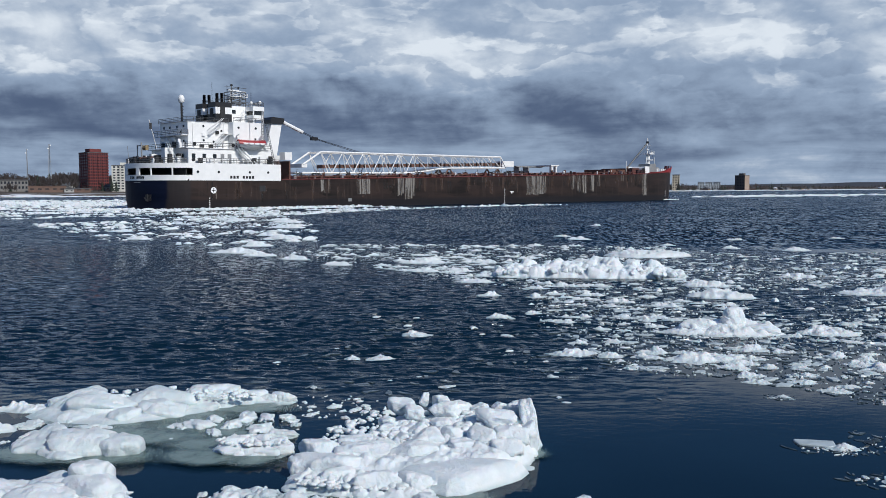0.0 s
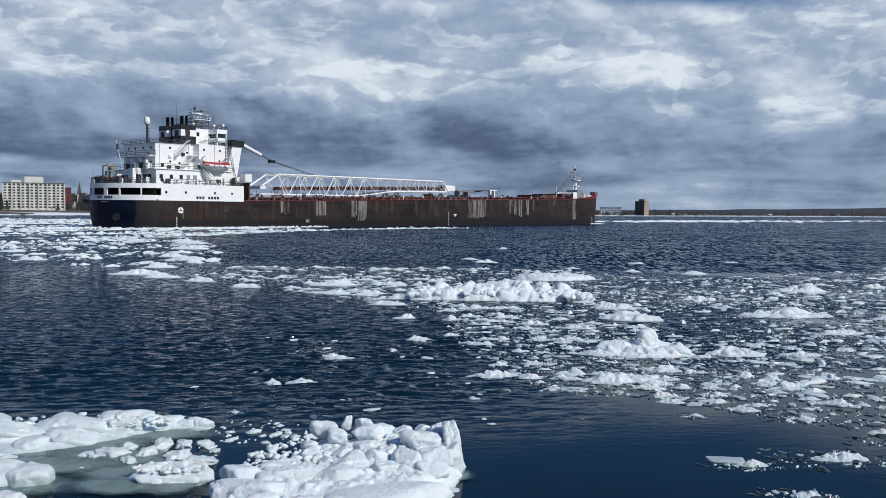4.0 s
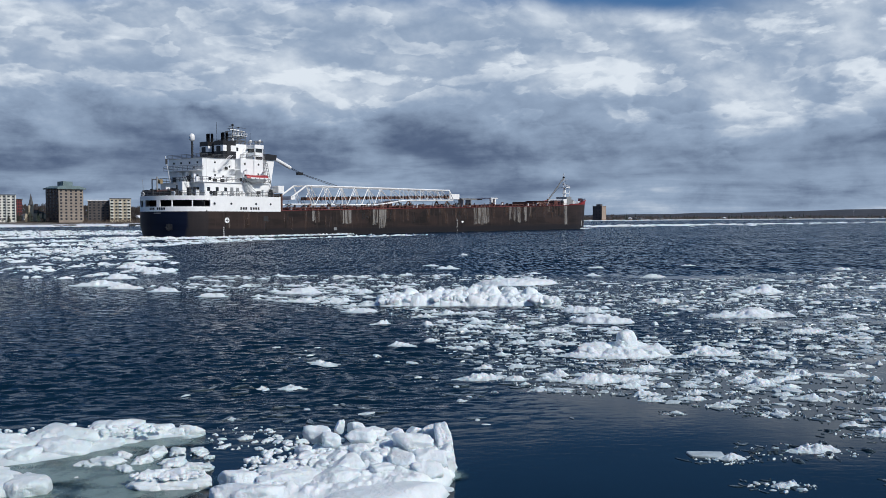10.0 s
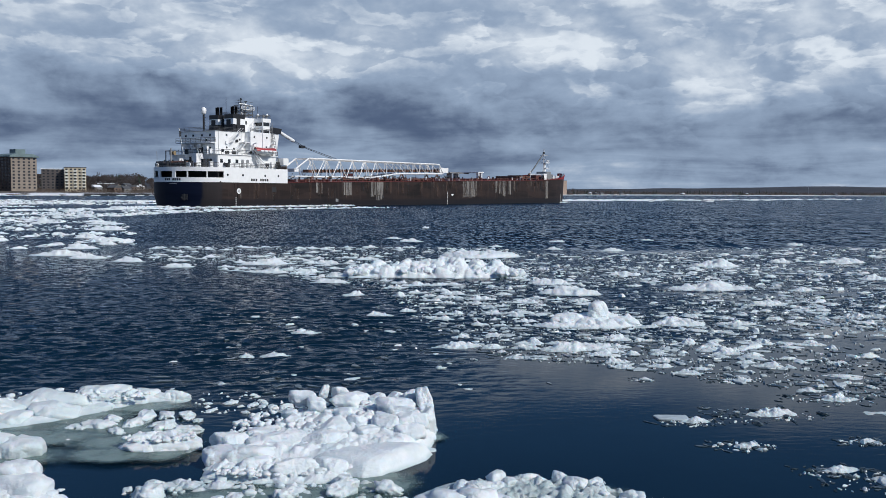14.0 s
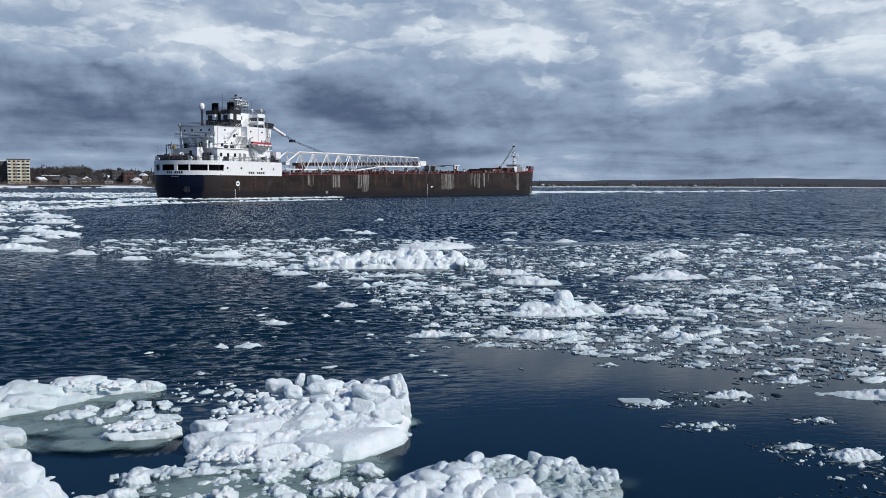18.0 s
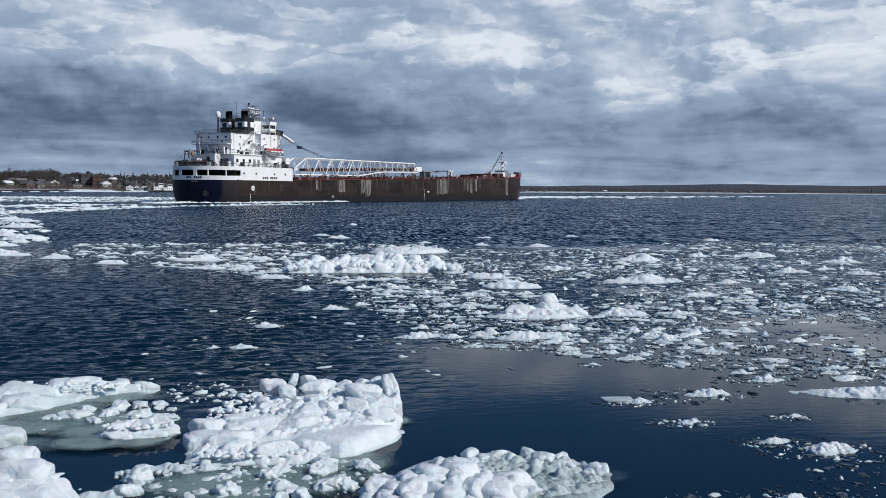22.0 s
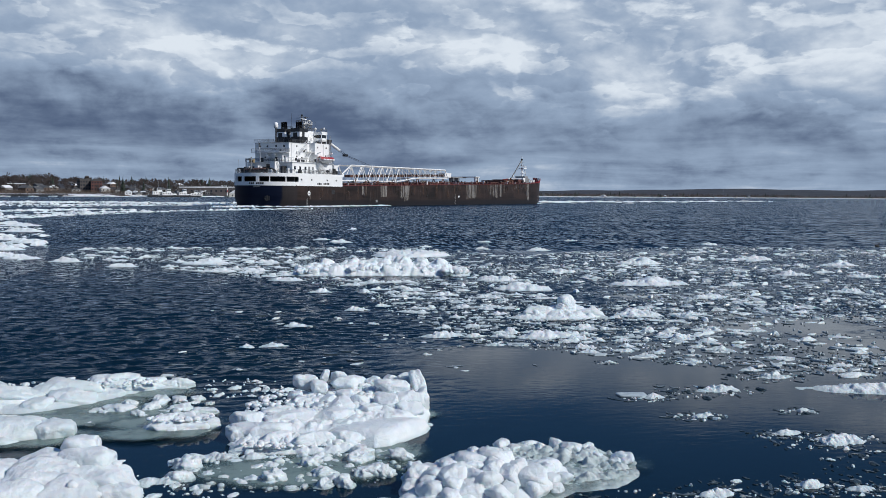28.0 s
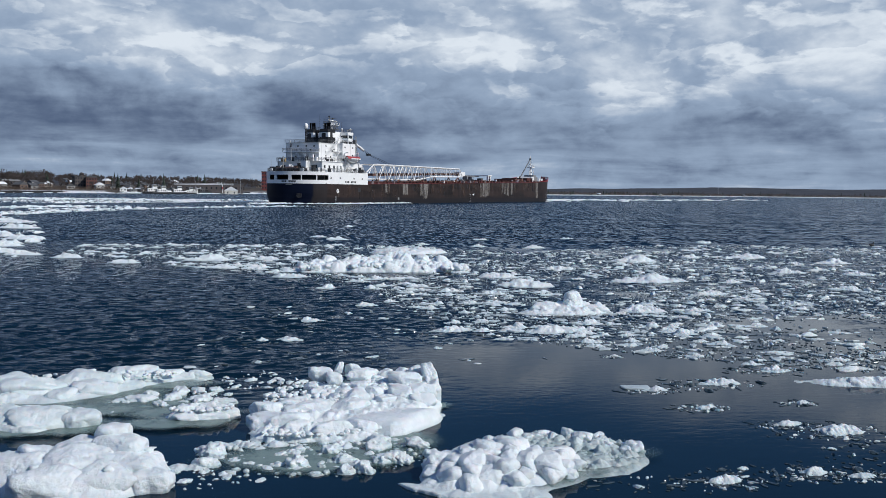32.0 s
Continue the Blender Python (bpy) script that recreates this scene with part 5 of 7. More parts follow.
    part("mast_house", Build().box(176.8, 183.0, -2.6, 2.6, 8.8, 10.9).box(178.4, 182.2, -2.2, 2.2, 10.9, 11.9), GREY, m)
    part("lamp_box", Build().box(179.9, 180.6, -0.35, 0.35, 18.9, 19.5), BLACK, m)
    part("platform_rail", Build().rail([(179.6, -1.3, 15.5), (182.6, -1.3, 15.5), (182.6, 1.3, 15.5)], 0.8, 1.0, 0.05, 2), WHITE, m)
    part("derrick", Build().tube((168.4, 0, 10.4), (179.9, 0, 18.8), 0.24, 6), RAIL, ship, "dark steel derrick")
    part("derrick_stay", Build().tube((168.4, 0, 10.8), (179.9, 0, 17.0), 0.04, 4), BLACK, ship)
    part("derrick_stay", Build().tube((180.2, 0, 20.0), (185.2, 0, 11.6), 0.04, 4), BLACK, ship)
    part("derrick_post", Build().tube((168.2, 0, 8.6), (168.2, 0, 11.0), 0.3, 6).box(167.2, 169.4, -1.2, 1.2, 8.4, 9.6), BROWN, ship)
    xs = [165, 168, 171, 174, 176.5, 178.5, 180.2, 181.7, 183, 184.1, 184.9, 185.5, 185.85]
    for s in (-1, 1):
        b = Build()
        for p, q in zip(xs, xs[1:]):
            zp, zq = deck_z(p) + 0.15, deck_z(q) + 0.15
            hp, hq = (np.interp(v, (165, 173, 179, 186), (0.35, 0.6, 1.7, 2.5)) for v in (p, q))
            yp, yq = s * max(half(p, 9), 0.05), s * max(half(q, 9), 0.05)
            b.quad((p, yp, zp), (q, yq, zq), (q + 0.5, yq * 1.03, zq + hq), (p + 0.3, yp * 1.03, zp + hp))
        part("bow_bulwark", b, BOATRED, ship, "red painted bow bulwark")
        part("bow_badge", Build().quad(*[(x, s * (half(min(x, 185.9), 9) * 1.02 + 0.06), z) for x, z in ((182.2, 9.6), (184.4, 9.6), (184.9, 11.2), (182.9, 11.2))]), WHITE, ship, "white painted patch on the bow bulwark")
    part("windlass", Build().tube((175.0, -3, 10.2), (175.0, 3, 10.2), 0.8, 10).box(173.7, 176.3, -3.4, -3, 8.5, 11).box(173.7, 176.3, 3, 3.4, 8.5, 11), WHITE, ship)
    for x, y in ((170.5, -4.5), (171.8, -1.5), (177.5, -5.5), (179.5, -5.8), (182.8, -4.5)):
        part("mooring_bitts", Build().tube((x, y, 8.7), (x, y, 10.3), 0.28, 8).tube((x + 1.0, y, 8.7), (x + 1.0, y, 10.3), 0.28, 8), WHITE if x > 177 else DARK, ship)
    part("vent_post", Build().tube((162, -4, 8.2), (162, -4, 12.4), 0.1, 6), WHITE, ship)
    part("jackstaff", Build().tube((184.6, 0, 10.8), (184.6, 0, 14.4), 0.07, 4), WHITE, ship)
    for x in (120, 126, 145, 152):
        part("vent_cowl", Build().lathe(x, -7.6, [(0.25, deck_z(x)), (0.25, deck_z(x) + 1.0), (0.4, deck_z(x) + 1.1), (0.4, deck_z(x) + 1.4)], 8), BROWN, ship)


build_hull()
build_poop()
build_house()
build_boom()
build_deck_gear()


# ---- the far shore ----
def on_shore(az, d, z=None, turn=0.0):
    x, y = polar(az, d)
    return pose(x, y, rise(az, d - shore(az)) if z is None else z, 0, 0, -az + turn)


ROOF = plain("grey_roof", (0.085, 0.088, 0.095), 0.8, 0, 0.5, 0.2)
SNOWROOF = plain("snowy_roof", (0.74, 0.77, 0.80), 0.8, 0, 0.3, 0.08)
PANE = plain("far_window", (0.03, 0.035, 0.045), 0.15, 0, 0.5, 0.3)


def tower_block(name, label, az0, az1, d, top, floors, cols, wall, depth=14.0, turn=0.0, win=(0.55, 0.5), balcony=None, cap=None, pier=None):
    """An apartment block: wall, roof, window by window, balconies on the face towards the river."""
    az = (az0 + az1) / 2
    w = (d * radians(az1 - az0) - depth * abs(math.sin(radians(turn)))) / math.cos(radians(turn))
    z0 = rise(az, d - shore(az)) - 1
    t = thing(name, label, "building", on_shore(az, d, 0, turn))
    part("wall", Build().box(-w / 2, w / 2, -depth / 2, depth / 2, z0, top), wall, t)
    part("roof", Build().box(-w / 2 - 0.4, w / 2 + 0.4, -depth / 2 - 0.4, depth / 2 + 0.4, top, top + 0.5), ROOF if cap is None else cap, t)
    fh, cw = (top - z0 - 2.2) / floors, w / cols
    me = Build().box(-cw * win[0] / 2, cw * win[0] / 2, -0.06, 0.05, 0, fh * win[1]).mesh("window")
    me.materials.append(PANE)
    side_cols = max(2, round(depth / 4.5))
    sw = depth / side_cols
    se = Build().box(-0.06, 0.05, -sw * 0.25, sw * 0.25, 0, fh * win[1]).mesh("side_window")
    se.materials.append(PANE)
    for f in range(floors):
        z = z0 + 2.0 + fh * (f + 0.3)
        for c in range(cols):
            part("window", me, None, t).location = (-w / 2 + cw * (c + 0.5), -depth / 2 - 0.02, z)
        for c in range(side_cols):
            s = -1 if turn > 0 or az > 0 else 1
            part("window", se, None, t).location = (s * (w / 2 + 0.02), -depth / 2 + sw * (c + 0.5), z)
    if balcony:
        bm = Build().box(-cw * 0.42, cw * 0.42, -1.2, 0, 0, 0.18).box(-cw * 0.42, cw * 0.42, -1.2, -1.1, 0.18, 1.0).mesh("balcony")
        bm.materials.append(balcony)
        for f in range(1, floors):
            for c in range(0, cols, 2):
                part("balcony", bm, None, t).location = (-w / 2 + cw * (c + 0.5), -depth / 2, z0 + 1.6 + fh * f)
    if pier:
        pm = Build().box(-0.35, 0.35, -0.9, 0, z0, top).mesh("pier")
        pm.materials.append(pier)
        for c in range(0, cols + 1, 2):
            part("pier", pm, None, t).location = (-w / 2 + cw * c, -depth / 2, 0)
    return t, w, top


def gable_house(name, label, az, d, w, depth, h, wall, roof, turn=0.0, group=""):
    z = rise(az, d - shore(az))
    t = thing(name, label, "house", on_shore(az, d, 0, turn), group)
    part("wall", Build().box(-w / 2, w / 2, -depth / 2, depth / 2, z - 1, z + h), wall, t)
    r = Build().side([(-w / 2 - 0.4, z + h), (w / 2 + 0.4, z + h), (0, z + h + w * 0.32)], -depth / 2 - 0.3, depth / 2 + 0.3)
    part("roof", r, roof, t)
    for x in (-w * 0.25, w * 0.25):
        part("window", Build().box(x - 0.5, x + 0.5, -depth / 2 - 0.05, -depth / 2, z + h * 0.4, z + h * 0.75), PANE, t)
    return t


def bare_tree(b, x, y, z, h, rng, twigs=26):
    """A leafless tree: a forked trunk and a haze of upward twigs."""
    w = h * 0.02
    b.v += [(x - w, y, z - 0.5), (x + w, y, z - 0.5), (x, y, z + h * 0.6)]
    n = len(b.v)
    b.f.append((n - 3, n - 2, n - 1))
    for _ in range(twigs):
        a, u = rng.uniform(0, math.tau), rng.uniform(0.25, 0.75)
        r = h * 0.42 * rng.uniform(0.3, 1.0) * (1.15 - u * 0.6)
        px, py, pz = x + 0.2 * r * math.cos(a), y + 0.2 * r * math.sin(a), z + h * u * 0.8
        qx, qy, qz = x + r * math.cos(a), y + r * math.sin(a), pz + h * rng.uniform(0.1, 0.32)
        g = h * rng.uniform(0.016, 0.05)
        n = len(b.v)
        b.v += [(px, py, pz - g), (qx - g, qy, qz), (qx + g, qy, qz + g)]
        b.f.append((n, n + 1, n + 2))


def fir(b, x, y, z, h, rng):
    for k in range(6):
        u = k / 6
        r = h * 0.27 * (1 - u) * rng.uniform(0.8, 1.2)
        n, s = 7, len(b.v)
        b.v.append((x, y, z + h * (u + 0.34)))
        for i in range(n):
            a = i / n * math.tau + k
            q = r * rng.uniform(0.6, 1.15)
            b.v.append((x + q * math.cos(a), y + q * math.sin(a), z + h * (u * 0.92 + 0.06 + rng.uniform(-0.03, 0.03))))
        b.f += [(s, s + 1 + i, s + 1 + (i + 1) % n) for i in range(n)]


def build_shore():
    RED = plain("red_brick", (0.15, 0.032, 0.032), 0.8, 0, 0.4, 0.2)
    CREAM = plain("cream_render", (0.62, 0.62, 0.57), 0.8, 0, 0.4, 0.1)
    TAN = plain("tan_concrete", (0.25, 0.21, 0.175), 0.8, 0, 0.4, 0.15)
    DARKB = plain("dark_brick", (0.085, 0.075, 0.075), 0.8, 0, 0.4, 0.2)
    BEIGE = plain("beige_brick", (0.50, 0.44, 0.33), 0.8, 0, 0.4, 0.12)
    GREEN = plain("weathered_copper", (0.14, 0.20, 0.21), 0.6, 0, 0.4, 0.2)
    t, w, top = tower_block("apartment_tower", "tall dark red brick apartment tower with balconies", -28.82, -27.18, 720, 32.0, 12, 9, RED, 16, 24, (0.5, 0.55), RED)
    part("penthouse", Build().box(-4.5, 4.5, -4, 4, top, top + 3.2), RED, t)
    t, w, top = tower_block("apartment_block", "cream apartment block with balconies and a roof house", -26.95, -23.67, 680, 21.5, 9, 14, CREAM, 14, 0, (0.55, 0.6), CREAM, None, CREAM)
    part("roof_house", Build().box(-6, 6, -4, 4, top, top + 4.8), CREAM, t)
    part("roof_house", Build().box(-14, -8, -4, 4, top, top + 2.4), CREAM, t)
    t, w, top = tower_block("apartment_tower", "dark tan apartment tower under a copper-grey roof", -22.04, -19.97, 680, 26.0, 10, 5, TAN, 18, 28, (0.4, 0.55), None, GREEN)
    # the turned side carries a darker brown sheet than the tan front
    part("side_wall", Build().box(-w / 2 - 0.03, -w / 2 + 0.2, -8.99, 8.99, 2.0, top - 0.05), plain("dark_side_brown", (0.085, 0.062, 0.052), 0.8, 0, 0.4, 0.2), t, "darker brown sheet over the side")
    part("eave", Build().box(-w / 2 - 1.3, w / 2 + 1.3, -10.3, 10.3, top, top + 0.9), GREEN, t)
    part("roof_cap", Build().side([(-w / 2 - 1, top + 0.9), (w / 2 + 1, top + 0.9), (w / 2 - 3, top + 2.4), (-w / 2 + 3, top + 2.4)], -9.5, 9.5), GREEN, t)
    part("roof_house", Build().box(-3, 4, -4, 4, top + 2.4, top + 5.6), GREEN, t)
    tower_block("apartment_block", "dark brown brick apartment block with a snowy roof", -19.72, -18.50, 700, 18.4, 7, 5, DARKB, 14, 0, (0.45, 0.5), None, SNOWROOF)
    tower_block("apartment_block", "pale yellow apartment block with white balconies", -18.47, -17.28, 692, 19.6, 7, 5, BEIGE, 14, 0, (0.5, 0.5), CREAM)
    tower_block("red_building", "small red brick building behind the church", -23.66, -23.30, 760, 20.5, 6, 3, RED, 10)
    # church
    t = thing("church", "tan stone church with a dark pointed steeple", "church", on_shore(-22.7, 705, 0))
    z = 3.0
    part("nave", Build().box(-5.5, 8, -6, 6, z - 1, z + 6.2), BEIGE, t)
    part("roof", Build().side([(-6, z + 6.2), (8.5, z + 6.2), (1.2, z + 9.0)], -6.3, 6.3), ROOF, t)
    part("steeple_base", Build().box(-3.2, 0.0, -7.5, -4.5, z - 1, z + 12), BEIGE, t)
    part("steeple", Build().lathe(-1.6, -6, [(2.0, z + 12), (1.5, z + 13.2), (0.1, z + 20.5)], 8), ROOF, t)
    school, w, top = tower_block("school", "long brown brick school on the hillside", -12.9, -11.55, 800, 13.2, 3, 8, DARKB, 14, 10, (0.5, 0.5), None, ROOF)
    b = Build().box(-3.2, -0.6, -2, 2, 13.2, 15.6).side([(-3.5, 15.6), (-0.3, 15.6), (-1.9, 16.8)], -3.3, 3.3)
    part("roof_tower", b, DARKB, school)
    tower_block("brick_wing", "red-brown brick wing of the school", -12.1, -11.5, 790, 12.4, 3, 4, plain("orange_brick", (0.125, 0.055, 0.045), 0.8, 0, 0.4, 0.2), 10)
    tower_block("low_building", "low dark building with a pale roof edge", -16.62, -15.71, 770, 9.0, 1, 5, DARKB, 12, 0, (0.5, 0.5), None, SNOWROOF)
    HALL = plain("brown_hall", (0.15, 0.095, 0.075), 0.8, 0, 0.4, 0.2)
    tower_block("low_building", "low grey waterfront building", -33.1, -31.62, 670, 11.0, 2, 8, plain("grey_render", (0.19, 0.185, 0.18), 0.8, 0, 0.4, 0.15), 12)
    tower_block("low_building", "low brown waterfront hall", -31.6, -29.6, 650, 6.5, 1, 5, HALL, 20, 0, (0.5, 0.3), None, HALL)
    tower_block("low_building", "low brown waterfront hall", -29.5, -28.2, 645, 5.0, 1, 3, HALL, 12)
    tower_block("red_building", "far red brick office building", -1.69, -1.05, 1010, 24.0, 5, 4, RED, 12)
    hall = tower_block("warehouse", "long dark harbour warehouse under a white roof", -7.0, -2.85, 770, 8.0, 1, 14, DARKB, 16, 0, (0.35, 0.3), None, ROOF)[0]
    part("fascia", Build().box(-28, 20, -8.35, -8.05, 7.5, 8.7), SNOWROOF, hall, "white roof edge")
    gable_house("boat_shed", "white gabled boat shed by the water", -3.58, 748, 10.5, 10, 4.0, CREAM, SNOWROOF)
    # right bank
    tower_block("apartment_tower", "far pale yellow apartment tower", 8.18, 8.62, 1350, 24.0, 9, 3, BEIGE, 12)
    for a, b in ((9.72, 10.12), (10.17, 10.6), (10.65, 11.07)):
        tower_block("apartment_block", "far pale grey apartment block", a, b, 1445, 13.6, 4, 4, plain("pale_render", (0.42, 0.46, 0.48), 0.8, 0, 0.4, 0.1), 12)
    t, w, top = tower_block("apartment_tower", "far dark brick apartment tower with its sunlit end coloured paler", 11.92, 12.76, 1480, 24.0, 9, 6, plain("charcoal_brick", (0.05, 0.045, 0.05), 0.8, 0, 0.4, 0.2), 14, -30, (0.4, 0.5))
    part("penthouse", Build().box(-4, 4, -3, 3, top, top + 3.6), DARKB, t)
    # paler sheet on the end face: sunlight put into the brick colour
    part("end_wall", Build().box(w / 2 + 0.02, w / 2 + 0.2, -6.99, 6.99, 0, top), plain("sunlit_end_brick", (0.34, 0.26, 0.21), 0.8, 0, 0.4, 0.15), t)
    rng = random.Random(3)
    walls = [plain("house_white", (0.42, 0.42, 0.41), 0.8, 0, 0.5, 0.08), plain("house_grey", (0.20, 0.20, 0.20), 0.8, 0, 0.5, 0.1), TAN, plain("house_brown", (0.13, 0.09, 0.07), 0.8, 0, 0.5, 0.15)]
    for i in range(64):
        az = rng.uniform(-17, -8.6) if i < 34 else rng.uniform(-30, -17) if i < 44 else rng.uniform(-8.6, 4)
        gable_house("house", "small timber house with a pitched roof on the bank", az, shore(az) + rng.uniform(55, 260), rng.uniform(4.5, 7.5), 7, rng.uniform(2.0, 3.2), rng.choice(walls), rng.choice((ROOF, ROOF, ROOF, ROOF, ROOF, SNOWROOF)), rng.uniform(-50, 50), "houses on the bank")
    for i in range(20):
        az = rng.uniform(9, 30)
        gable_house("house", "far small house by the snowy shore", az, shore(az) + rng.uniform(30, 120), rng.uniform(6, 10), 9, rng.uniform(2.0, 3.2), rng.choice(walls[1:]), rng.choice((ROOF, ROOF, ROOF, SNOWROOF)), rng.uniform(-40, 40), "houses on the far bank")
    # radio masts
    for az, d, top, w in ((-30.42, 900, 47, 3.0), (-31.63, 960, 45, 1.2), (27.3, 2700, 24, 1.5)):
        t = thing("radio_mast", "tall thin grey lattice radio mast", "mast", on_shore(az, d, 0))
        z = rise(az, d - shore(az)) - 1
        b = Build()
        for sx, sy in ((-1, -1), (1, -1), (0, 1)):
            b.tube((sx * w / 2, sy * w / 2, z), (sx * w * 0.12, sy * w * 0.12, top), 0.2, 4)
        n = 12
        for i in range(n):
            u, v = i / n, (i + 1) / n
            ra, rb = w / 2 * (1 - 0.76 * u), w / 2 * (1 - 0.76 * v)
            b.tube((-ra, -ra, z + (top - z) * u), (rb, -rb, z + (top - z) * v), 0.12, 4)
        part("lattice", b, GREY, t)
        part("dish", Build().tube((-1, -1.2, top - 4), (-1, -1.6, top - 4), 0.6, 8).tube((1, -1.2, top - 1), (1, -1.6, top - 1), 0.5, 8), WHITE, t)
    # working boats at the wharf
    for az, d, L, k in ((-8.3, 700, 15, 1.0), (-7.75, 690, 14, 0.85), (-6.8, 705, 13, 0.85), (-6.1, 712, 11, 0.7)):
        t = thing("tugboat", "moored harbour tug with a white wheelhouse", "tugboat", on_shore(az, d, 0, 12), "tugs at the wharf")
        hull = [(-L / 2, -2.2), (L * 0.3, -2.4), (L / 2, 0), (L * 0.3, 2.4), (-L / 2, 2.2)]
        part("hull", Build().prism(hull, -0.4, 1.7 * k), BLACK, t)
        part("deckhouse", Build().box(-L * 0.25, L * 0.22, -1.6, 1.6, 1.7 * k, 4.2 * k), WHITE, t)
        part("wheelhouse", Build().box(-L * 0.02, L * 0.2, -1.3, 1.3, 4.2 * k, 7.0 * k), WHITE, t)
        part("window", Build().box(-L * 0.01, L * 0.19, -1.36, -1.3, 5.4 * k, 6.4 * k), PANE, t)
        part("funnel", Build().box(-L * 0.18, -L * 0.08, -0.7, 0.7, 4.2 * k, 6.4 * k), BLACK, t)
        part("mast", Build().tube((L * 0.05, 0, 7 * k), (L * 0.05, 0, 12 * k), 0.12, 4).tube((L * 0.05 - 1.2, 0, 10.4 * k), (L * 0.05 + 1.2, 0, 10.4 * k), 0.08, 4), GREY, t)
        part("bulwark", Build().prism([(L * 0.12, -2.5), (L * 0.3, -2.5), (L / 2 + 0.2, 0), (L * 0.3, 2.5), (L * 0.12, 2.5)], 1.7 * k, 2.5 * k), WHITE if k < 0.9 else BLACK, t)
        part("rub_strake", Build().box(-L / 2, L * 0.28, -2.5, -2.2, 1.2 * k, 1.5 * k), GREY, t)
        part("roof_edge", Build().box(-L * 0.05, L * 0.23, -1.6, 1.6, 7.0 * k, 7.2 * k), BLACK if k > 0.9 else GREY, t)
        part("tow_post", Build().tube((-L * 0.32, 0, 1.7 * k), (-L * 0.32, 0, 4.4 * k), 0.2, 5), BLACK, t)
        for x in (-0.18, -0.06, 0.06, 0.16):
            part("window", Build().box(L * x - 0.3, L * x + 0.3, -1.66, -1.6, 2.6 * k, 3.4 * k), PANE, t)
    for i in range(30):
        az = rng.uniform(-10.2, -3.2)
        gable_house("harbour_shed", "small harbour shed on the wharf", az, shore(az) + rng.uniform(4, 22), rng.uniform(2.5, 5), 4, rng.uniform(1.6, 3.0), rng.choice((WHITE, walls[0], walls[1], DARKB, DARKB)), rng.choice((ROOF, ROOF, SNOWROOF)), rng.uniform(-30, 30), "sheds on the wharf")
    t = thing("harbour_light", "slim white and red harbour light on the wharf", "beacon", on_shore(-4.1, 738, 0))
    part("shaft", Build().lathe(0, 0, [(0.45, 1.0), (0.35, 5.0), (0.3, 8.0)], 8), WHITE, t)
    part("red_band", Build().lathe(0, 0, [(0.42, 3.8), (0.40, 5.6)], 8), BOATRED, t)
    part("lantern", Build().lathe(0, 0, [(0.6, 8.0), (0.6, 8.3), (0.35, 8.4), (0.35, 9.6), (0.05, 10.2)], 8), BLACK, t)
    for az, d, h in ((-9.6, 700, 9), (-5.75, 716, 10), (-3.0, 745, 11), (-10.6, 715, 8)):
        t = thing("lamp_mast", "thin grey lamp mast on the wharf", "mast", on_shore(az, d, 0), "lamp masts on the wharf")
        part("pole", Build().tube((0, 0, 1.0), (0, 0, h), 0.16, 5), GREY, t)
        part("lamp_bar", Build().box(-0.9, 0.9, -0.2, 0.2, h, h + 0.3), DARK, t)
    b = Build()
    for az in np.arange(-17.4, -13.4, 0.4):
        (x, y), (x2, y2) = polar(az, shore(az) - 5), polar(az + 0.4, shore(az + 0.4) - 5)
        b.quad((x, y, -0.5), (x2, y2, -0.5), (x2, y2, 1.5), (x, y, 1.5)).quad((x, y, 1.5), (x2, y2, 1.5), (x2 * 1.02, y2 * 1.02, 1.5), (x * 1.02, y * 1.02, 1.5))
    for az in np.arange(-8.8, -2.8, 0.4):
        (x, y), (x2, y2) = polar(az, shore(az) - 2), polar(az + 0.4, shore(az + 0.4) - 2)
        b.quad((x, y, -0.5), (x2, y2, -0.5), (x2, y2, 2.0), (x, y, 2.0)).quad((x, y, 2.0), (x2, y2, 2.0), (x2 * 1.03, y2 * 1.03, 2.0), (x * 1.03, y * 1.03, 2.0))
    tagged(part("wharf_wall", b, DARK), "dark timber wharf wall along the far shore", "wharf", kind="structure")
    # shore ice: a low white rim along the bank
    p = Pile()
    shapes = [lump_points(1.5, 0.8, 0.5, 1900 + i, 1, 0.3, 5) for i in range(8)]
    for _ in range(1500):
        az = rng.uniform(-34, -1) if rng.random() < 0.6 else rng.uniform(-1, 40)
        if -17.4 < az < -13.6 and rng.random() < 0.9:
            continue
        if az < -1 and noise.noise(Vector((az * 1.1, 3, 0))) < -0.05:
            continue
        d = shore(az) - 4 + rng.gauss(0, 2.5)
        x, y = polar(az, d)
        r = rng.uniform(0.5, 1.3) * (d / 700) ** 0.8
        v, f = rng.choice(shapes)
        c, s = math.cos(radians(-az)), math.sin(radians(-az))
        v = v * np.array([r * 3.2 * max(1, d / 700), r, r * (0.9 if az < 5 else 0.7)])
        p.add((v, f), (x, y, 0.2), radians(-az))
    tagged(part("shore_ice", p.mesh("shore_ice", False), SNOW), "white rim of stranded ice along the far banks", "shore ice", kind="stuff")
    # woods
    TWIG = plain("bare_twigs", (0.066, 0.054, 0.052), 0.9, 0, 0.05, 0.45)
    FIRM = plain("fir_needles", (0.022, 0.034, 0.024), 0.9, 0, 0.2, 0.4)
    SCRUB = plain("brown_scrub", (0.115, 0.088, 0.070), 0.9, 0, 0.05, 0.4)
    bare, firs, scrub = Build(), Build(), Build()
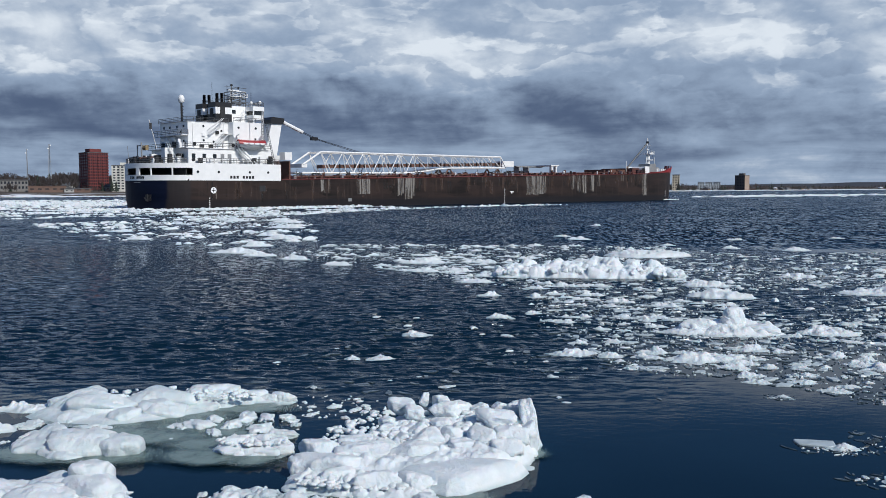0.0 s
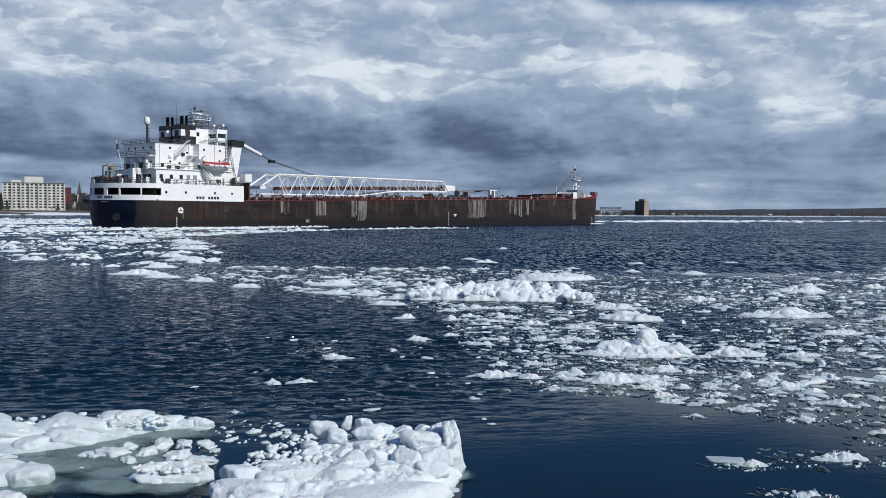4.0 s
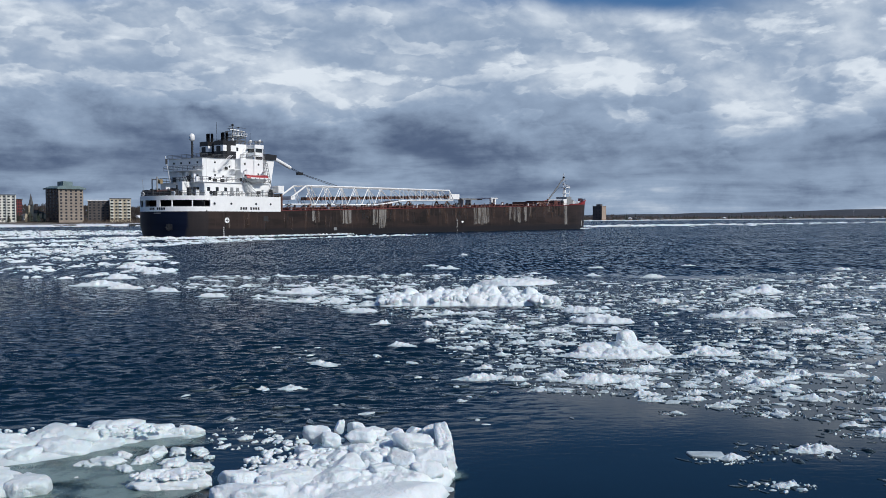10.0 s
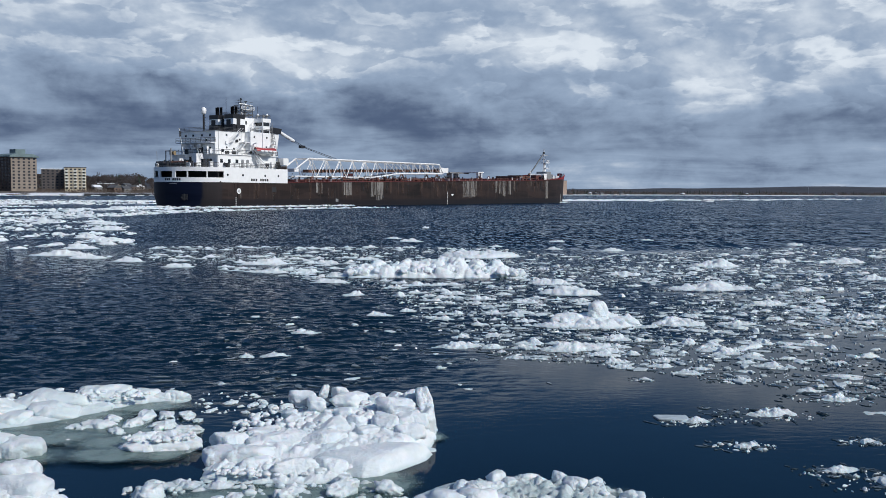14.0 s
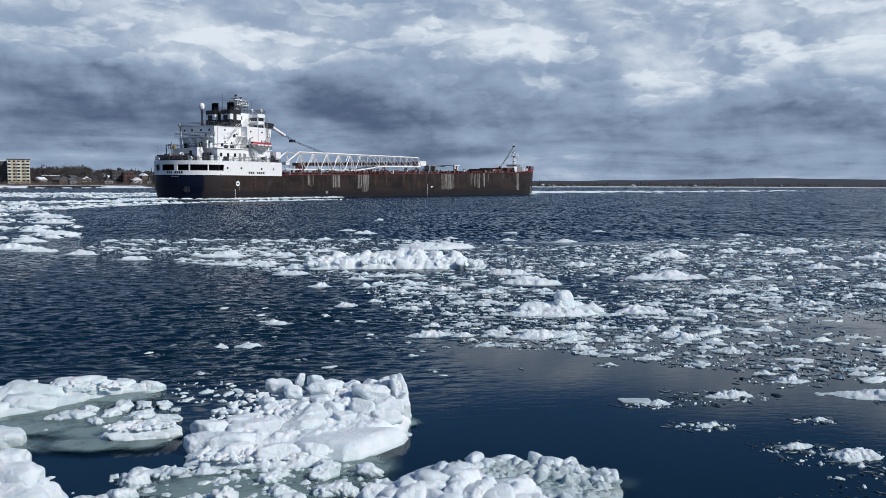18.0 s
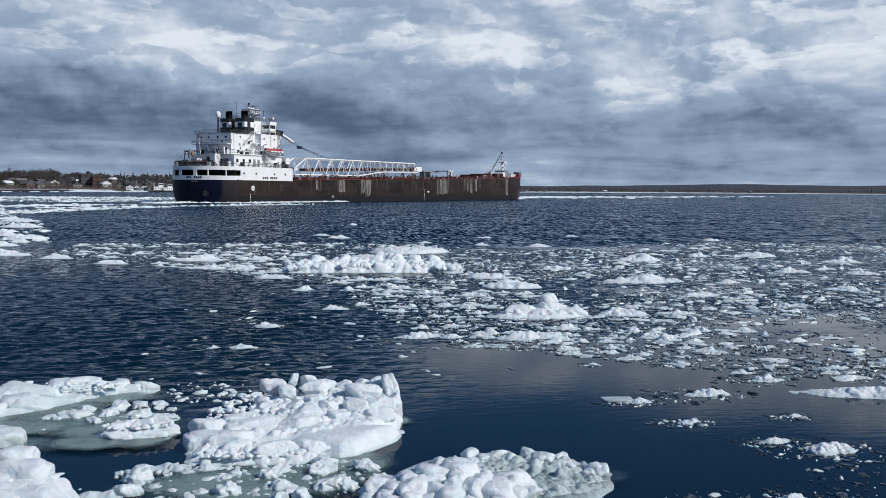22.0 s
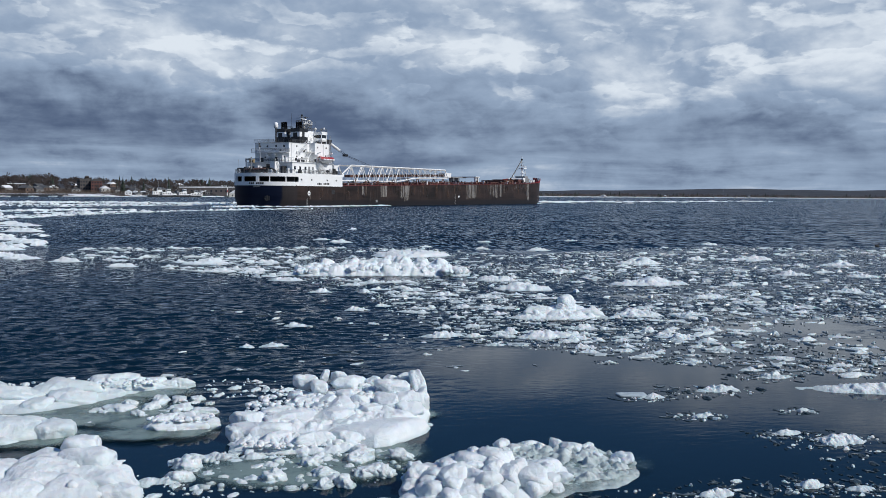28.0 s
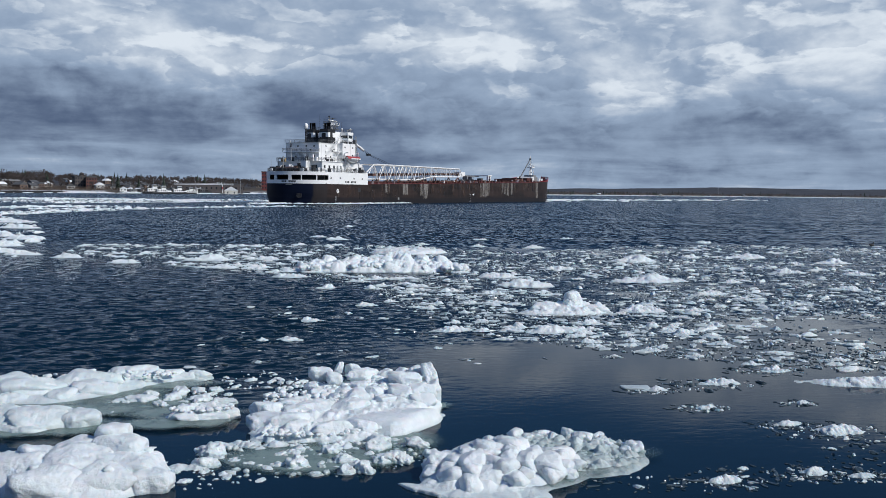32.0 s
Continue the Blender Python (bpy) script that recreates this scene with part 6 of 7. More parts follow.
    for _ in range(5600):
        az = rng.uniform(-37, 3)
        s = 70 + 560 * rng.random() ** 0.9
        d = shore(az) + s
        x, y = polar(az, d)
        z = rise(az, s)
        if noise.noise(Vector((x * 0.013, y * 0.013, 9.0))) < -0.12:
            continue
        if rng.random() < 0.03:
            fir(firs, x, y, z, rng.uniform(4.5, 9.5), rng)
        else:
            bare_tree(bare, x, y, z - 0.3, rng.uniform(3.2, 7.5) * (0.75 if s < 120 else 1) * (1.3 if az < -14 else 1) * (1 + 0.75 * noise.noise(Vector((x * 0.021, y * 0.021, 4.0)))), rng, 24)
    for _ in range(1500):
        az = rng.uniform(-20, -4)
        s = 6 + 100 * rng.random()
        x, y = polar(az, shore(az) + s)
        bare_tree(scrub, x, y, rise(az, s) - 0.2, rng.uniform(1.0, 3.2), rng, 12)
    for _ in range(2600):
        az = rng.uniform(3, 42)
        s = 25 + 330 * rng.random()
        d = shore(az) + s
        x, y = polar(az, d)
        h = rng.uniform(3.5, 9.5) * (1.0 if az < 14 else 0.9) * (1 + 0.8 * noise.noise(Vector((x * 0.012, y * 0.012, 2.0))))
        if rng.random() < 0.12:
            fir(firs, x, y, rise(az, s), h * 1.1, rng)
        else:
            bare_tree(bare, x, y, rise(az, s) - 0.3, h, rng, 12)
    tagged(part("bare_woods", bare, TWIG), "brown leafless spring woods on the far banks", "woods", kind="stuff")
    tagged(part("scrub", scrub, SCRUB), "pale brown leafless scrub along the bank", "scrub", kind="stuff")
    tagged(part("fir_woods", firs, FIRM), "dark scattered firs among the woods", "woods", kind="stuff")
    for az, d, h in ((-22.9, 690, 8), (-22.45, 688, 9), (-22.2, 692, 7.5), (-27.0, 665, 9), (-26.75, 662, 8), (-10.3, 760, 12), (-7.65, 735, 12.5), (-9.1, 770, 10), (-5.2, 800, 13), (-24.0, 700, 9)):
        t = thing("fir_tree", "dark green fir tree on the bank", "tree", on_shore(az, d), "firs on the bank")
        part("trunk", Build().tube((0, 0, -0.5), (0, 0, h * 0.4), 0.2, 5), TWIG, t)
        b = Build()
        fir(b, 0, 0, 0, h, rng)
        part("crown", b, FIRM, t)


build_shore()


# ---- ice close to the quay; places are those at 28 s ----
def block(parent, x, y, z, rx, ry, rz, seed, sub=3, tilt=(0, 0, 0), rough=0.24, chips=7, mat=None):
    p = Pile()
    p.add(loaf_points(rx, ry, rz, seed, sub, 2.0, chips, rough * 0.5))
    ob = part("ice_block", p.mesh("ice_block"), mat or SNOW, parent)
    ob.matrix_basis = pose(x, y, z, *tilt)
    return ob


def slab(parent, x, y, z, rx, ry, h, seed, turn=0.0, tilt=(0.0, 0.0), name="ice_slab", mat=None, ragged=0.2, uneven=0.06, deep=0.12, label="", sides=6):
    p = Pile()
    p.add(plate_points(rx, ry, h, seed, 72, ragged, tilt, uneven, deep, sides))
    ob = part(name, p.mesh(name), mat or SNOW, parent, label)
    ob.matrix_basis = pose(x, y, z, 0, 0, turn)
    return ob


SHEETS = []                      # each sheet of wet ice lies a little above the last


def slush_sheet(parent, x, y, rx, ry, seed, turn=0.0):
    """A ragged sheet of wet ice awash at the surface."""
    b, level = Build(), 0.014 + 0.0026 * len(SHEETS)
    SHEETS.append(seed)
    n, rng = 40, random.Random(seed)
    ph = rng.uniform(0, 50)
    b.v = [(0, 0, level)]
    for k in range(n):
        a = k / n * math.tau
        r = 0.8 + 0.35 * noise.noise(Vector((math.cos(a) * 1.5 + ph, math.sin(a) * 1.5, 0))) + 0.18 * noise.noise(Vector((math.cos(a) * 5 + ph, math.sin(a) * 5, 3)))
        b.v.append((r * rx * math.cos(a), r * ry * math.sin(a), level))
    b.f = [(0, 1 + k, 1 + (k + 1) % n) for k in range(n)]
    ob = part("slush", b, SLUSH, parent, "grey-green wet ice awash")
    ob.matrix_basis = pose(x, y, 0, 0, 0, turn)
    return ob


def heap(parent, x, y, rx, ry, base, seed, step, blocks, name="floe_base", mat=None, label="", turn=0.0, ragged=0.22, crust=0.03, slope=(0.0, 0.0), rim=0.10, ring=None):
    p = Pile()
    p.add(heap_points(rx, ry, base, seed, step, blocks, ragged, crust, slope, rim, ring))
    ob = part(name, p.mesh(name), mat or SNOW, parent, label)
    ob.matrix_basis = pose(x, y, 0, 0, 0, turn)
    return ob


def bits(rng, count, x, y, rx, ry, small, large, mat=None, label="loose white brash ice lumps between the floes", thin=0.0):
    """Loose brash between the large floes, too fine to count."""
    p = Pile()
    for _ in range(count):
        a, q = rng.uniform(0, math.tau), math.sqrt(rng.random())
        r = small + (large - small) * rng.random() ** 3
        if rng.random() < thin:
            p.add(chip_points(r * 1.9, r * 0.6, 0.010, rng.randrange(10 ** 6), 6, 0.1), (rx * q * math.cos(a), ry * q * math.sin(a), 0), rng.uniform(0, 3))
        elif r < 0.05:
            v, f = shard_points(rng.randrange(10 ** 6))
            p.add((v * r, f), (rx * q * math.cos(a), ry * q * math.sin(a), 0), rng.uniform(0, 6))
        else:
            p.add(lump_points(r * 1.5, r, r * 0.5, rng.randrange(10 ** 6), 3, 0.6, 6), (rx * q * math.cos(a), ry * q * math.sin(a), 0.0), rng.uniform(0, 3))
    afloat(tagged(part("brash_ice", p.mesh("brash_ice", False), mat or BRASH), label, "brash ice", kind="stuff"), x, y)


def loaf(parent, x, y, z, rx, ry, rz, seed, turn=0.0, tilt=(0.0, 0.0), square=3.0, cuts=4, rough=0.06, mat=None, sub=4):
    p = Pile()
    p.add(loaf_points(rx, ry, rz, seed, sub, square, cuts, rough))
    ob = part("ice_block", p.mesh("ice_block"), mat or SNOW, parent)
    ob.matrix_basis = pose(x, y, z, tilt[0], tilt[1], turn)
    return ob


def crumbs(parent, rng, count, x, y, rx, ry, z, small, large, mat=None):
    """Loose lumps on a floe, too many to count."""
    p = Pile()
    for _ in range(count):
        a, q = rng.uniform(0, math.tau), math.sqrt(rng.random())
        dx, dy = rx * q * math.cos(a), ry * q * math.sin(a)
        r = small + (large - small) * rng.random() ** 2.5
        p.add(loaf_points(r * rng.uniform(1.0, 1.6), r, r * rng.uniform(0.6, 0.9), rng.randrange(10 ** 6), 2, rng.uniform(2.2, 3.5), 4, 0.12), (dx, dy, z(x + dx, y + dy) + 0.3 * r), rng.uniform(0, 6))
    ob = tagged(part("crushed_ice", p.mesh("crushed_ice"), mat or SNOW, parent), "white crumbs of broken ice", kind="stuff")
    ob.matrix_basis = pose(x, y, 0)


def main_floe():
    rng = random.Random(11)
    f = afloat(thing("ice_floe", "large white ice floe of tilted slabs heaped with snowy blocks", "ice floe"), 0.65, 14.1, 0, 0)

    def top(x, y):
        return 0.27 + 0.07 * y + 0.03 * x + 0.03 * noise.noise(Vector((x * 1.5, y * 1.5, 2)))

    ring = [(-1.62, -0.80), (-1.20, -0.25), (-0.82, 0.45), (-0.62, 0.98), (0.1, 1.10), (0.9, 0.98), (1.52, 0.95), (1.62, 0.55), (1.48, -0.35), (1.2, -0.85), (0.2, -1.35), (-1.2, -1.25)]
    blocks = jumble(rng, 330, 1.5, 1.15, 0.025, 0.11, 0.5, 0.0, -0.1, 0.35, (2.2, 4.0))
    heap(f, 0, 0, 1.6, 1.3, 0.27, 21, 0.02, blocks, ragged=0.05, crust=0.018, slope=(0.03, 0.07), rim=0.13, ring=ring)
    # the smooth thick slab at the front, and the shelf of crumbled ice beside it
    heap(f, 0, 0, 1.5, 1.8, 0.21, 22, 0.02, [], name="ice_slab", label="smooth thick ice slab", ragged=0.03, crust=0.003, slope=(0.0, -0.02), rim=0.10,
         ring=[(-0.25, -1.25), (0.50, -1.76), (0.75, -1.68), (1.36, -1.00), (1.45, -0.72), (0.9, -0.62), (0.1, -0.85)])
    shelf = [(-1.55, -1.20), (-1.45, -1.52), (-0.95, -1.72), (-0.42, -1.95), (0.1, -1.90), (0.42, -1.78), (0.2, -1.3), (-0.6, -1.1)]
    heap(f, 0, 0, 1.5, 1.9, 0.10, 23, 0.02, jumble(rng, 170, 1.0, 0.38, 0.03, 0.13, 0.7, -0.55, -1.5, 0.4, (2.2, 4.0)), name="ice_shelf", ragged=0.08, crust=0.045, rim=0.16, ring=shelf)
    # loaf-shaped blocks on top: place, half sizes, turn, tilt
    for i, (x, y, z, a, b, c, turn, tx, ty, sq) in enumerate((
            (-1.12, -1.06, 0.19, 0.46, 0.20, 0.125, 5, 4, -2, 4.5), (-1.48, -1.03, 0.17, 0.15, 0.19, 0.12, 10, 0, 6, 3.2), (-0.62, -0.72, 0.29, 0.44, 0.20, 0.11, 14, 10, 2, 4.0), (-1.36, -0.62, 0.25, 0.26, 0.20, 0.16, -10, 0, 0, 2.6),
            (-0.95, -0.25, 0.28, 0.26, 0.2, 0.10, 30, 0, 0, 3.0), (-0.05, -0.72, 0.30, 0.30, 0.2, 0.12, -12, 6, 0, 3.0), (-0.42, 0.86, 0.44, 0.23, 0.15, 0.125, -8, 0, 4, 3.4), (-0.12, 0.92, 0.52, 0.075, 0.07, 0.12, 0, 6, 10, 2.6),
            (-0.22, 0.60, 0.42, 0.13, 0.12, 0.115, 12, 0, 0, 3.2), (0.20, 0.72, 0.43, 0.24, 0.14, 0.115, 10, 6, -8, 3.6), (0.12, 1.02, 0.48, 0.14, 0.10, 0.10, 0, 0, 18, 2.8), (0.46, 0.95, 0.42, 0.14, 0.12, 0.10, 30, 0, 0, 3.0),
            (-0.08, 0.12, 0.37, 0.17, 0.12, 0.095, -8, 0, 0, 2.5), (0.20, 0.34, 0.39, 0.15, 0.10, 0.09, 6, 0, 0, 2.4), (0.08, -0.26, 0.35, 0.22, 0.17, 0.13, 20, 10, 0, 2.8), (0.42, -0.12, 0.36, 0.17, 0.15, 0.12, -25, 0, 0, 3.0), (-0.28, -0.22, 0.33, 0.13, 0.11, 0.09, 0, 0, 0, 2.7),
            (-0.55, 0.15, 0.34, 0.13, 0.11, 0.08, 40, 0, 0, 2.8), (-0.62, 0.5, 0.36, 0.12, 0.1, 0.09, 0, 0, 0, 2.8), (0.95, 0.40, 0.42, 0.29, 0.25, 0.15, 12, -6, 8, 2.9), (0.72, 0.95, 0.40, 0.13, 0.1, 0.10, 0, 0, 0, 3.0), (1.02, 0.92, 0.42, 0.12, 0.1, 0.11, 25, 0, 0, 3.2),
            (1.28, 0.82, 0.44, 0.16, 0.12, 0.12, 0, 0, 0, 3.0), (1.44, 0.50, 0.34, 0.13, 0.24, 0.30, 8, 8, -6, 2.7), (1.42, 0.14, 0.22, 0.16, 0.24, 0.23, -10, 14, 0, 2.6), (1.22, -0.06, 0.28, 0.24, 0.2, 0.17, 15, 8, 0, 2.6), (0.84, -0.26, 0.32, 0.21, 0.17, 0.14, -15, 8, 0, 2.7),
            (0.55, -0.45, 0.31, 0.18, 0.14, 0.12, 20, 0, 0, 2.7), (1.15, -0.42, 0.22, 0.22, 0.18, 0.15, 0, 0, 0, 2.6), (0.62, 0.2, 0.37, 0.08, 0.07, 0.06, 0, 0, 0, 2.5), (-0.35, -1.62, 0.13, 0.3, 0.17, 0.13, 10, 10, 0, 2.6), (0.1, -1.62, 0.12, 0.2, 0.15, 0.12, -20, 10, 0, 2.6),
            (-0.9, -1.48, 0.1, 0.22, 0.14, 0.11, 15, 10, 0, 2.6))):
        # the middle blocks are drowned in snow
        z -= 0.075 if -0.95 < y < 0.55 and x < 0.75 else 0.03 if y < -0.95 and x < -1.0 else 0.0
        loaf(f, x, y, z, a, b, c, 600 + i, turn, (tx, ty), sq, 5, 0.05)
    crumbs(f, rng, 340, -0.35, 0.0, 1.05, 0.9, top, 0.02, 0.06)
    crumbs(f, rng, 220, 0.8, 0.3, 0.7, 0.75, top, 0.02, 0.07)
    crumbs(f, rng, 150, -0.55, -1.55, 0.95, 0.3, lambda x, y: 0.10, 0.02, 0.07)
    # wet ice under the floe's foot, and a raft of brash frozen along it
    for x, y, rx, ry, seed in ((-0.1, -2.45, 1.9, 1.15, 5), (-0.95, -2.5, 1.5, 1.2, 15), (0.75, -1.95, 1.0, 0.75, 16), (-0.7, -2.7, 2.1, 1.2, 17), (1.45, 0.1, 0.55, 0.5, 18)):
        slush_sheet(f, x, y, rx, ry, seed)
    crumbs(f, rng, 260, -0.55, -2.5, 1.7, 0.9, lambda x, y: -0.008, 0.012, 0.055, GREYBRASH)
    crumbs(f, rng, 30, -0.6, -2.2, 1.4, 0.5, lambda x, y: 0.0, 0.02, 0.08, SHOAL)
    for i in range(14):
        a, q, r = rng.uniform(0, math.tau), math.sqrt(rng.random()), rng.uniform(0.06, 0.15)
        loaf(f, -0.6 + 1.6 * q * math.cos(a), -2.6 + 0.8 * q * math.sin(a), 0.02, r * 1.4, r, r * 0.8, 660 + i, rng.uniform(0, 180), (0, 0), 1.0, 6, 0.35, SHOAL, 4)


def shoal_floes():
    rng = random.Random(12)
    f = afloat(thing("ice_floe", "long low white floe, thin and green at its wet edge", "ice floe"), -3.5, 16.2, 0, 0)
    ring = [(-2.4, 0.1), (-1.6, 0.35), (-0.45, 0.62), (0.4, 0.88), (1.1, 0.78), (1.70, 0.74), (1.62, 0.52), (0.9, 0.22), (0.45, -0.32), (-0.1, -0.82), (-0.9, -1.25), (-1.7, -1.2), (-2.5, -0.7)]
    blocks = [(-0.55, 0.05, 0.72, 0.46, 0.30, 0.15, 0, 0.08, 2.3), (-1.25, -0.40, 0.62, 0.42, 0.28, 0.1, 0, 0.05, 2.3), (-0.30, -0.42, 0.42, 0.32, 0.19, 0.2, 0, 0.05, 2.4), (0.10, 0.42, 0.58, 0.32, 0.27, 0.2, 0, 0.08, 2.3), (0.85, 0.60, 0.45, 0.2, 0.18, 0.05, 0, 0.05, 2.3),
              (1.40, 0.66, 0.28, 0.14, 0.17, 0, 0, 0, 2.2), (-1.9, -0.1, 0.5, 0.4, 0.26, 0, 0, 0, 2.3), (-1.55, -0.85, 0.45, 0.26, 0.17, 0, 0, 0, 2.3)]
    blocks += jumble(rng, 40, 1.9, 0.6, 0.06, 0.22, 0.35, -0.4, 0.1, 0.25, (2.2, 3.2))
    heap(f, 0, 0, 2.2, 1.1, 0.09, 51, 0.024, blocks, mat=SHOAL, ragged=0.06, crust=0.014, rim=0.24, ring=ring)
    for i, (x, y, z, a, b, c, turn, sq) in enumerate(((-0.50, 0.12, 0.13, 0.62, 0.40, 0.22, 10, 2.7), (-1.30, -0.35, 0.12, 0.50, 0.36, 0.20, 5, 2.8), (-0.25, -0.42, 0.06, 0.38, 0.26, 0.17, 12, 3.0), (0.28, 0.42, 0.12, 0.42, 0.24, 0.18, 8, 2.8), (0.62, 0.66, 0.10, 0.24, 0.15, 0.13, 0, 2.6),
                                                     (0.98, 0.66, 0.08, 0.2, 0.12, 0.11, 0, 2.6), (1.46, 0.66, 0.06, 0.22, 0.11, 0.12, 5, 2.4), (1.2, 0.62, 0.05, 0.2, 0.1, 0.09, 0, 2.6), (-0.75, -0.75, 0.04, 0.35, 0.24, 0.14, -5, 2.7), (0.15, 0.02, 0.03, 0.36, 0.22, 0.12, 10, 2.8), (-1.9, 0.0, 0.1, 0.45, 0.35, 0.2, 0, 2.6))):
        loaf(f, x, y, z, a, b, c, 700 + i, turn, (4, 0), sq, 5, 0.08, SHOAL)
    crumbs(f, rng, 70, -0.3, 0.25, 1.5, 0.35, lambda x, y: 0.24 - 0.05 * abs(x), 0.02, 0.06)
    for x, y, rx, ry, seed in ((-0.5, -0.75, 2.2, 1.15, 6), (0.3, -0.65, 1.6, 1.2, 7), (0.9, -1.2, 1.9, 1.2, 8), (0.9, 0.2, 1.5, 0.7, 23), (-0.2, -1.6, 2.0, 0.8, 24), (1.3, -2.1, 1.5, 0.9, 25)):
        slush_sheet(f, x, y, rx, ry, seed)
    for i in range(16):
        a, q, r = rng.uniform(0, math.tau), math.sqrt(rng.random()), rng.uniform(0.05, 0.17)
        loaf(f, 1.2 + 1.1 * q * math.cos(a), -1.1 + 0.9 * q * math.sin(a), 0.02, r * 1.5, r, r * 0.6, 720 + i, rng.uniform(0, 180), (0, 0), 1.0, 6, 0.35, SHOAL, 4)
    f = afloat(thing("ice_floe", "smooth rounded white ice boulders awash", "ice floe"), -3.9, 13.65, 0, 0)
    for i, (x, y, z, a, b, c, turn, sq) in enumerate(((-0.12, 0.02, 0.04, 0.52, 0.36, 0.24, 0, 2.8), (0.40, -0.02, 0.02, 0.28, 0.26, 0.22, 10, 2.5), (-0.78, 0.1, 0.04, 0.45, 0.36, 0.23, 0, 2.6), (-0.35, -0.28, 0.0, 0.35, 0.2, 0.12, 0, 2.5))):
        loaf(f, x, y, z, a, b, c, 740 + i, turn, (3, 0), sq, 3, 0.07, SHOAL)
    slush_sheet(f, 0.2, -0.25, 1.5, 0.8, 9)
    slush_sheet(f, -0.6, -0.3, 1.4, 0.7, 26)
    f = afloat(thing("ice_floe", "tall heap of big white snow-rounded ice blocks", "ice floe"), -2.75, 11.1, 0, 0)
    blocks = [(0.1, 0.25, 0.40, 0.34, 0.34, 0, 0, 0, 2.3), (0.25, -0.15, 0.5, 0.36, 0.26, 0.3, 0.05, 0.1, 2.5), (-0.4, 0.1, 0.4, 0.34, 0.28, 0.5, 0, 0, 2.3), (0.0, -0.5, 0.6, 0.4, 0.26, -0.2, 0, 0.1, 2.5), (-0.8, -0.1, 0.45, 0.4, 0.22, 0, 0, 0, 2.3)]
    heap(f, -0.12, -0.1, 1.0, 0.95, 0.15, 81, 0.022, blocks + jumble(rng, 80, 0.9, 0.85, 0.04, 0.16, 0.5, -0.12, -0.05, 0.3, (2.0, 3.2)), ragged=0.14, crust=0.02)
    for i, (x, y, z, a, b, c, turn, tx, sq) in enumerate(((0.14, 0.34, 0.42, 0.24, 0.2, 0.20, 20, 0, 2.5), (0.24, 0.14, 0.30, 0.32, 0.24, 0.20, -20, 10, 2.6), (0.02, 0.3, 0.26, 0.3, 0.26, 0.2, 0, 0, 2.6), (0.42, -0.22, 0.20, 0.44, 0.26, 0.19, -14, 8, 3.0), (0.62, -0.05, 0.14, 0.24, 0.24, 0.18, 0, 0, 2.6),
                                                         (-0.34, 0.18, 0.24, 0.36, 0.28, 0.18, 12, 6, 2.8), (-0.20, -0.22, 0.24, 0.46, 0.30, 0.19, 16, 10, 2.8), (-0.74, 0.22, 0.16, 0.28, 0.26, 0.22, 0, 0, 2.6), (-0.80, -0.25, 0.18, 0.42, 0.32, 0.18, -10, 6, 2.7), (0.2, -0.62, 0.14, 0.5, 0.28, 0.2, 5, 10, 2.8),
                                                         (-0.45, -0.68, 0.14, 0.42, 0.28, 0.2, -8, 10, 2.7), (0.72, -0.5, 0.08, 0.26, 0.24, 0.16, 0, 0, 2.6), (-1.1, 0.05, 0.1, 0.3, 0.3, 0.2, 0, 0, 2.5), (0.05, 0.62, 0.08, 0.3, 0.2, 0.16, 0, 0, 2.5))):
        loaf(f, x, y, z, a, b, c, 760 + i, turn, (tx, 0), sq, 5, 0.07)
    crumbs(f, rng, 70, -0.1, -0.1, 0.85, 0.7, lambda x, y: 0.36 - 0.12 * math.hypot(x, y), 0.02, 0.06)
    f = afloat(thing("ice_floe", "small white floe of crusted snow lumps", "ice floe"), -1.72, 13.85, 0, 0)
    heap(f, 0, 0, 0.55, 0.32, 0.13, 101, 0.016, [(-0.22, 0.10, 0.24, 0.18, 0.24, 0, 0, 0, 2.4), (0.08, 0.10, 0.32, 0.2, 0.22, 0.2, 0, 0, 2.6), (0.30, 0.06, 0.22, 0.2, 0.21, 0, 0, 0, 2.5), (0, -0.12, 0.34, 0.2, 0.15, 0, 0, 0, 2.4)] + jumble(rng, 70, 0.5, 0.28, 0.025, 0.09, 0.7, 0.03, 0, 0.3, (2.2, 3.5)), ragged=0.16, crust=0.02, rim=0.14)
    for i, (x, y, z, a, b, c, turn, sq) in enumerate(((-0.26, 0.05, 0.05, 0.26, 0.2, 0.17, 8, 2.6), (0.06, 0.08, 0.07, 0.3, 0.2, 0.18, -10, 2.5), (0.32, 0.02, 0.04, 0.24, 0.2, 0.15, 15, 2.6), (-0.02, -0.12, 0.02, 0.42, 0.18, 0.12, 4, 2.6))):
        loaf(f, x, y, z, a, b, c, 780 + i, turn, (4, 0), sq, 5, 0.1)
    crumbs(f, rng, 90, 0.02, 0.02, 0.5, 0.24, lambda x, y: 0.17, 0.015, 0.05)
    slush_sheet(f, 0.05, -0.3, 0.95, 0.6, 10)
    slush_sheet(f, -0.6, -0.35, 1.1, 0.55, 27)
    f = afloat(thing("ice_floe", "broad white floe of piled rounded blocks in grey brash", "ice floe"), 2.8, 10.95, 0, 0)
    blocks = [(-0.45 + 0.95 * math.cos(i * 2.4) * math.sqrt(i / 22), -0.45 + 0.55 * math.sin(i * 2.4) * math.sqrt(i / 22), rng.uniform(0.2, 0.34), rng.uniform(0.18, 0.28), 0.27 - 0.007 * i, rng.uniform(0, 3), 0.1, 0.1, 2.2) for i in range(22)]
    heap(f, -0.4, -0.45, 1.15, 0.75, 0.10, 111, 0.022, blocks, ragged=0.14, crust=0.015, rim=0.3)
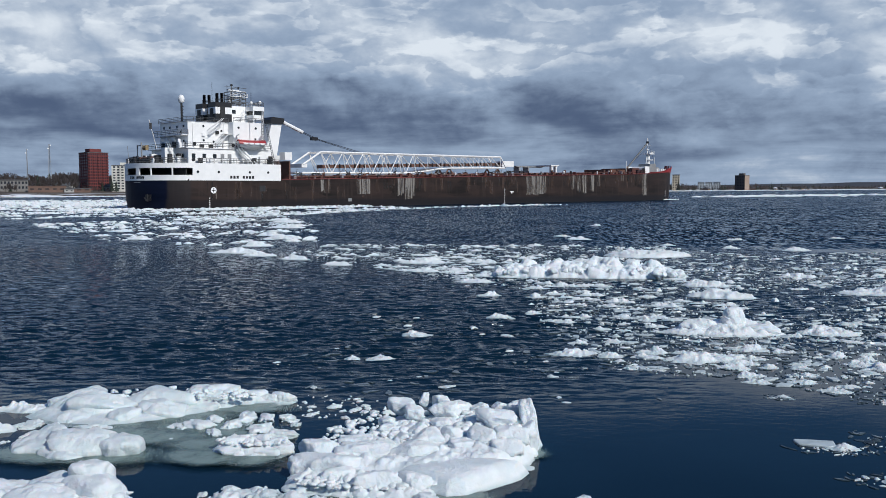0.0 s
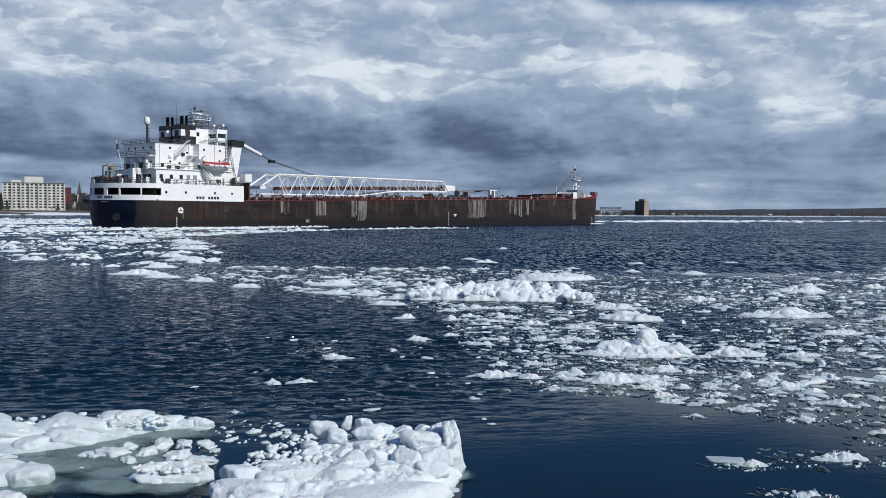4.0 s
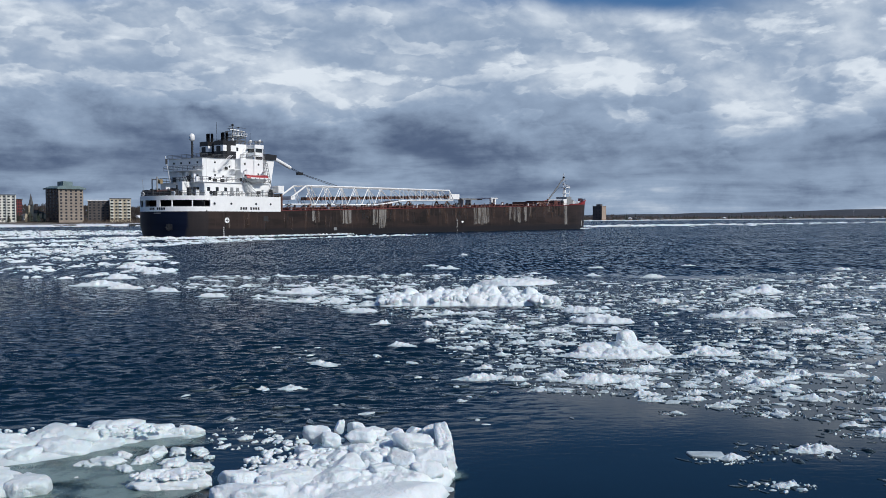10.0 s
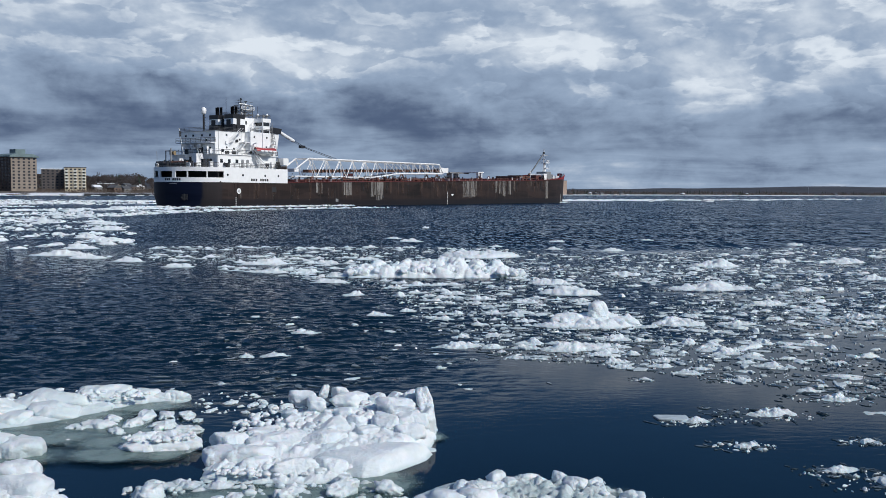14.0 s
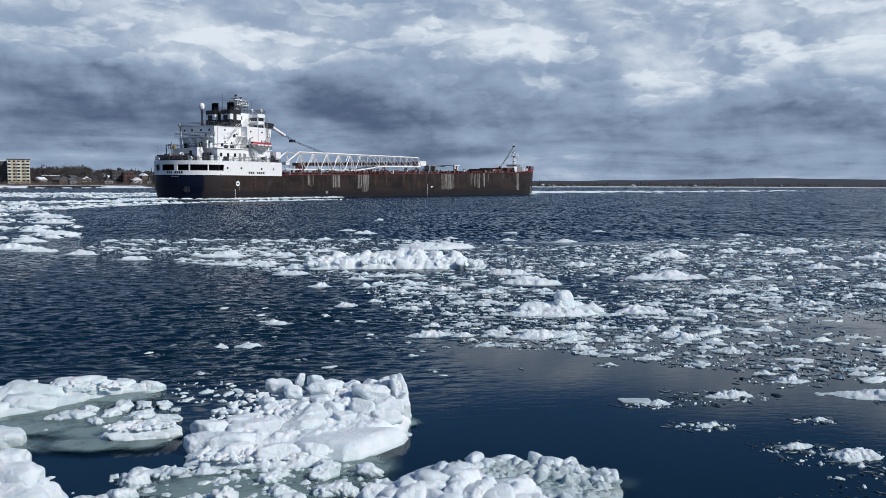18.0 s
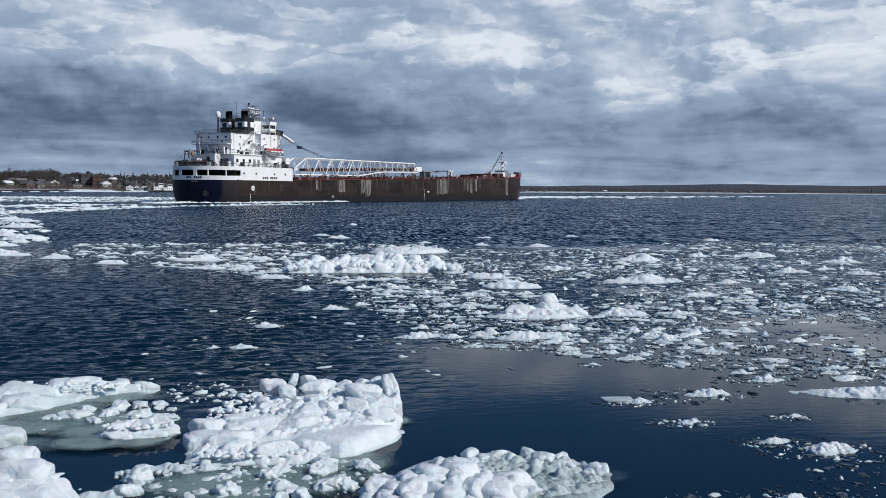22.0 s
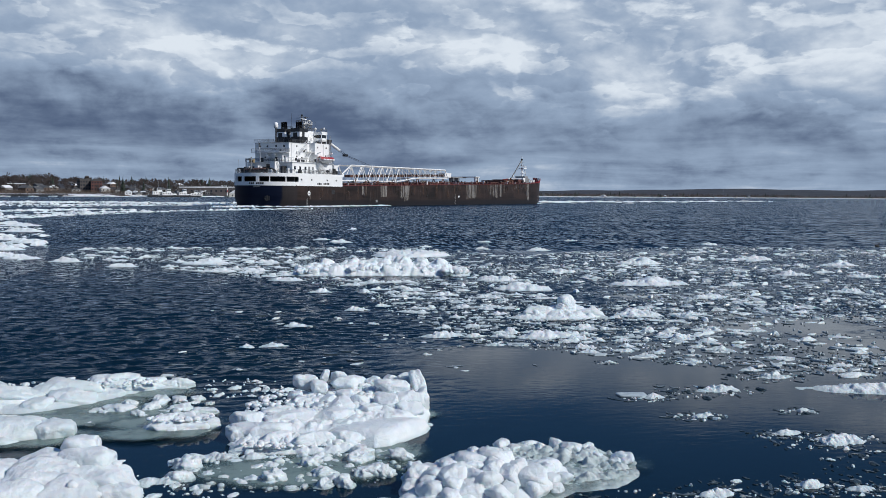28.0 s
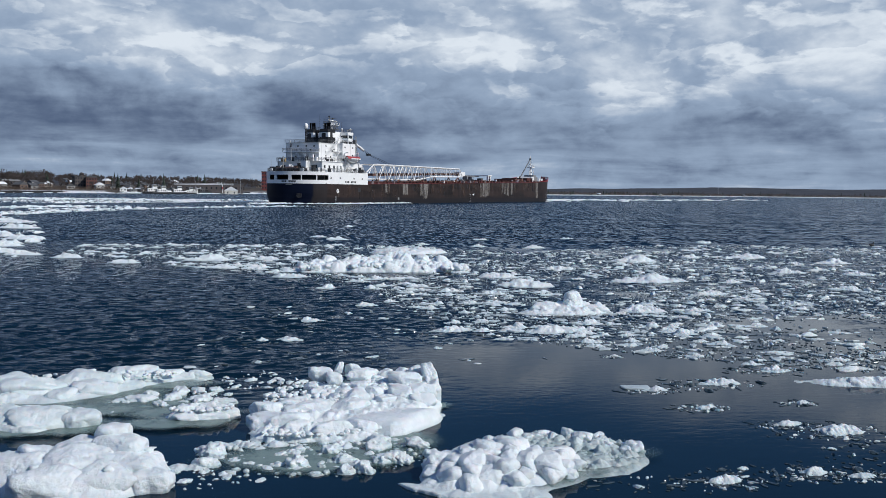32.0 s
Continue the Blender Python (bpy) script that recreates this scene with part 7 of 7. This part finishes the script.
    for i in range(44):
        q, a = math.sqrt((i + 0.5) / 44), i * 2.4
        r = rng.uniform(0.10, 0.20) * (1.15 - 0.3 * q)
        loaf(f, -0.42 + 1.05 * q * math.cos(a), -0.45 + 0.62 * q * math.sin(a), 0.26 - 0.20 * q * q, r * rng.uniform(1.0, 1.5), r, r * rng.uniform(0.7, 0.95), 800 + i, rng.uniform(0, 180), (rng.uniform(-10, 10), rng.uniform(-10, 10)), 2.4, 3, 0.08, None, 3)
    heap(f, 0.42, 0.25, 1.4, 0.95, 0.05, 112, 0.022, jumble(rng, 240, 1.3, 0.85, 0.03, 0.12, 0.7, 0.0, 0, 0.4, (2.0, 3.5)), "brash_skirt", GREYBRASH, "grey crusted brash frozen together", ragged=0.26, crust=0.045, rim=0.2)
    for i in range(26):
        a, q, r = rng.uniform(-0.4, 3.4), math.sqrt(rng.uniform(0.4, 1)), rng.uniform(0.05, 0.12)
        loaf(f, 0.45 + 1.3 * q * math.cos(a), 0.25 + 0.85 * q * math.sin(a), 0.07, r * 1.3, r, r * 0.8, 860 + i, rng.uniform(0, 180), (0, 0), 2.5, 3, 0.12, SHOAL, 3)
    slush_sheet(f, 0.9, 0.15, 1.5, 1.2, 11)
    slush_sheet(f, -0.2, -0.7, 1.9, 0.9, 12)
    for x, y, rx, ry, n, small, large in ((-0.5, 11.6, 1.5, 0.95, 90, 0.015, 0.09), (-1.5, 10.9, 0.6, 0.5, 40, 0.015, 0.08), (-2.6, 15.0, 1.2, 0.9, 50, 0.02, 0.09), (-0.75, 16.3, 0.9, 0.5, 40, 0.02, 0.1), (-5.2, 14.6, 0.8, 0.8, 50, 0.02, 0.14), (3.3, 11.6, 1.3, 0.7, 60, 0.015, 0.06), (-1.4, 17.0, 1.3, 0.5, 40, 0.015, 0.07)):
        bits(rng, n, x, y, rx, ry, small, large)
    for i in range(22):
        a, q = rng.uniform(0, math.tau), math.sqrt(rng.random())
        lone_floe(-0.4 + 1.5 * q * math.cos(a), 11.6 + 0.95 * q * math.sin(a), rng.uniform(0.12, 0.5), 700 + i, rng.uniform(0.05, 0.09), rng.uniform(-90, 90), deep=0.7, label="small crumbling white mound of ice in slush", coarse=True)
    for x, y, rx, ry, n in ((6.2, 10.0, 1.6, 0.5, 90), (8.4, 10.7, 1.4, 0.6, 80), (3.9, 9.9, 0.7, 0.35, 24)):
        bits(rng, n, x, y, rx, ry, 0.015, 0.06, WETICE, "thin dark slush bits in still water", 0.7)
        bits(rng, n // 4, x, y, rx, ry, 0.015, 0.06, BRASH, "small white ice bits in dark slush", 0.2)


def lone_floe(x, y, w, seed, h=None, turn=None, mat=None, deep=0.38, label="low white ice floe with a lumpy crown", coarse=False):
    """One floe of the field: a low plate with blocks frozen into it, one piece."""
    rng = random.Random(seed)
    rx, ry = w / 2 * 0.85, w * deep / 2 * rng.uniform(0.9, 1.3)
    h = (h or min(0.36, 0.05 + 0.12 * w)) * rng.uniform(0.75, 1.15)
    n = 10 if coarse else int(14 + 12 * min(w, 3))
    big = 0.10 + 0.12 * min(w, 3)
    blocks = jumble(rng, n, rx * 0.8, ry * 0.75, 0.18 * big, 0.8 * big, 0.35, 0, 0, 0.25, (2.0, 3.0))
    for _ in range(1 if coarse else rng.choice((1, 2, 2, 3))):
        blocks.insert(0, (rng.uniform(-0.5, 0.5) * rx, rng.uniform(-0.2, 0.4) * ry, rx * rng.uniform(0.25, 0.5), ry * rng.uniform(0.35, 0.6), h * rng.uniform(0.6, 0.9), rng.uniform(-0.3, 0.3), rng.uniform(-0.1, 0.1), 0.0, rng.uniform(2.0, 3.0)))
    p = Pile()
    p.add(heap_points(rx, ry, h * 0.3, seed, max(0.014, w / (32 if coarse else 60)), blocks, 0.42, min(0.05, 0.28 * h), rim=0.22 * min(1.2, w)))
    ob = tagged(part("ice_floe", p.mesh("ice_floe"), mat or SNOW), label, "ice floe", "drifting ice floes")
    return afloat(ob, x, y, rng.uniform(-12, 12) if turn is None else turn, rng.uniform(-4, 4))


def field_floes():
    rng = random.Random(29)
    near = ((6.83, 18.2, 0.27), (8.65, 18.0, 0.5), (9.68, 16.3, 0.78), (7.85, 15.3, 0.97), (6.44, 14.9, 0.51), (6.75, 13.5, 0.47), (7.52, 12.3, 0.48), (8.13, 11.8, 0.89), (5.12, 9.85, 0.59), (11.72, 17.2, 0.59), (11.7, 19.7, 0.45),
            (4.65, 21.3, 0.24), (6.48, 10.0, 0.47), (7.04, 9.8, 0.48), (-6.2, 16.0, 1.3), (-6.0, 14.6, 0.7), (-1.11, 21.1, 0.4), (-0.49, 21.2, 0.73), (3.0, 19.6, 0.25), (13.4, 17.6, 0.9), (8.6, 13.6, 0.35))
    for i, (x, y, w) in enumerate(near):
        lone_floe(x, y, w, 200 + i, label="small white floe with a snow cap in dark water")
        if x > 4:
            bits(rng, int(50 * w) + 12, x - 0.2 * w, y - 0.05, w * 1.0, w * 0.55, 0.012, 0.05, None, "crumbs of ice round a small floe", 0.4)
            bits(rng, int(46 * w) + 14, x - 0.3 * w, y, w * 1.3, w * 0.75, 0.02, 0.08, WETICE, "dark slush bits round a small floe", 0.8)
    ridge = [(-1.2 + 0.34 * i, 0.05 * math.sin(i * 1.7), 0.34, 0.24, 0.12 + 0.09 * min(1, i / 4), 0.2 * math.sin(i), 0.05, 0.0, 2.3) for i in range(9)]
    g = tagged(heap(None, 0, 0, 1.75, 0.34, 0.07, 240, 0.025, ridge + jumble(rng, 50, 1.5, 0.28, 0.04, 0.14, 0.35), "ice_floe", ragged=0.35, crust=0.03, rim=0.2), "long white floe with a raised snowy back", "ice floe", "drifting ice floes")
    afloat(g, 11.2, 14.7, -18, 0)
    g = tagged(slab(None, 0, 0, -0.012, 0.34, 0.17, 0.03, 241, name="ice_floe", mat=GREYICE, ragged=0.35, sides=4), "flat bare grey ice plate awash", "ice floe", "drifting ice floes")
    afloat(g, 6.1, 15.1)
    mid = ((8.51, 36.4, 2.17), (8.9, 32.9, 2.85), (4.49, 32.9, 1.18), (5.38, 31.2, 1.12), (7.1, 30.4, 0.71), (12.52, 40.1, 1.9), (18.38, 44.8, 3.11), (14.6, 34.4, 3.68), (22.86, 47.2, 1.75), (26.21, 47.2, 3.07), (17.87, 33.6, 1.43), (14.85, 29.6, 1.67), (10.43, 25.4, 1.92),
           (12.2, 25.3, 1.06), (6.55, 21.8, 2.12), (7.86, 23.0, 1.09), (3.83, 22.2, 1.38), (11.19, 22.3, 1.02), (10.08, 21.3, 0.48), (12.46, 22.0, 0.71), (16.43, 26.5, 0.96), (21.18, 30.8, 1.58), (23.03, 37.8, 1.92), (26.6, 42.9, 1.01), (25.91, 36.6, 1.63), (25.61, 39.0, 1.44), (6.23, 22.5, 0.6))
    for i, (x, y, w) in enumerate(mid):
        lone_floe(x, y, w, 300 + i)
    more = ((-11.69, 48.2, 2.1), (-14.36, 50.3, 2.17), (-8.21, 44.7, 1.86), (-4.29, 46.3, 2.95), (-3.36, 41.6, 1.91), (-1.76, 41.7, 1.6), (-1.42, 46.7, 1.74), (-0.27, 37.1, 1.74), (1.01, 32.7, 0.97), (1.97, 27.5, 0.97), (2.34, 35.0, 1.12), (3.34, 36.0, 1.16), (0.11, 24.3, 0.9),
            (-12.91, 58.8, 0.96), (2.45, 69.6, 1.32), (-1.96, 58.4, 0.72), (-16.5, 52.5, 3.4), (-18.5, 66, 3.6), (-21, 70, 3.0), (-24, 84, 4.5), (-28, 98, 5), (-31, 104, 4), (-17.5, 58, 2.5), (22.6, 26.2, 1.3), (19.4, 21.4, 1.1), (16.5, 19.0, 0.9), (29.0, 43.0, 2.4), (33.5, 41.0, 2.0), (37.0, 47.0, 2.6))
    for i, (x, y, w) in enumerate(more):
        lone_floe(x, y, w, 340 + i)
    # the floe with a ball of ice on it
    f = afloat(thing("ice_floe", "white floe carrying one tall rounded ice ball", "ice floe"), 7.7, 25.2, 0, 3)
    rng = random.Random(30)
    heap(f, 0.1, 0, 1.5, 0.55, 0.10, 401, 0.03, [(0.55, 0.3, 0.5, 0.4, 0.36, 0, 0, 0, 2.2), (-0.45, 0.15, 0.6, 0.3, 0.34, 0, 0, 0, 2.2), (0, -0.15, 0.5, 0.25, 0.24, 0, 0, 0, 2.2), (1.2, 0, 0.4, 0.28, 0.26, 0, 0, 0, 2.2)] + jumble(rng, 40, 1.3, 0.4, 0.06, 0.22, 0.6, 0.1, 0, 0.25, (2, 3)), crust=0.03)
    loaf(f, 0.42, 0.2, 0.38, 0.25, 0.24, 0.26, 402, 0, (8, -6), 0.9, 1, 0.02)
    loaf(f, 0.28, 0.12, 0.30, 0.2, 0.2, 0.16, 406, 30, (0, 0), 1.5, 3, 0.04)
    block(f, 0.3, 0.15, 0.16, 0.42, 0.3, 0.16, 403, 4, rough=0.1, chips=3)
    block(f, -0.45, 0.1, 0.16, 0.5, 0.28, 0.15, 404, 4, rough=0.1, chips=3)
    block(f, 1.1, 0.0, 0.1, 0.4, 0.26, 0.15, 405, 4, rough=0.1, chips=3)
    # the pressure ridge and the slab behind it
    rng = random.Random(31)
    f = afloat(thing("ice_ridge", "long ridge of jumbled white ice blocks", "ice ridge"), 3.9, 39.9, -6, 0)
    blocks = []
    for _ in range(130):
        u, y = rng.uniform(-1, 1), rng.uniform(-0.8, 0.6)
        r = rng.uniform(0.16, 0.42)
        blocks.append((3.9 * u, y, r * 1.3, r, 0.18 + 0.64 * (1 - abs(u) ** 3) * (0.62 + 0.45 * y) * (0.75 + 0.9 * noise.noise(Vector((u * 6, y, 4.0)))) * rng.uniform(0.85, 1.1), rng.uniform(0, 3), rng.uniform(-0.2, 0.2), rng.uniform(-0.2, 0.2), rng.uniform(2.0, 2.8)))
    blocks += jumble(rng, 420, 4.0, 0.95, 0.07, 0.26, 0.6, 0, 0, 0.35, (2.0, 3.5))
    heap(f, 0, 0, 4.1, 1.1, 0.15, 411, 0.045, blocks, crust=0.05)
    for i in range(150):
        u, y, r = rng.uniform(-0.97, 0.97), rng.uniform(-0.85, 0.5), rng.uniform(0.07, 0.2)
        block(f, 4.0 * u, y, 0.12 + 0.34 * (1 - abs(u) ** 3) * (0.7 + 0.4 * y), r * 1.3, r, r * 0.85, 420 + i, 3, (rng.uniform(-25, 25), rng.uniform(-25, 25), rng.uniform(0, 180)), 0.15, 9)
    f = tagged(heap(None, 0, 0, 2.3, 1.5, 0.24, 500, 0.06, jumble(rng, 50, 2.0, 1.2, 0.08, 0.4, 0.25), name="ice_floe", crust=0.05, rim=0.3), "flat white snow-covered ice slab", "ice floe", "drifting ice floes")
    afloat(f, 6.9, 51.5)
    for i, (x, y, w) in enumerate(((14.5, 66, 1.4), (22, 68, 1.2), (9, 60, 1.2), (3.5, 66, 2.2), (2.2, 70, 1.5), (16.0, 56, 2.0), (12.5, 57.5, 1.2), (31, 62, 1.5), (6, 90, 1.2))):
        lone_floe(x, y, w, 510 + i)


FIELD = ((4.4, 21.0), (3.0, 26.0), (2.4, 34.0), (-6.5, 44.0), (-13, 52), (-13, 60), (8, 59), (14, 52), (26, 59), (56, 60), (56, 22), (24, 16.0), (14, 14.5), (9.0, 17.2))


def inside(x, y, ring):
    hit = False
    for (ax, ay), (bx, by) in zip(ring, ring[1:] + ring[:1]):
        if (ay > y) != (by > y) and x < (bx - ax) * (y - ay) / (by - ay) + ax:
            hit = not hit
    return hit


def brash_field():
    """Small brash: the larger bits are floes of their own, the rest lies in drifting rafts."""
    rng = random.Random(77)
    shapes = [lump_points(1.5, 0.9, 0.45, 900 + i, 2, 0.7, 5) for i in range(8)] + [shard_points(930 + i) for i in range(10)]
    thin = [chip_points(1.4, 0.7, 0.014, 950 + i, 6, 0.1) for i in range(12)]
    crumbs = [shard_points(960 + i) for i in range(20)]
    grey = [chip_points(1.4, 0.8, 0.03, 970 + i, 9, 0.2) for i in range(10)]
    count = 0
    for cx in range(-14, 58, 6):
        for cy in range(14, 62, 6):
            piles = {"white": Pile(), "grey": Pile(), "dark": Pile()}
            mx, my = cx + 3, cy + 3
            for _ in range(int(36 * (44.0 if my < 30 else 25.0 if my < 42 else 13.0))):
                x, y = rng.uniform(cx, cx + 6), rng.uniform(cy, cy + 6)
                if not inside(x, y, FIELD) or abs(x) > y * 0.95:
                    continue
                thick = noise.noise(Vector((x * 0.16, y * 0.22, 1.5))) + 0.5 * noise.noise(Vector((x * 0.5, y * 0.6, 4.0))) + (0.20 if 23 < y < 40 else 0.10)
                if y < 21:
                    thick -= 0.22
                if rng.random() > 0.60 + 1.2 * thick:
                    continue
                r = (0.02 + 0.19 * rng.random() ** 5) * (0.75 + y * 0.012)
                at, turn, pick = (x - mx, y - my, 0.0), rng.uniform(0, 6.3), rng.random()
                if pick < 0.50:
                    v, f = rng.choice(thin)
                    piles["dark"].add((v * np.array([r * 0.95, r * 0.85, 1.0]), f), at, turn)
                elif pick < 0.74:
                    v, f = rng.choice(grey)
                    piles["grey"].add((v * np.array([r * 0.9, r * 0.8, 1.0]), f), at, turn)
                elif r > 0.13 and count < 220:
                    count += 1
                    lone_floe(x, y, r * 4.2, 2000 + count, label="small white ice floe among brash", coarse=True)
                else:
                    v, f = rng.choice(shapes if r > 0.06 else crumbs)
                    piles["white"].add((v * np.array([r * 1.1, r * 0.9, r * rng.uniform(0.3, 0.75)]), f), at, turn)
            for kind, mat, nm, text in (("white", BRASH, "brash_ice", "raft of small broken white brash ice"), ("grey", GREYICE, "brash_ice", "grey wet ice bits awash among brash"), ("dark", WETICE, "clear_ice", "thin dark wet ice plates awash")):
                if piles[kind].n:
                    afloat(tagged(part(nm, piles[kind].mesh(nm, False), mat), text, "brash ice", kind="stuff"), mx, my)
    # dark bits and specks off the edge of the field
    dark, white = Pile(), Pile()
    for _ in range(560):
        x, y = rng.uniform(-2.5, 5.5), rng.uniform(17.6, 28)
        if inside(x, y, FIELD) or noise.noise(Vector((x * 0.6, y * 0.5, 7))) < -0.05:
            continue
        r = 0.04 + 0.12 * rng.random() ** 2
        if rng.random() < 0.88:
            v, f = rng.choice(thin)
            dark.add((v * np.array([r * 1.3, r, 1.0]), f), (x - 2, y - 22, -0.004), rng.uniform(0, 6))
        else:
            v, f = rng.choice(shapes)
            white.add((v * np.array([r, r, r * 0.45]), f), (x - 2, y - 22, 0), rng.uniform(0, 6))
    for pile, mat, nm in ((dark, WETICE, "clear_ice"), (white, BRASH, "brash_ice")):
        if pile.n:
            afloat(tagged(part(nm, pile.mesh(nm, False), mat), "scattered thin ice bits at the field's edge", "brash ice", kind="stuff"), 2, 22)


def wake_ice():
    """Ice along the ship's track and far streaks, too many to count."""
    rng = random.Random(5)
    ring = ((-14, 49), (-16, 62), (-21, 80), (-26, 97), (-36, 122), (-30, 148), (-20, 176), (6, 206), (0, 212), (-30, 190), (-62, 190), (-120, 240), (-200, 290), (-260, 260), (-140, 190), (-73, 112), (-32, 61))
    beyond = ((-150, 205), (-20, 225), (10, 262), (-10, 330), (-160, 330), (-260, 300))
    shapes = [shard_points(1500 + i) for i in range(24)]
    piles = {}
    for zone, number in ((ring, 76000), (beyond, 26000)):
        xs, ys = [p[0] for p in zone], [p[1] for p in zone]
        for _ in range(number):
            x, y = rng.uniform(min(xs), max(xs)), rng.uniform(min(ys), max(ys))
            right = (x + 81) * 0.7595 - (y - 169) * 0.6505
            along = (x + 81) * 0.6505 + (y - 169) * 0.7595
            if not inside(x, y, zone) or (abs(right) < 12 and along > -2) or abs(x) > y * 0.95:
                continue
            if noise.noise(Vector((along * 0.015, right * 0.11, 3))) + 0.5 * noise.noise(Vector((x * 0.08, y * 0.1, 9))) < -0.10:
                continue
            r = (0.08 + 0.40 * rng.random() ** 6) * (0.6 + min(y, 200) * 0.004)
            v, f = rng.choice(shapes)
            piles.setdefault((int(x // 60), int(y // 60)), Pile()).add((v * np.array([r * 1.5, r, r * rng.uniform(0.45, 1.0)]), f), (x, y, 0), rng.uniform(0, 6.3))
    for p in piles.values():
        tagged(part("brash_ice", p.mesh("brash_ice", False), SNOW), "broken white ice along the ship's track", "brash ice", kind="stuff")
    placed = 0
    while placed < 46:
        x, y = rng.uniform(-90, 0), rng.uniform(52, 175)
        right = (x + 81) * 0.7595 - (y - 169) * 0.6505
        along = (x + 81) * 0.6505 + (y - 169) * 0.7595
        if inside(x, y, ring) and abs(x) < y * 0.7 and not (right < 13 and along > -4):
            lone_floe(x, y, rng.uniform(1.4, 4.2), 1600 + placed, label="white drifting floe beside the ship's track", coarse=True)
            placed += 1
    p = Pile()
    for _ in range(900):
        u = rng.random()
        x, y = 60 + 320 * u, 385 + 290 * u
        x, y = x + rng.gauss(0, 9), y + rng.gauss(0, 18)
        if noise.noise(Vector((u * 16, 0.5, 2))) + 0.5 * noise.noise(Vector((u * 60, 1.5, 2))) < 0.0:
            continue
        r = 0.3 + 1.1 * rng.random() ** 2
        v, f = rng.choice(shapes)
        p.add((v * np.array([r * 2.2, r, r * 0.5]), f), (x, y, 0), rng.uniform(-0.4, 0.4))
    tagged(part("brash_ice", p.mesh("brash_ice", False), SNOW), "thin far streak of white drift ice", "brash ice", kind="stuff")


def wash():
    """Broken water and ice that the hull pushes along."""
    rng = random.Random(8)
    shapes = [shard_points(1700 + i) for i in range(16)]
    p = Pile()
    for _ in range(1500):
        u = rng.random()
        x = -14 + 64 * u ** 1.5
        y = -half(max(x, 0), 0.3) * (1 if x > 0 else rng.uniform(-1, 1)) - abs(rng.gauss(0, 0.9 + 1.6 * (1 - u)))
        r = 0.10 + 0.4 * rng.random() ** 3
        v, f = rng.choice(shapes)
        p.add((v * np.array([r * 1.4, r, r * 1.1]), f), (x, y, 0), rng.uniform(0, 6))
    for _ in range(26):
        x = rng.uniform(174, 186)
        r = rng.uniform(0.15, 0.5)
        v, f = rng.choice(shapes)
        p.add((v * r, f), (x, -half(min(x, 182), 0.3) - abs(rng.gauss(0, 0.5)) - 0.3, 0))
    tagged(part("wash", p.mesh("wash", False), SNOW, ship), "white broken wash and ice along the waterline", kind="stuff")


def water_bird():
    """A dark duck afloat beyond the brash."""
    DOWN = plain("dark_feathers", (0.022, 0.021, 0.021), 0.7, 0.0, 30.0, 0.4)
    t = thing("duck", "dark duck resting on rippled open water", "duck", pose(43.2, 59.4, 0, 0, 0, 20))
    p = Pile()
    p.add(lump_points(0.22, 0.11, 0.12, 61, 3, 0.06, 0))
    part("body", p.mesh("body"), DOWN, t).location = (0, 0, 0.05)
    part("neck", Build().tube((0.14, 0, 0.10), (0.18, 0, 0.25), 0.035, 8), DOWN, t)
    p = Pile()
    p.add(lump_points(0.06, 0.045, 0.045, 62, 2, 0.05, 0))
    head = part("head", p.mesh("head"), DOWN, t)
    head.location = (0.2, 0, 0.27)
    part("bill", Build().tube((0.05, 0, 0.0), (0.12, 0, -0.01), 0.018, 6, 0.008), GREY, head)
    part("tail", Build().side([(-0.18, 0.08), (-0.30, 0.16), (-0.26, 0.07)], -0.04, 0.04), DOWN, t)


water_bird()
main_floe()
shoal_floes()
field_floes()
brash_field()
wake_ice()
wash()


# ---- movement ----
def motions():
    rows = []
    for t in (0, 1, 4, 8, 12, 16, 20, 24, 28, 31, 32):
        rows.append((t, pose(-79.407 + 2.4793 * t - 0.0017 * t * t, 163.473 + 2.5326 * t + 0.0031 * t * t, 0, 0, 0, 50.531 + 0.0516 * t)))
    walk(ship, rows)
    for ob, x, y, turn, swing in AFLOAT:
        rows = []
        for t in DRIFT_T:
            px, py = drift(x, y, t)
            rows.append((t, pose(px, py, 0, 0, 0, turn + swing * (t - 28) / 32)))
        walk(ob, rows)


motions()
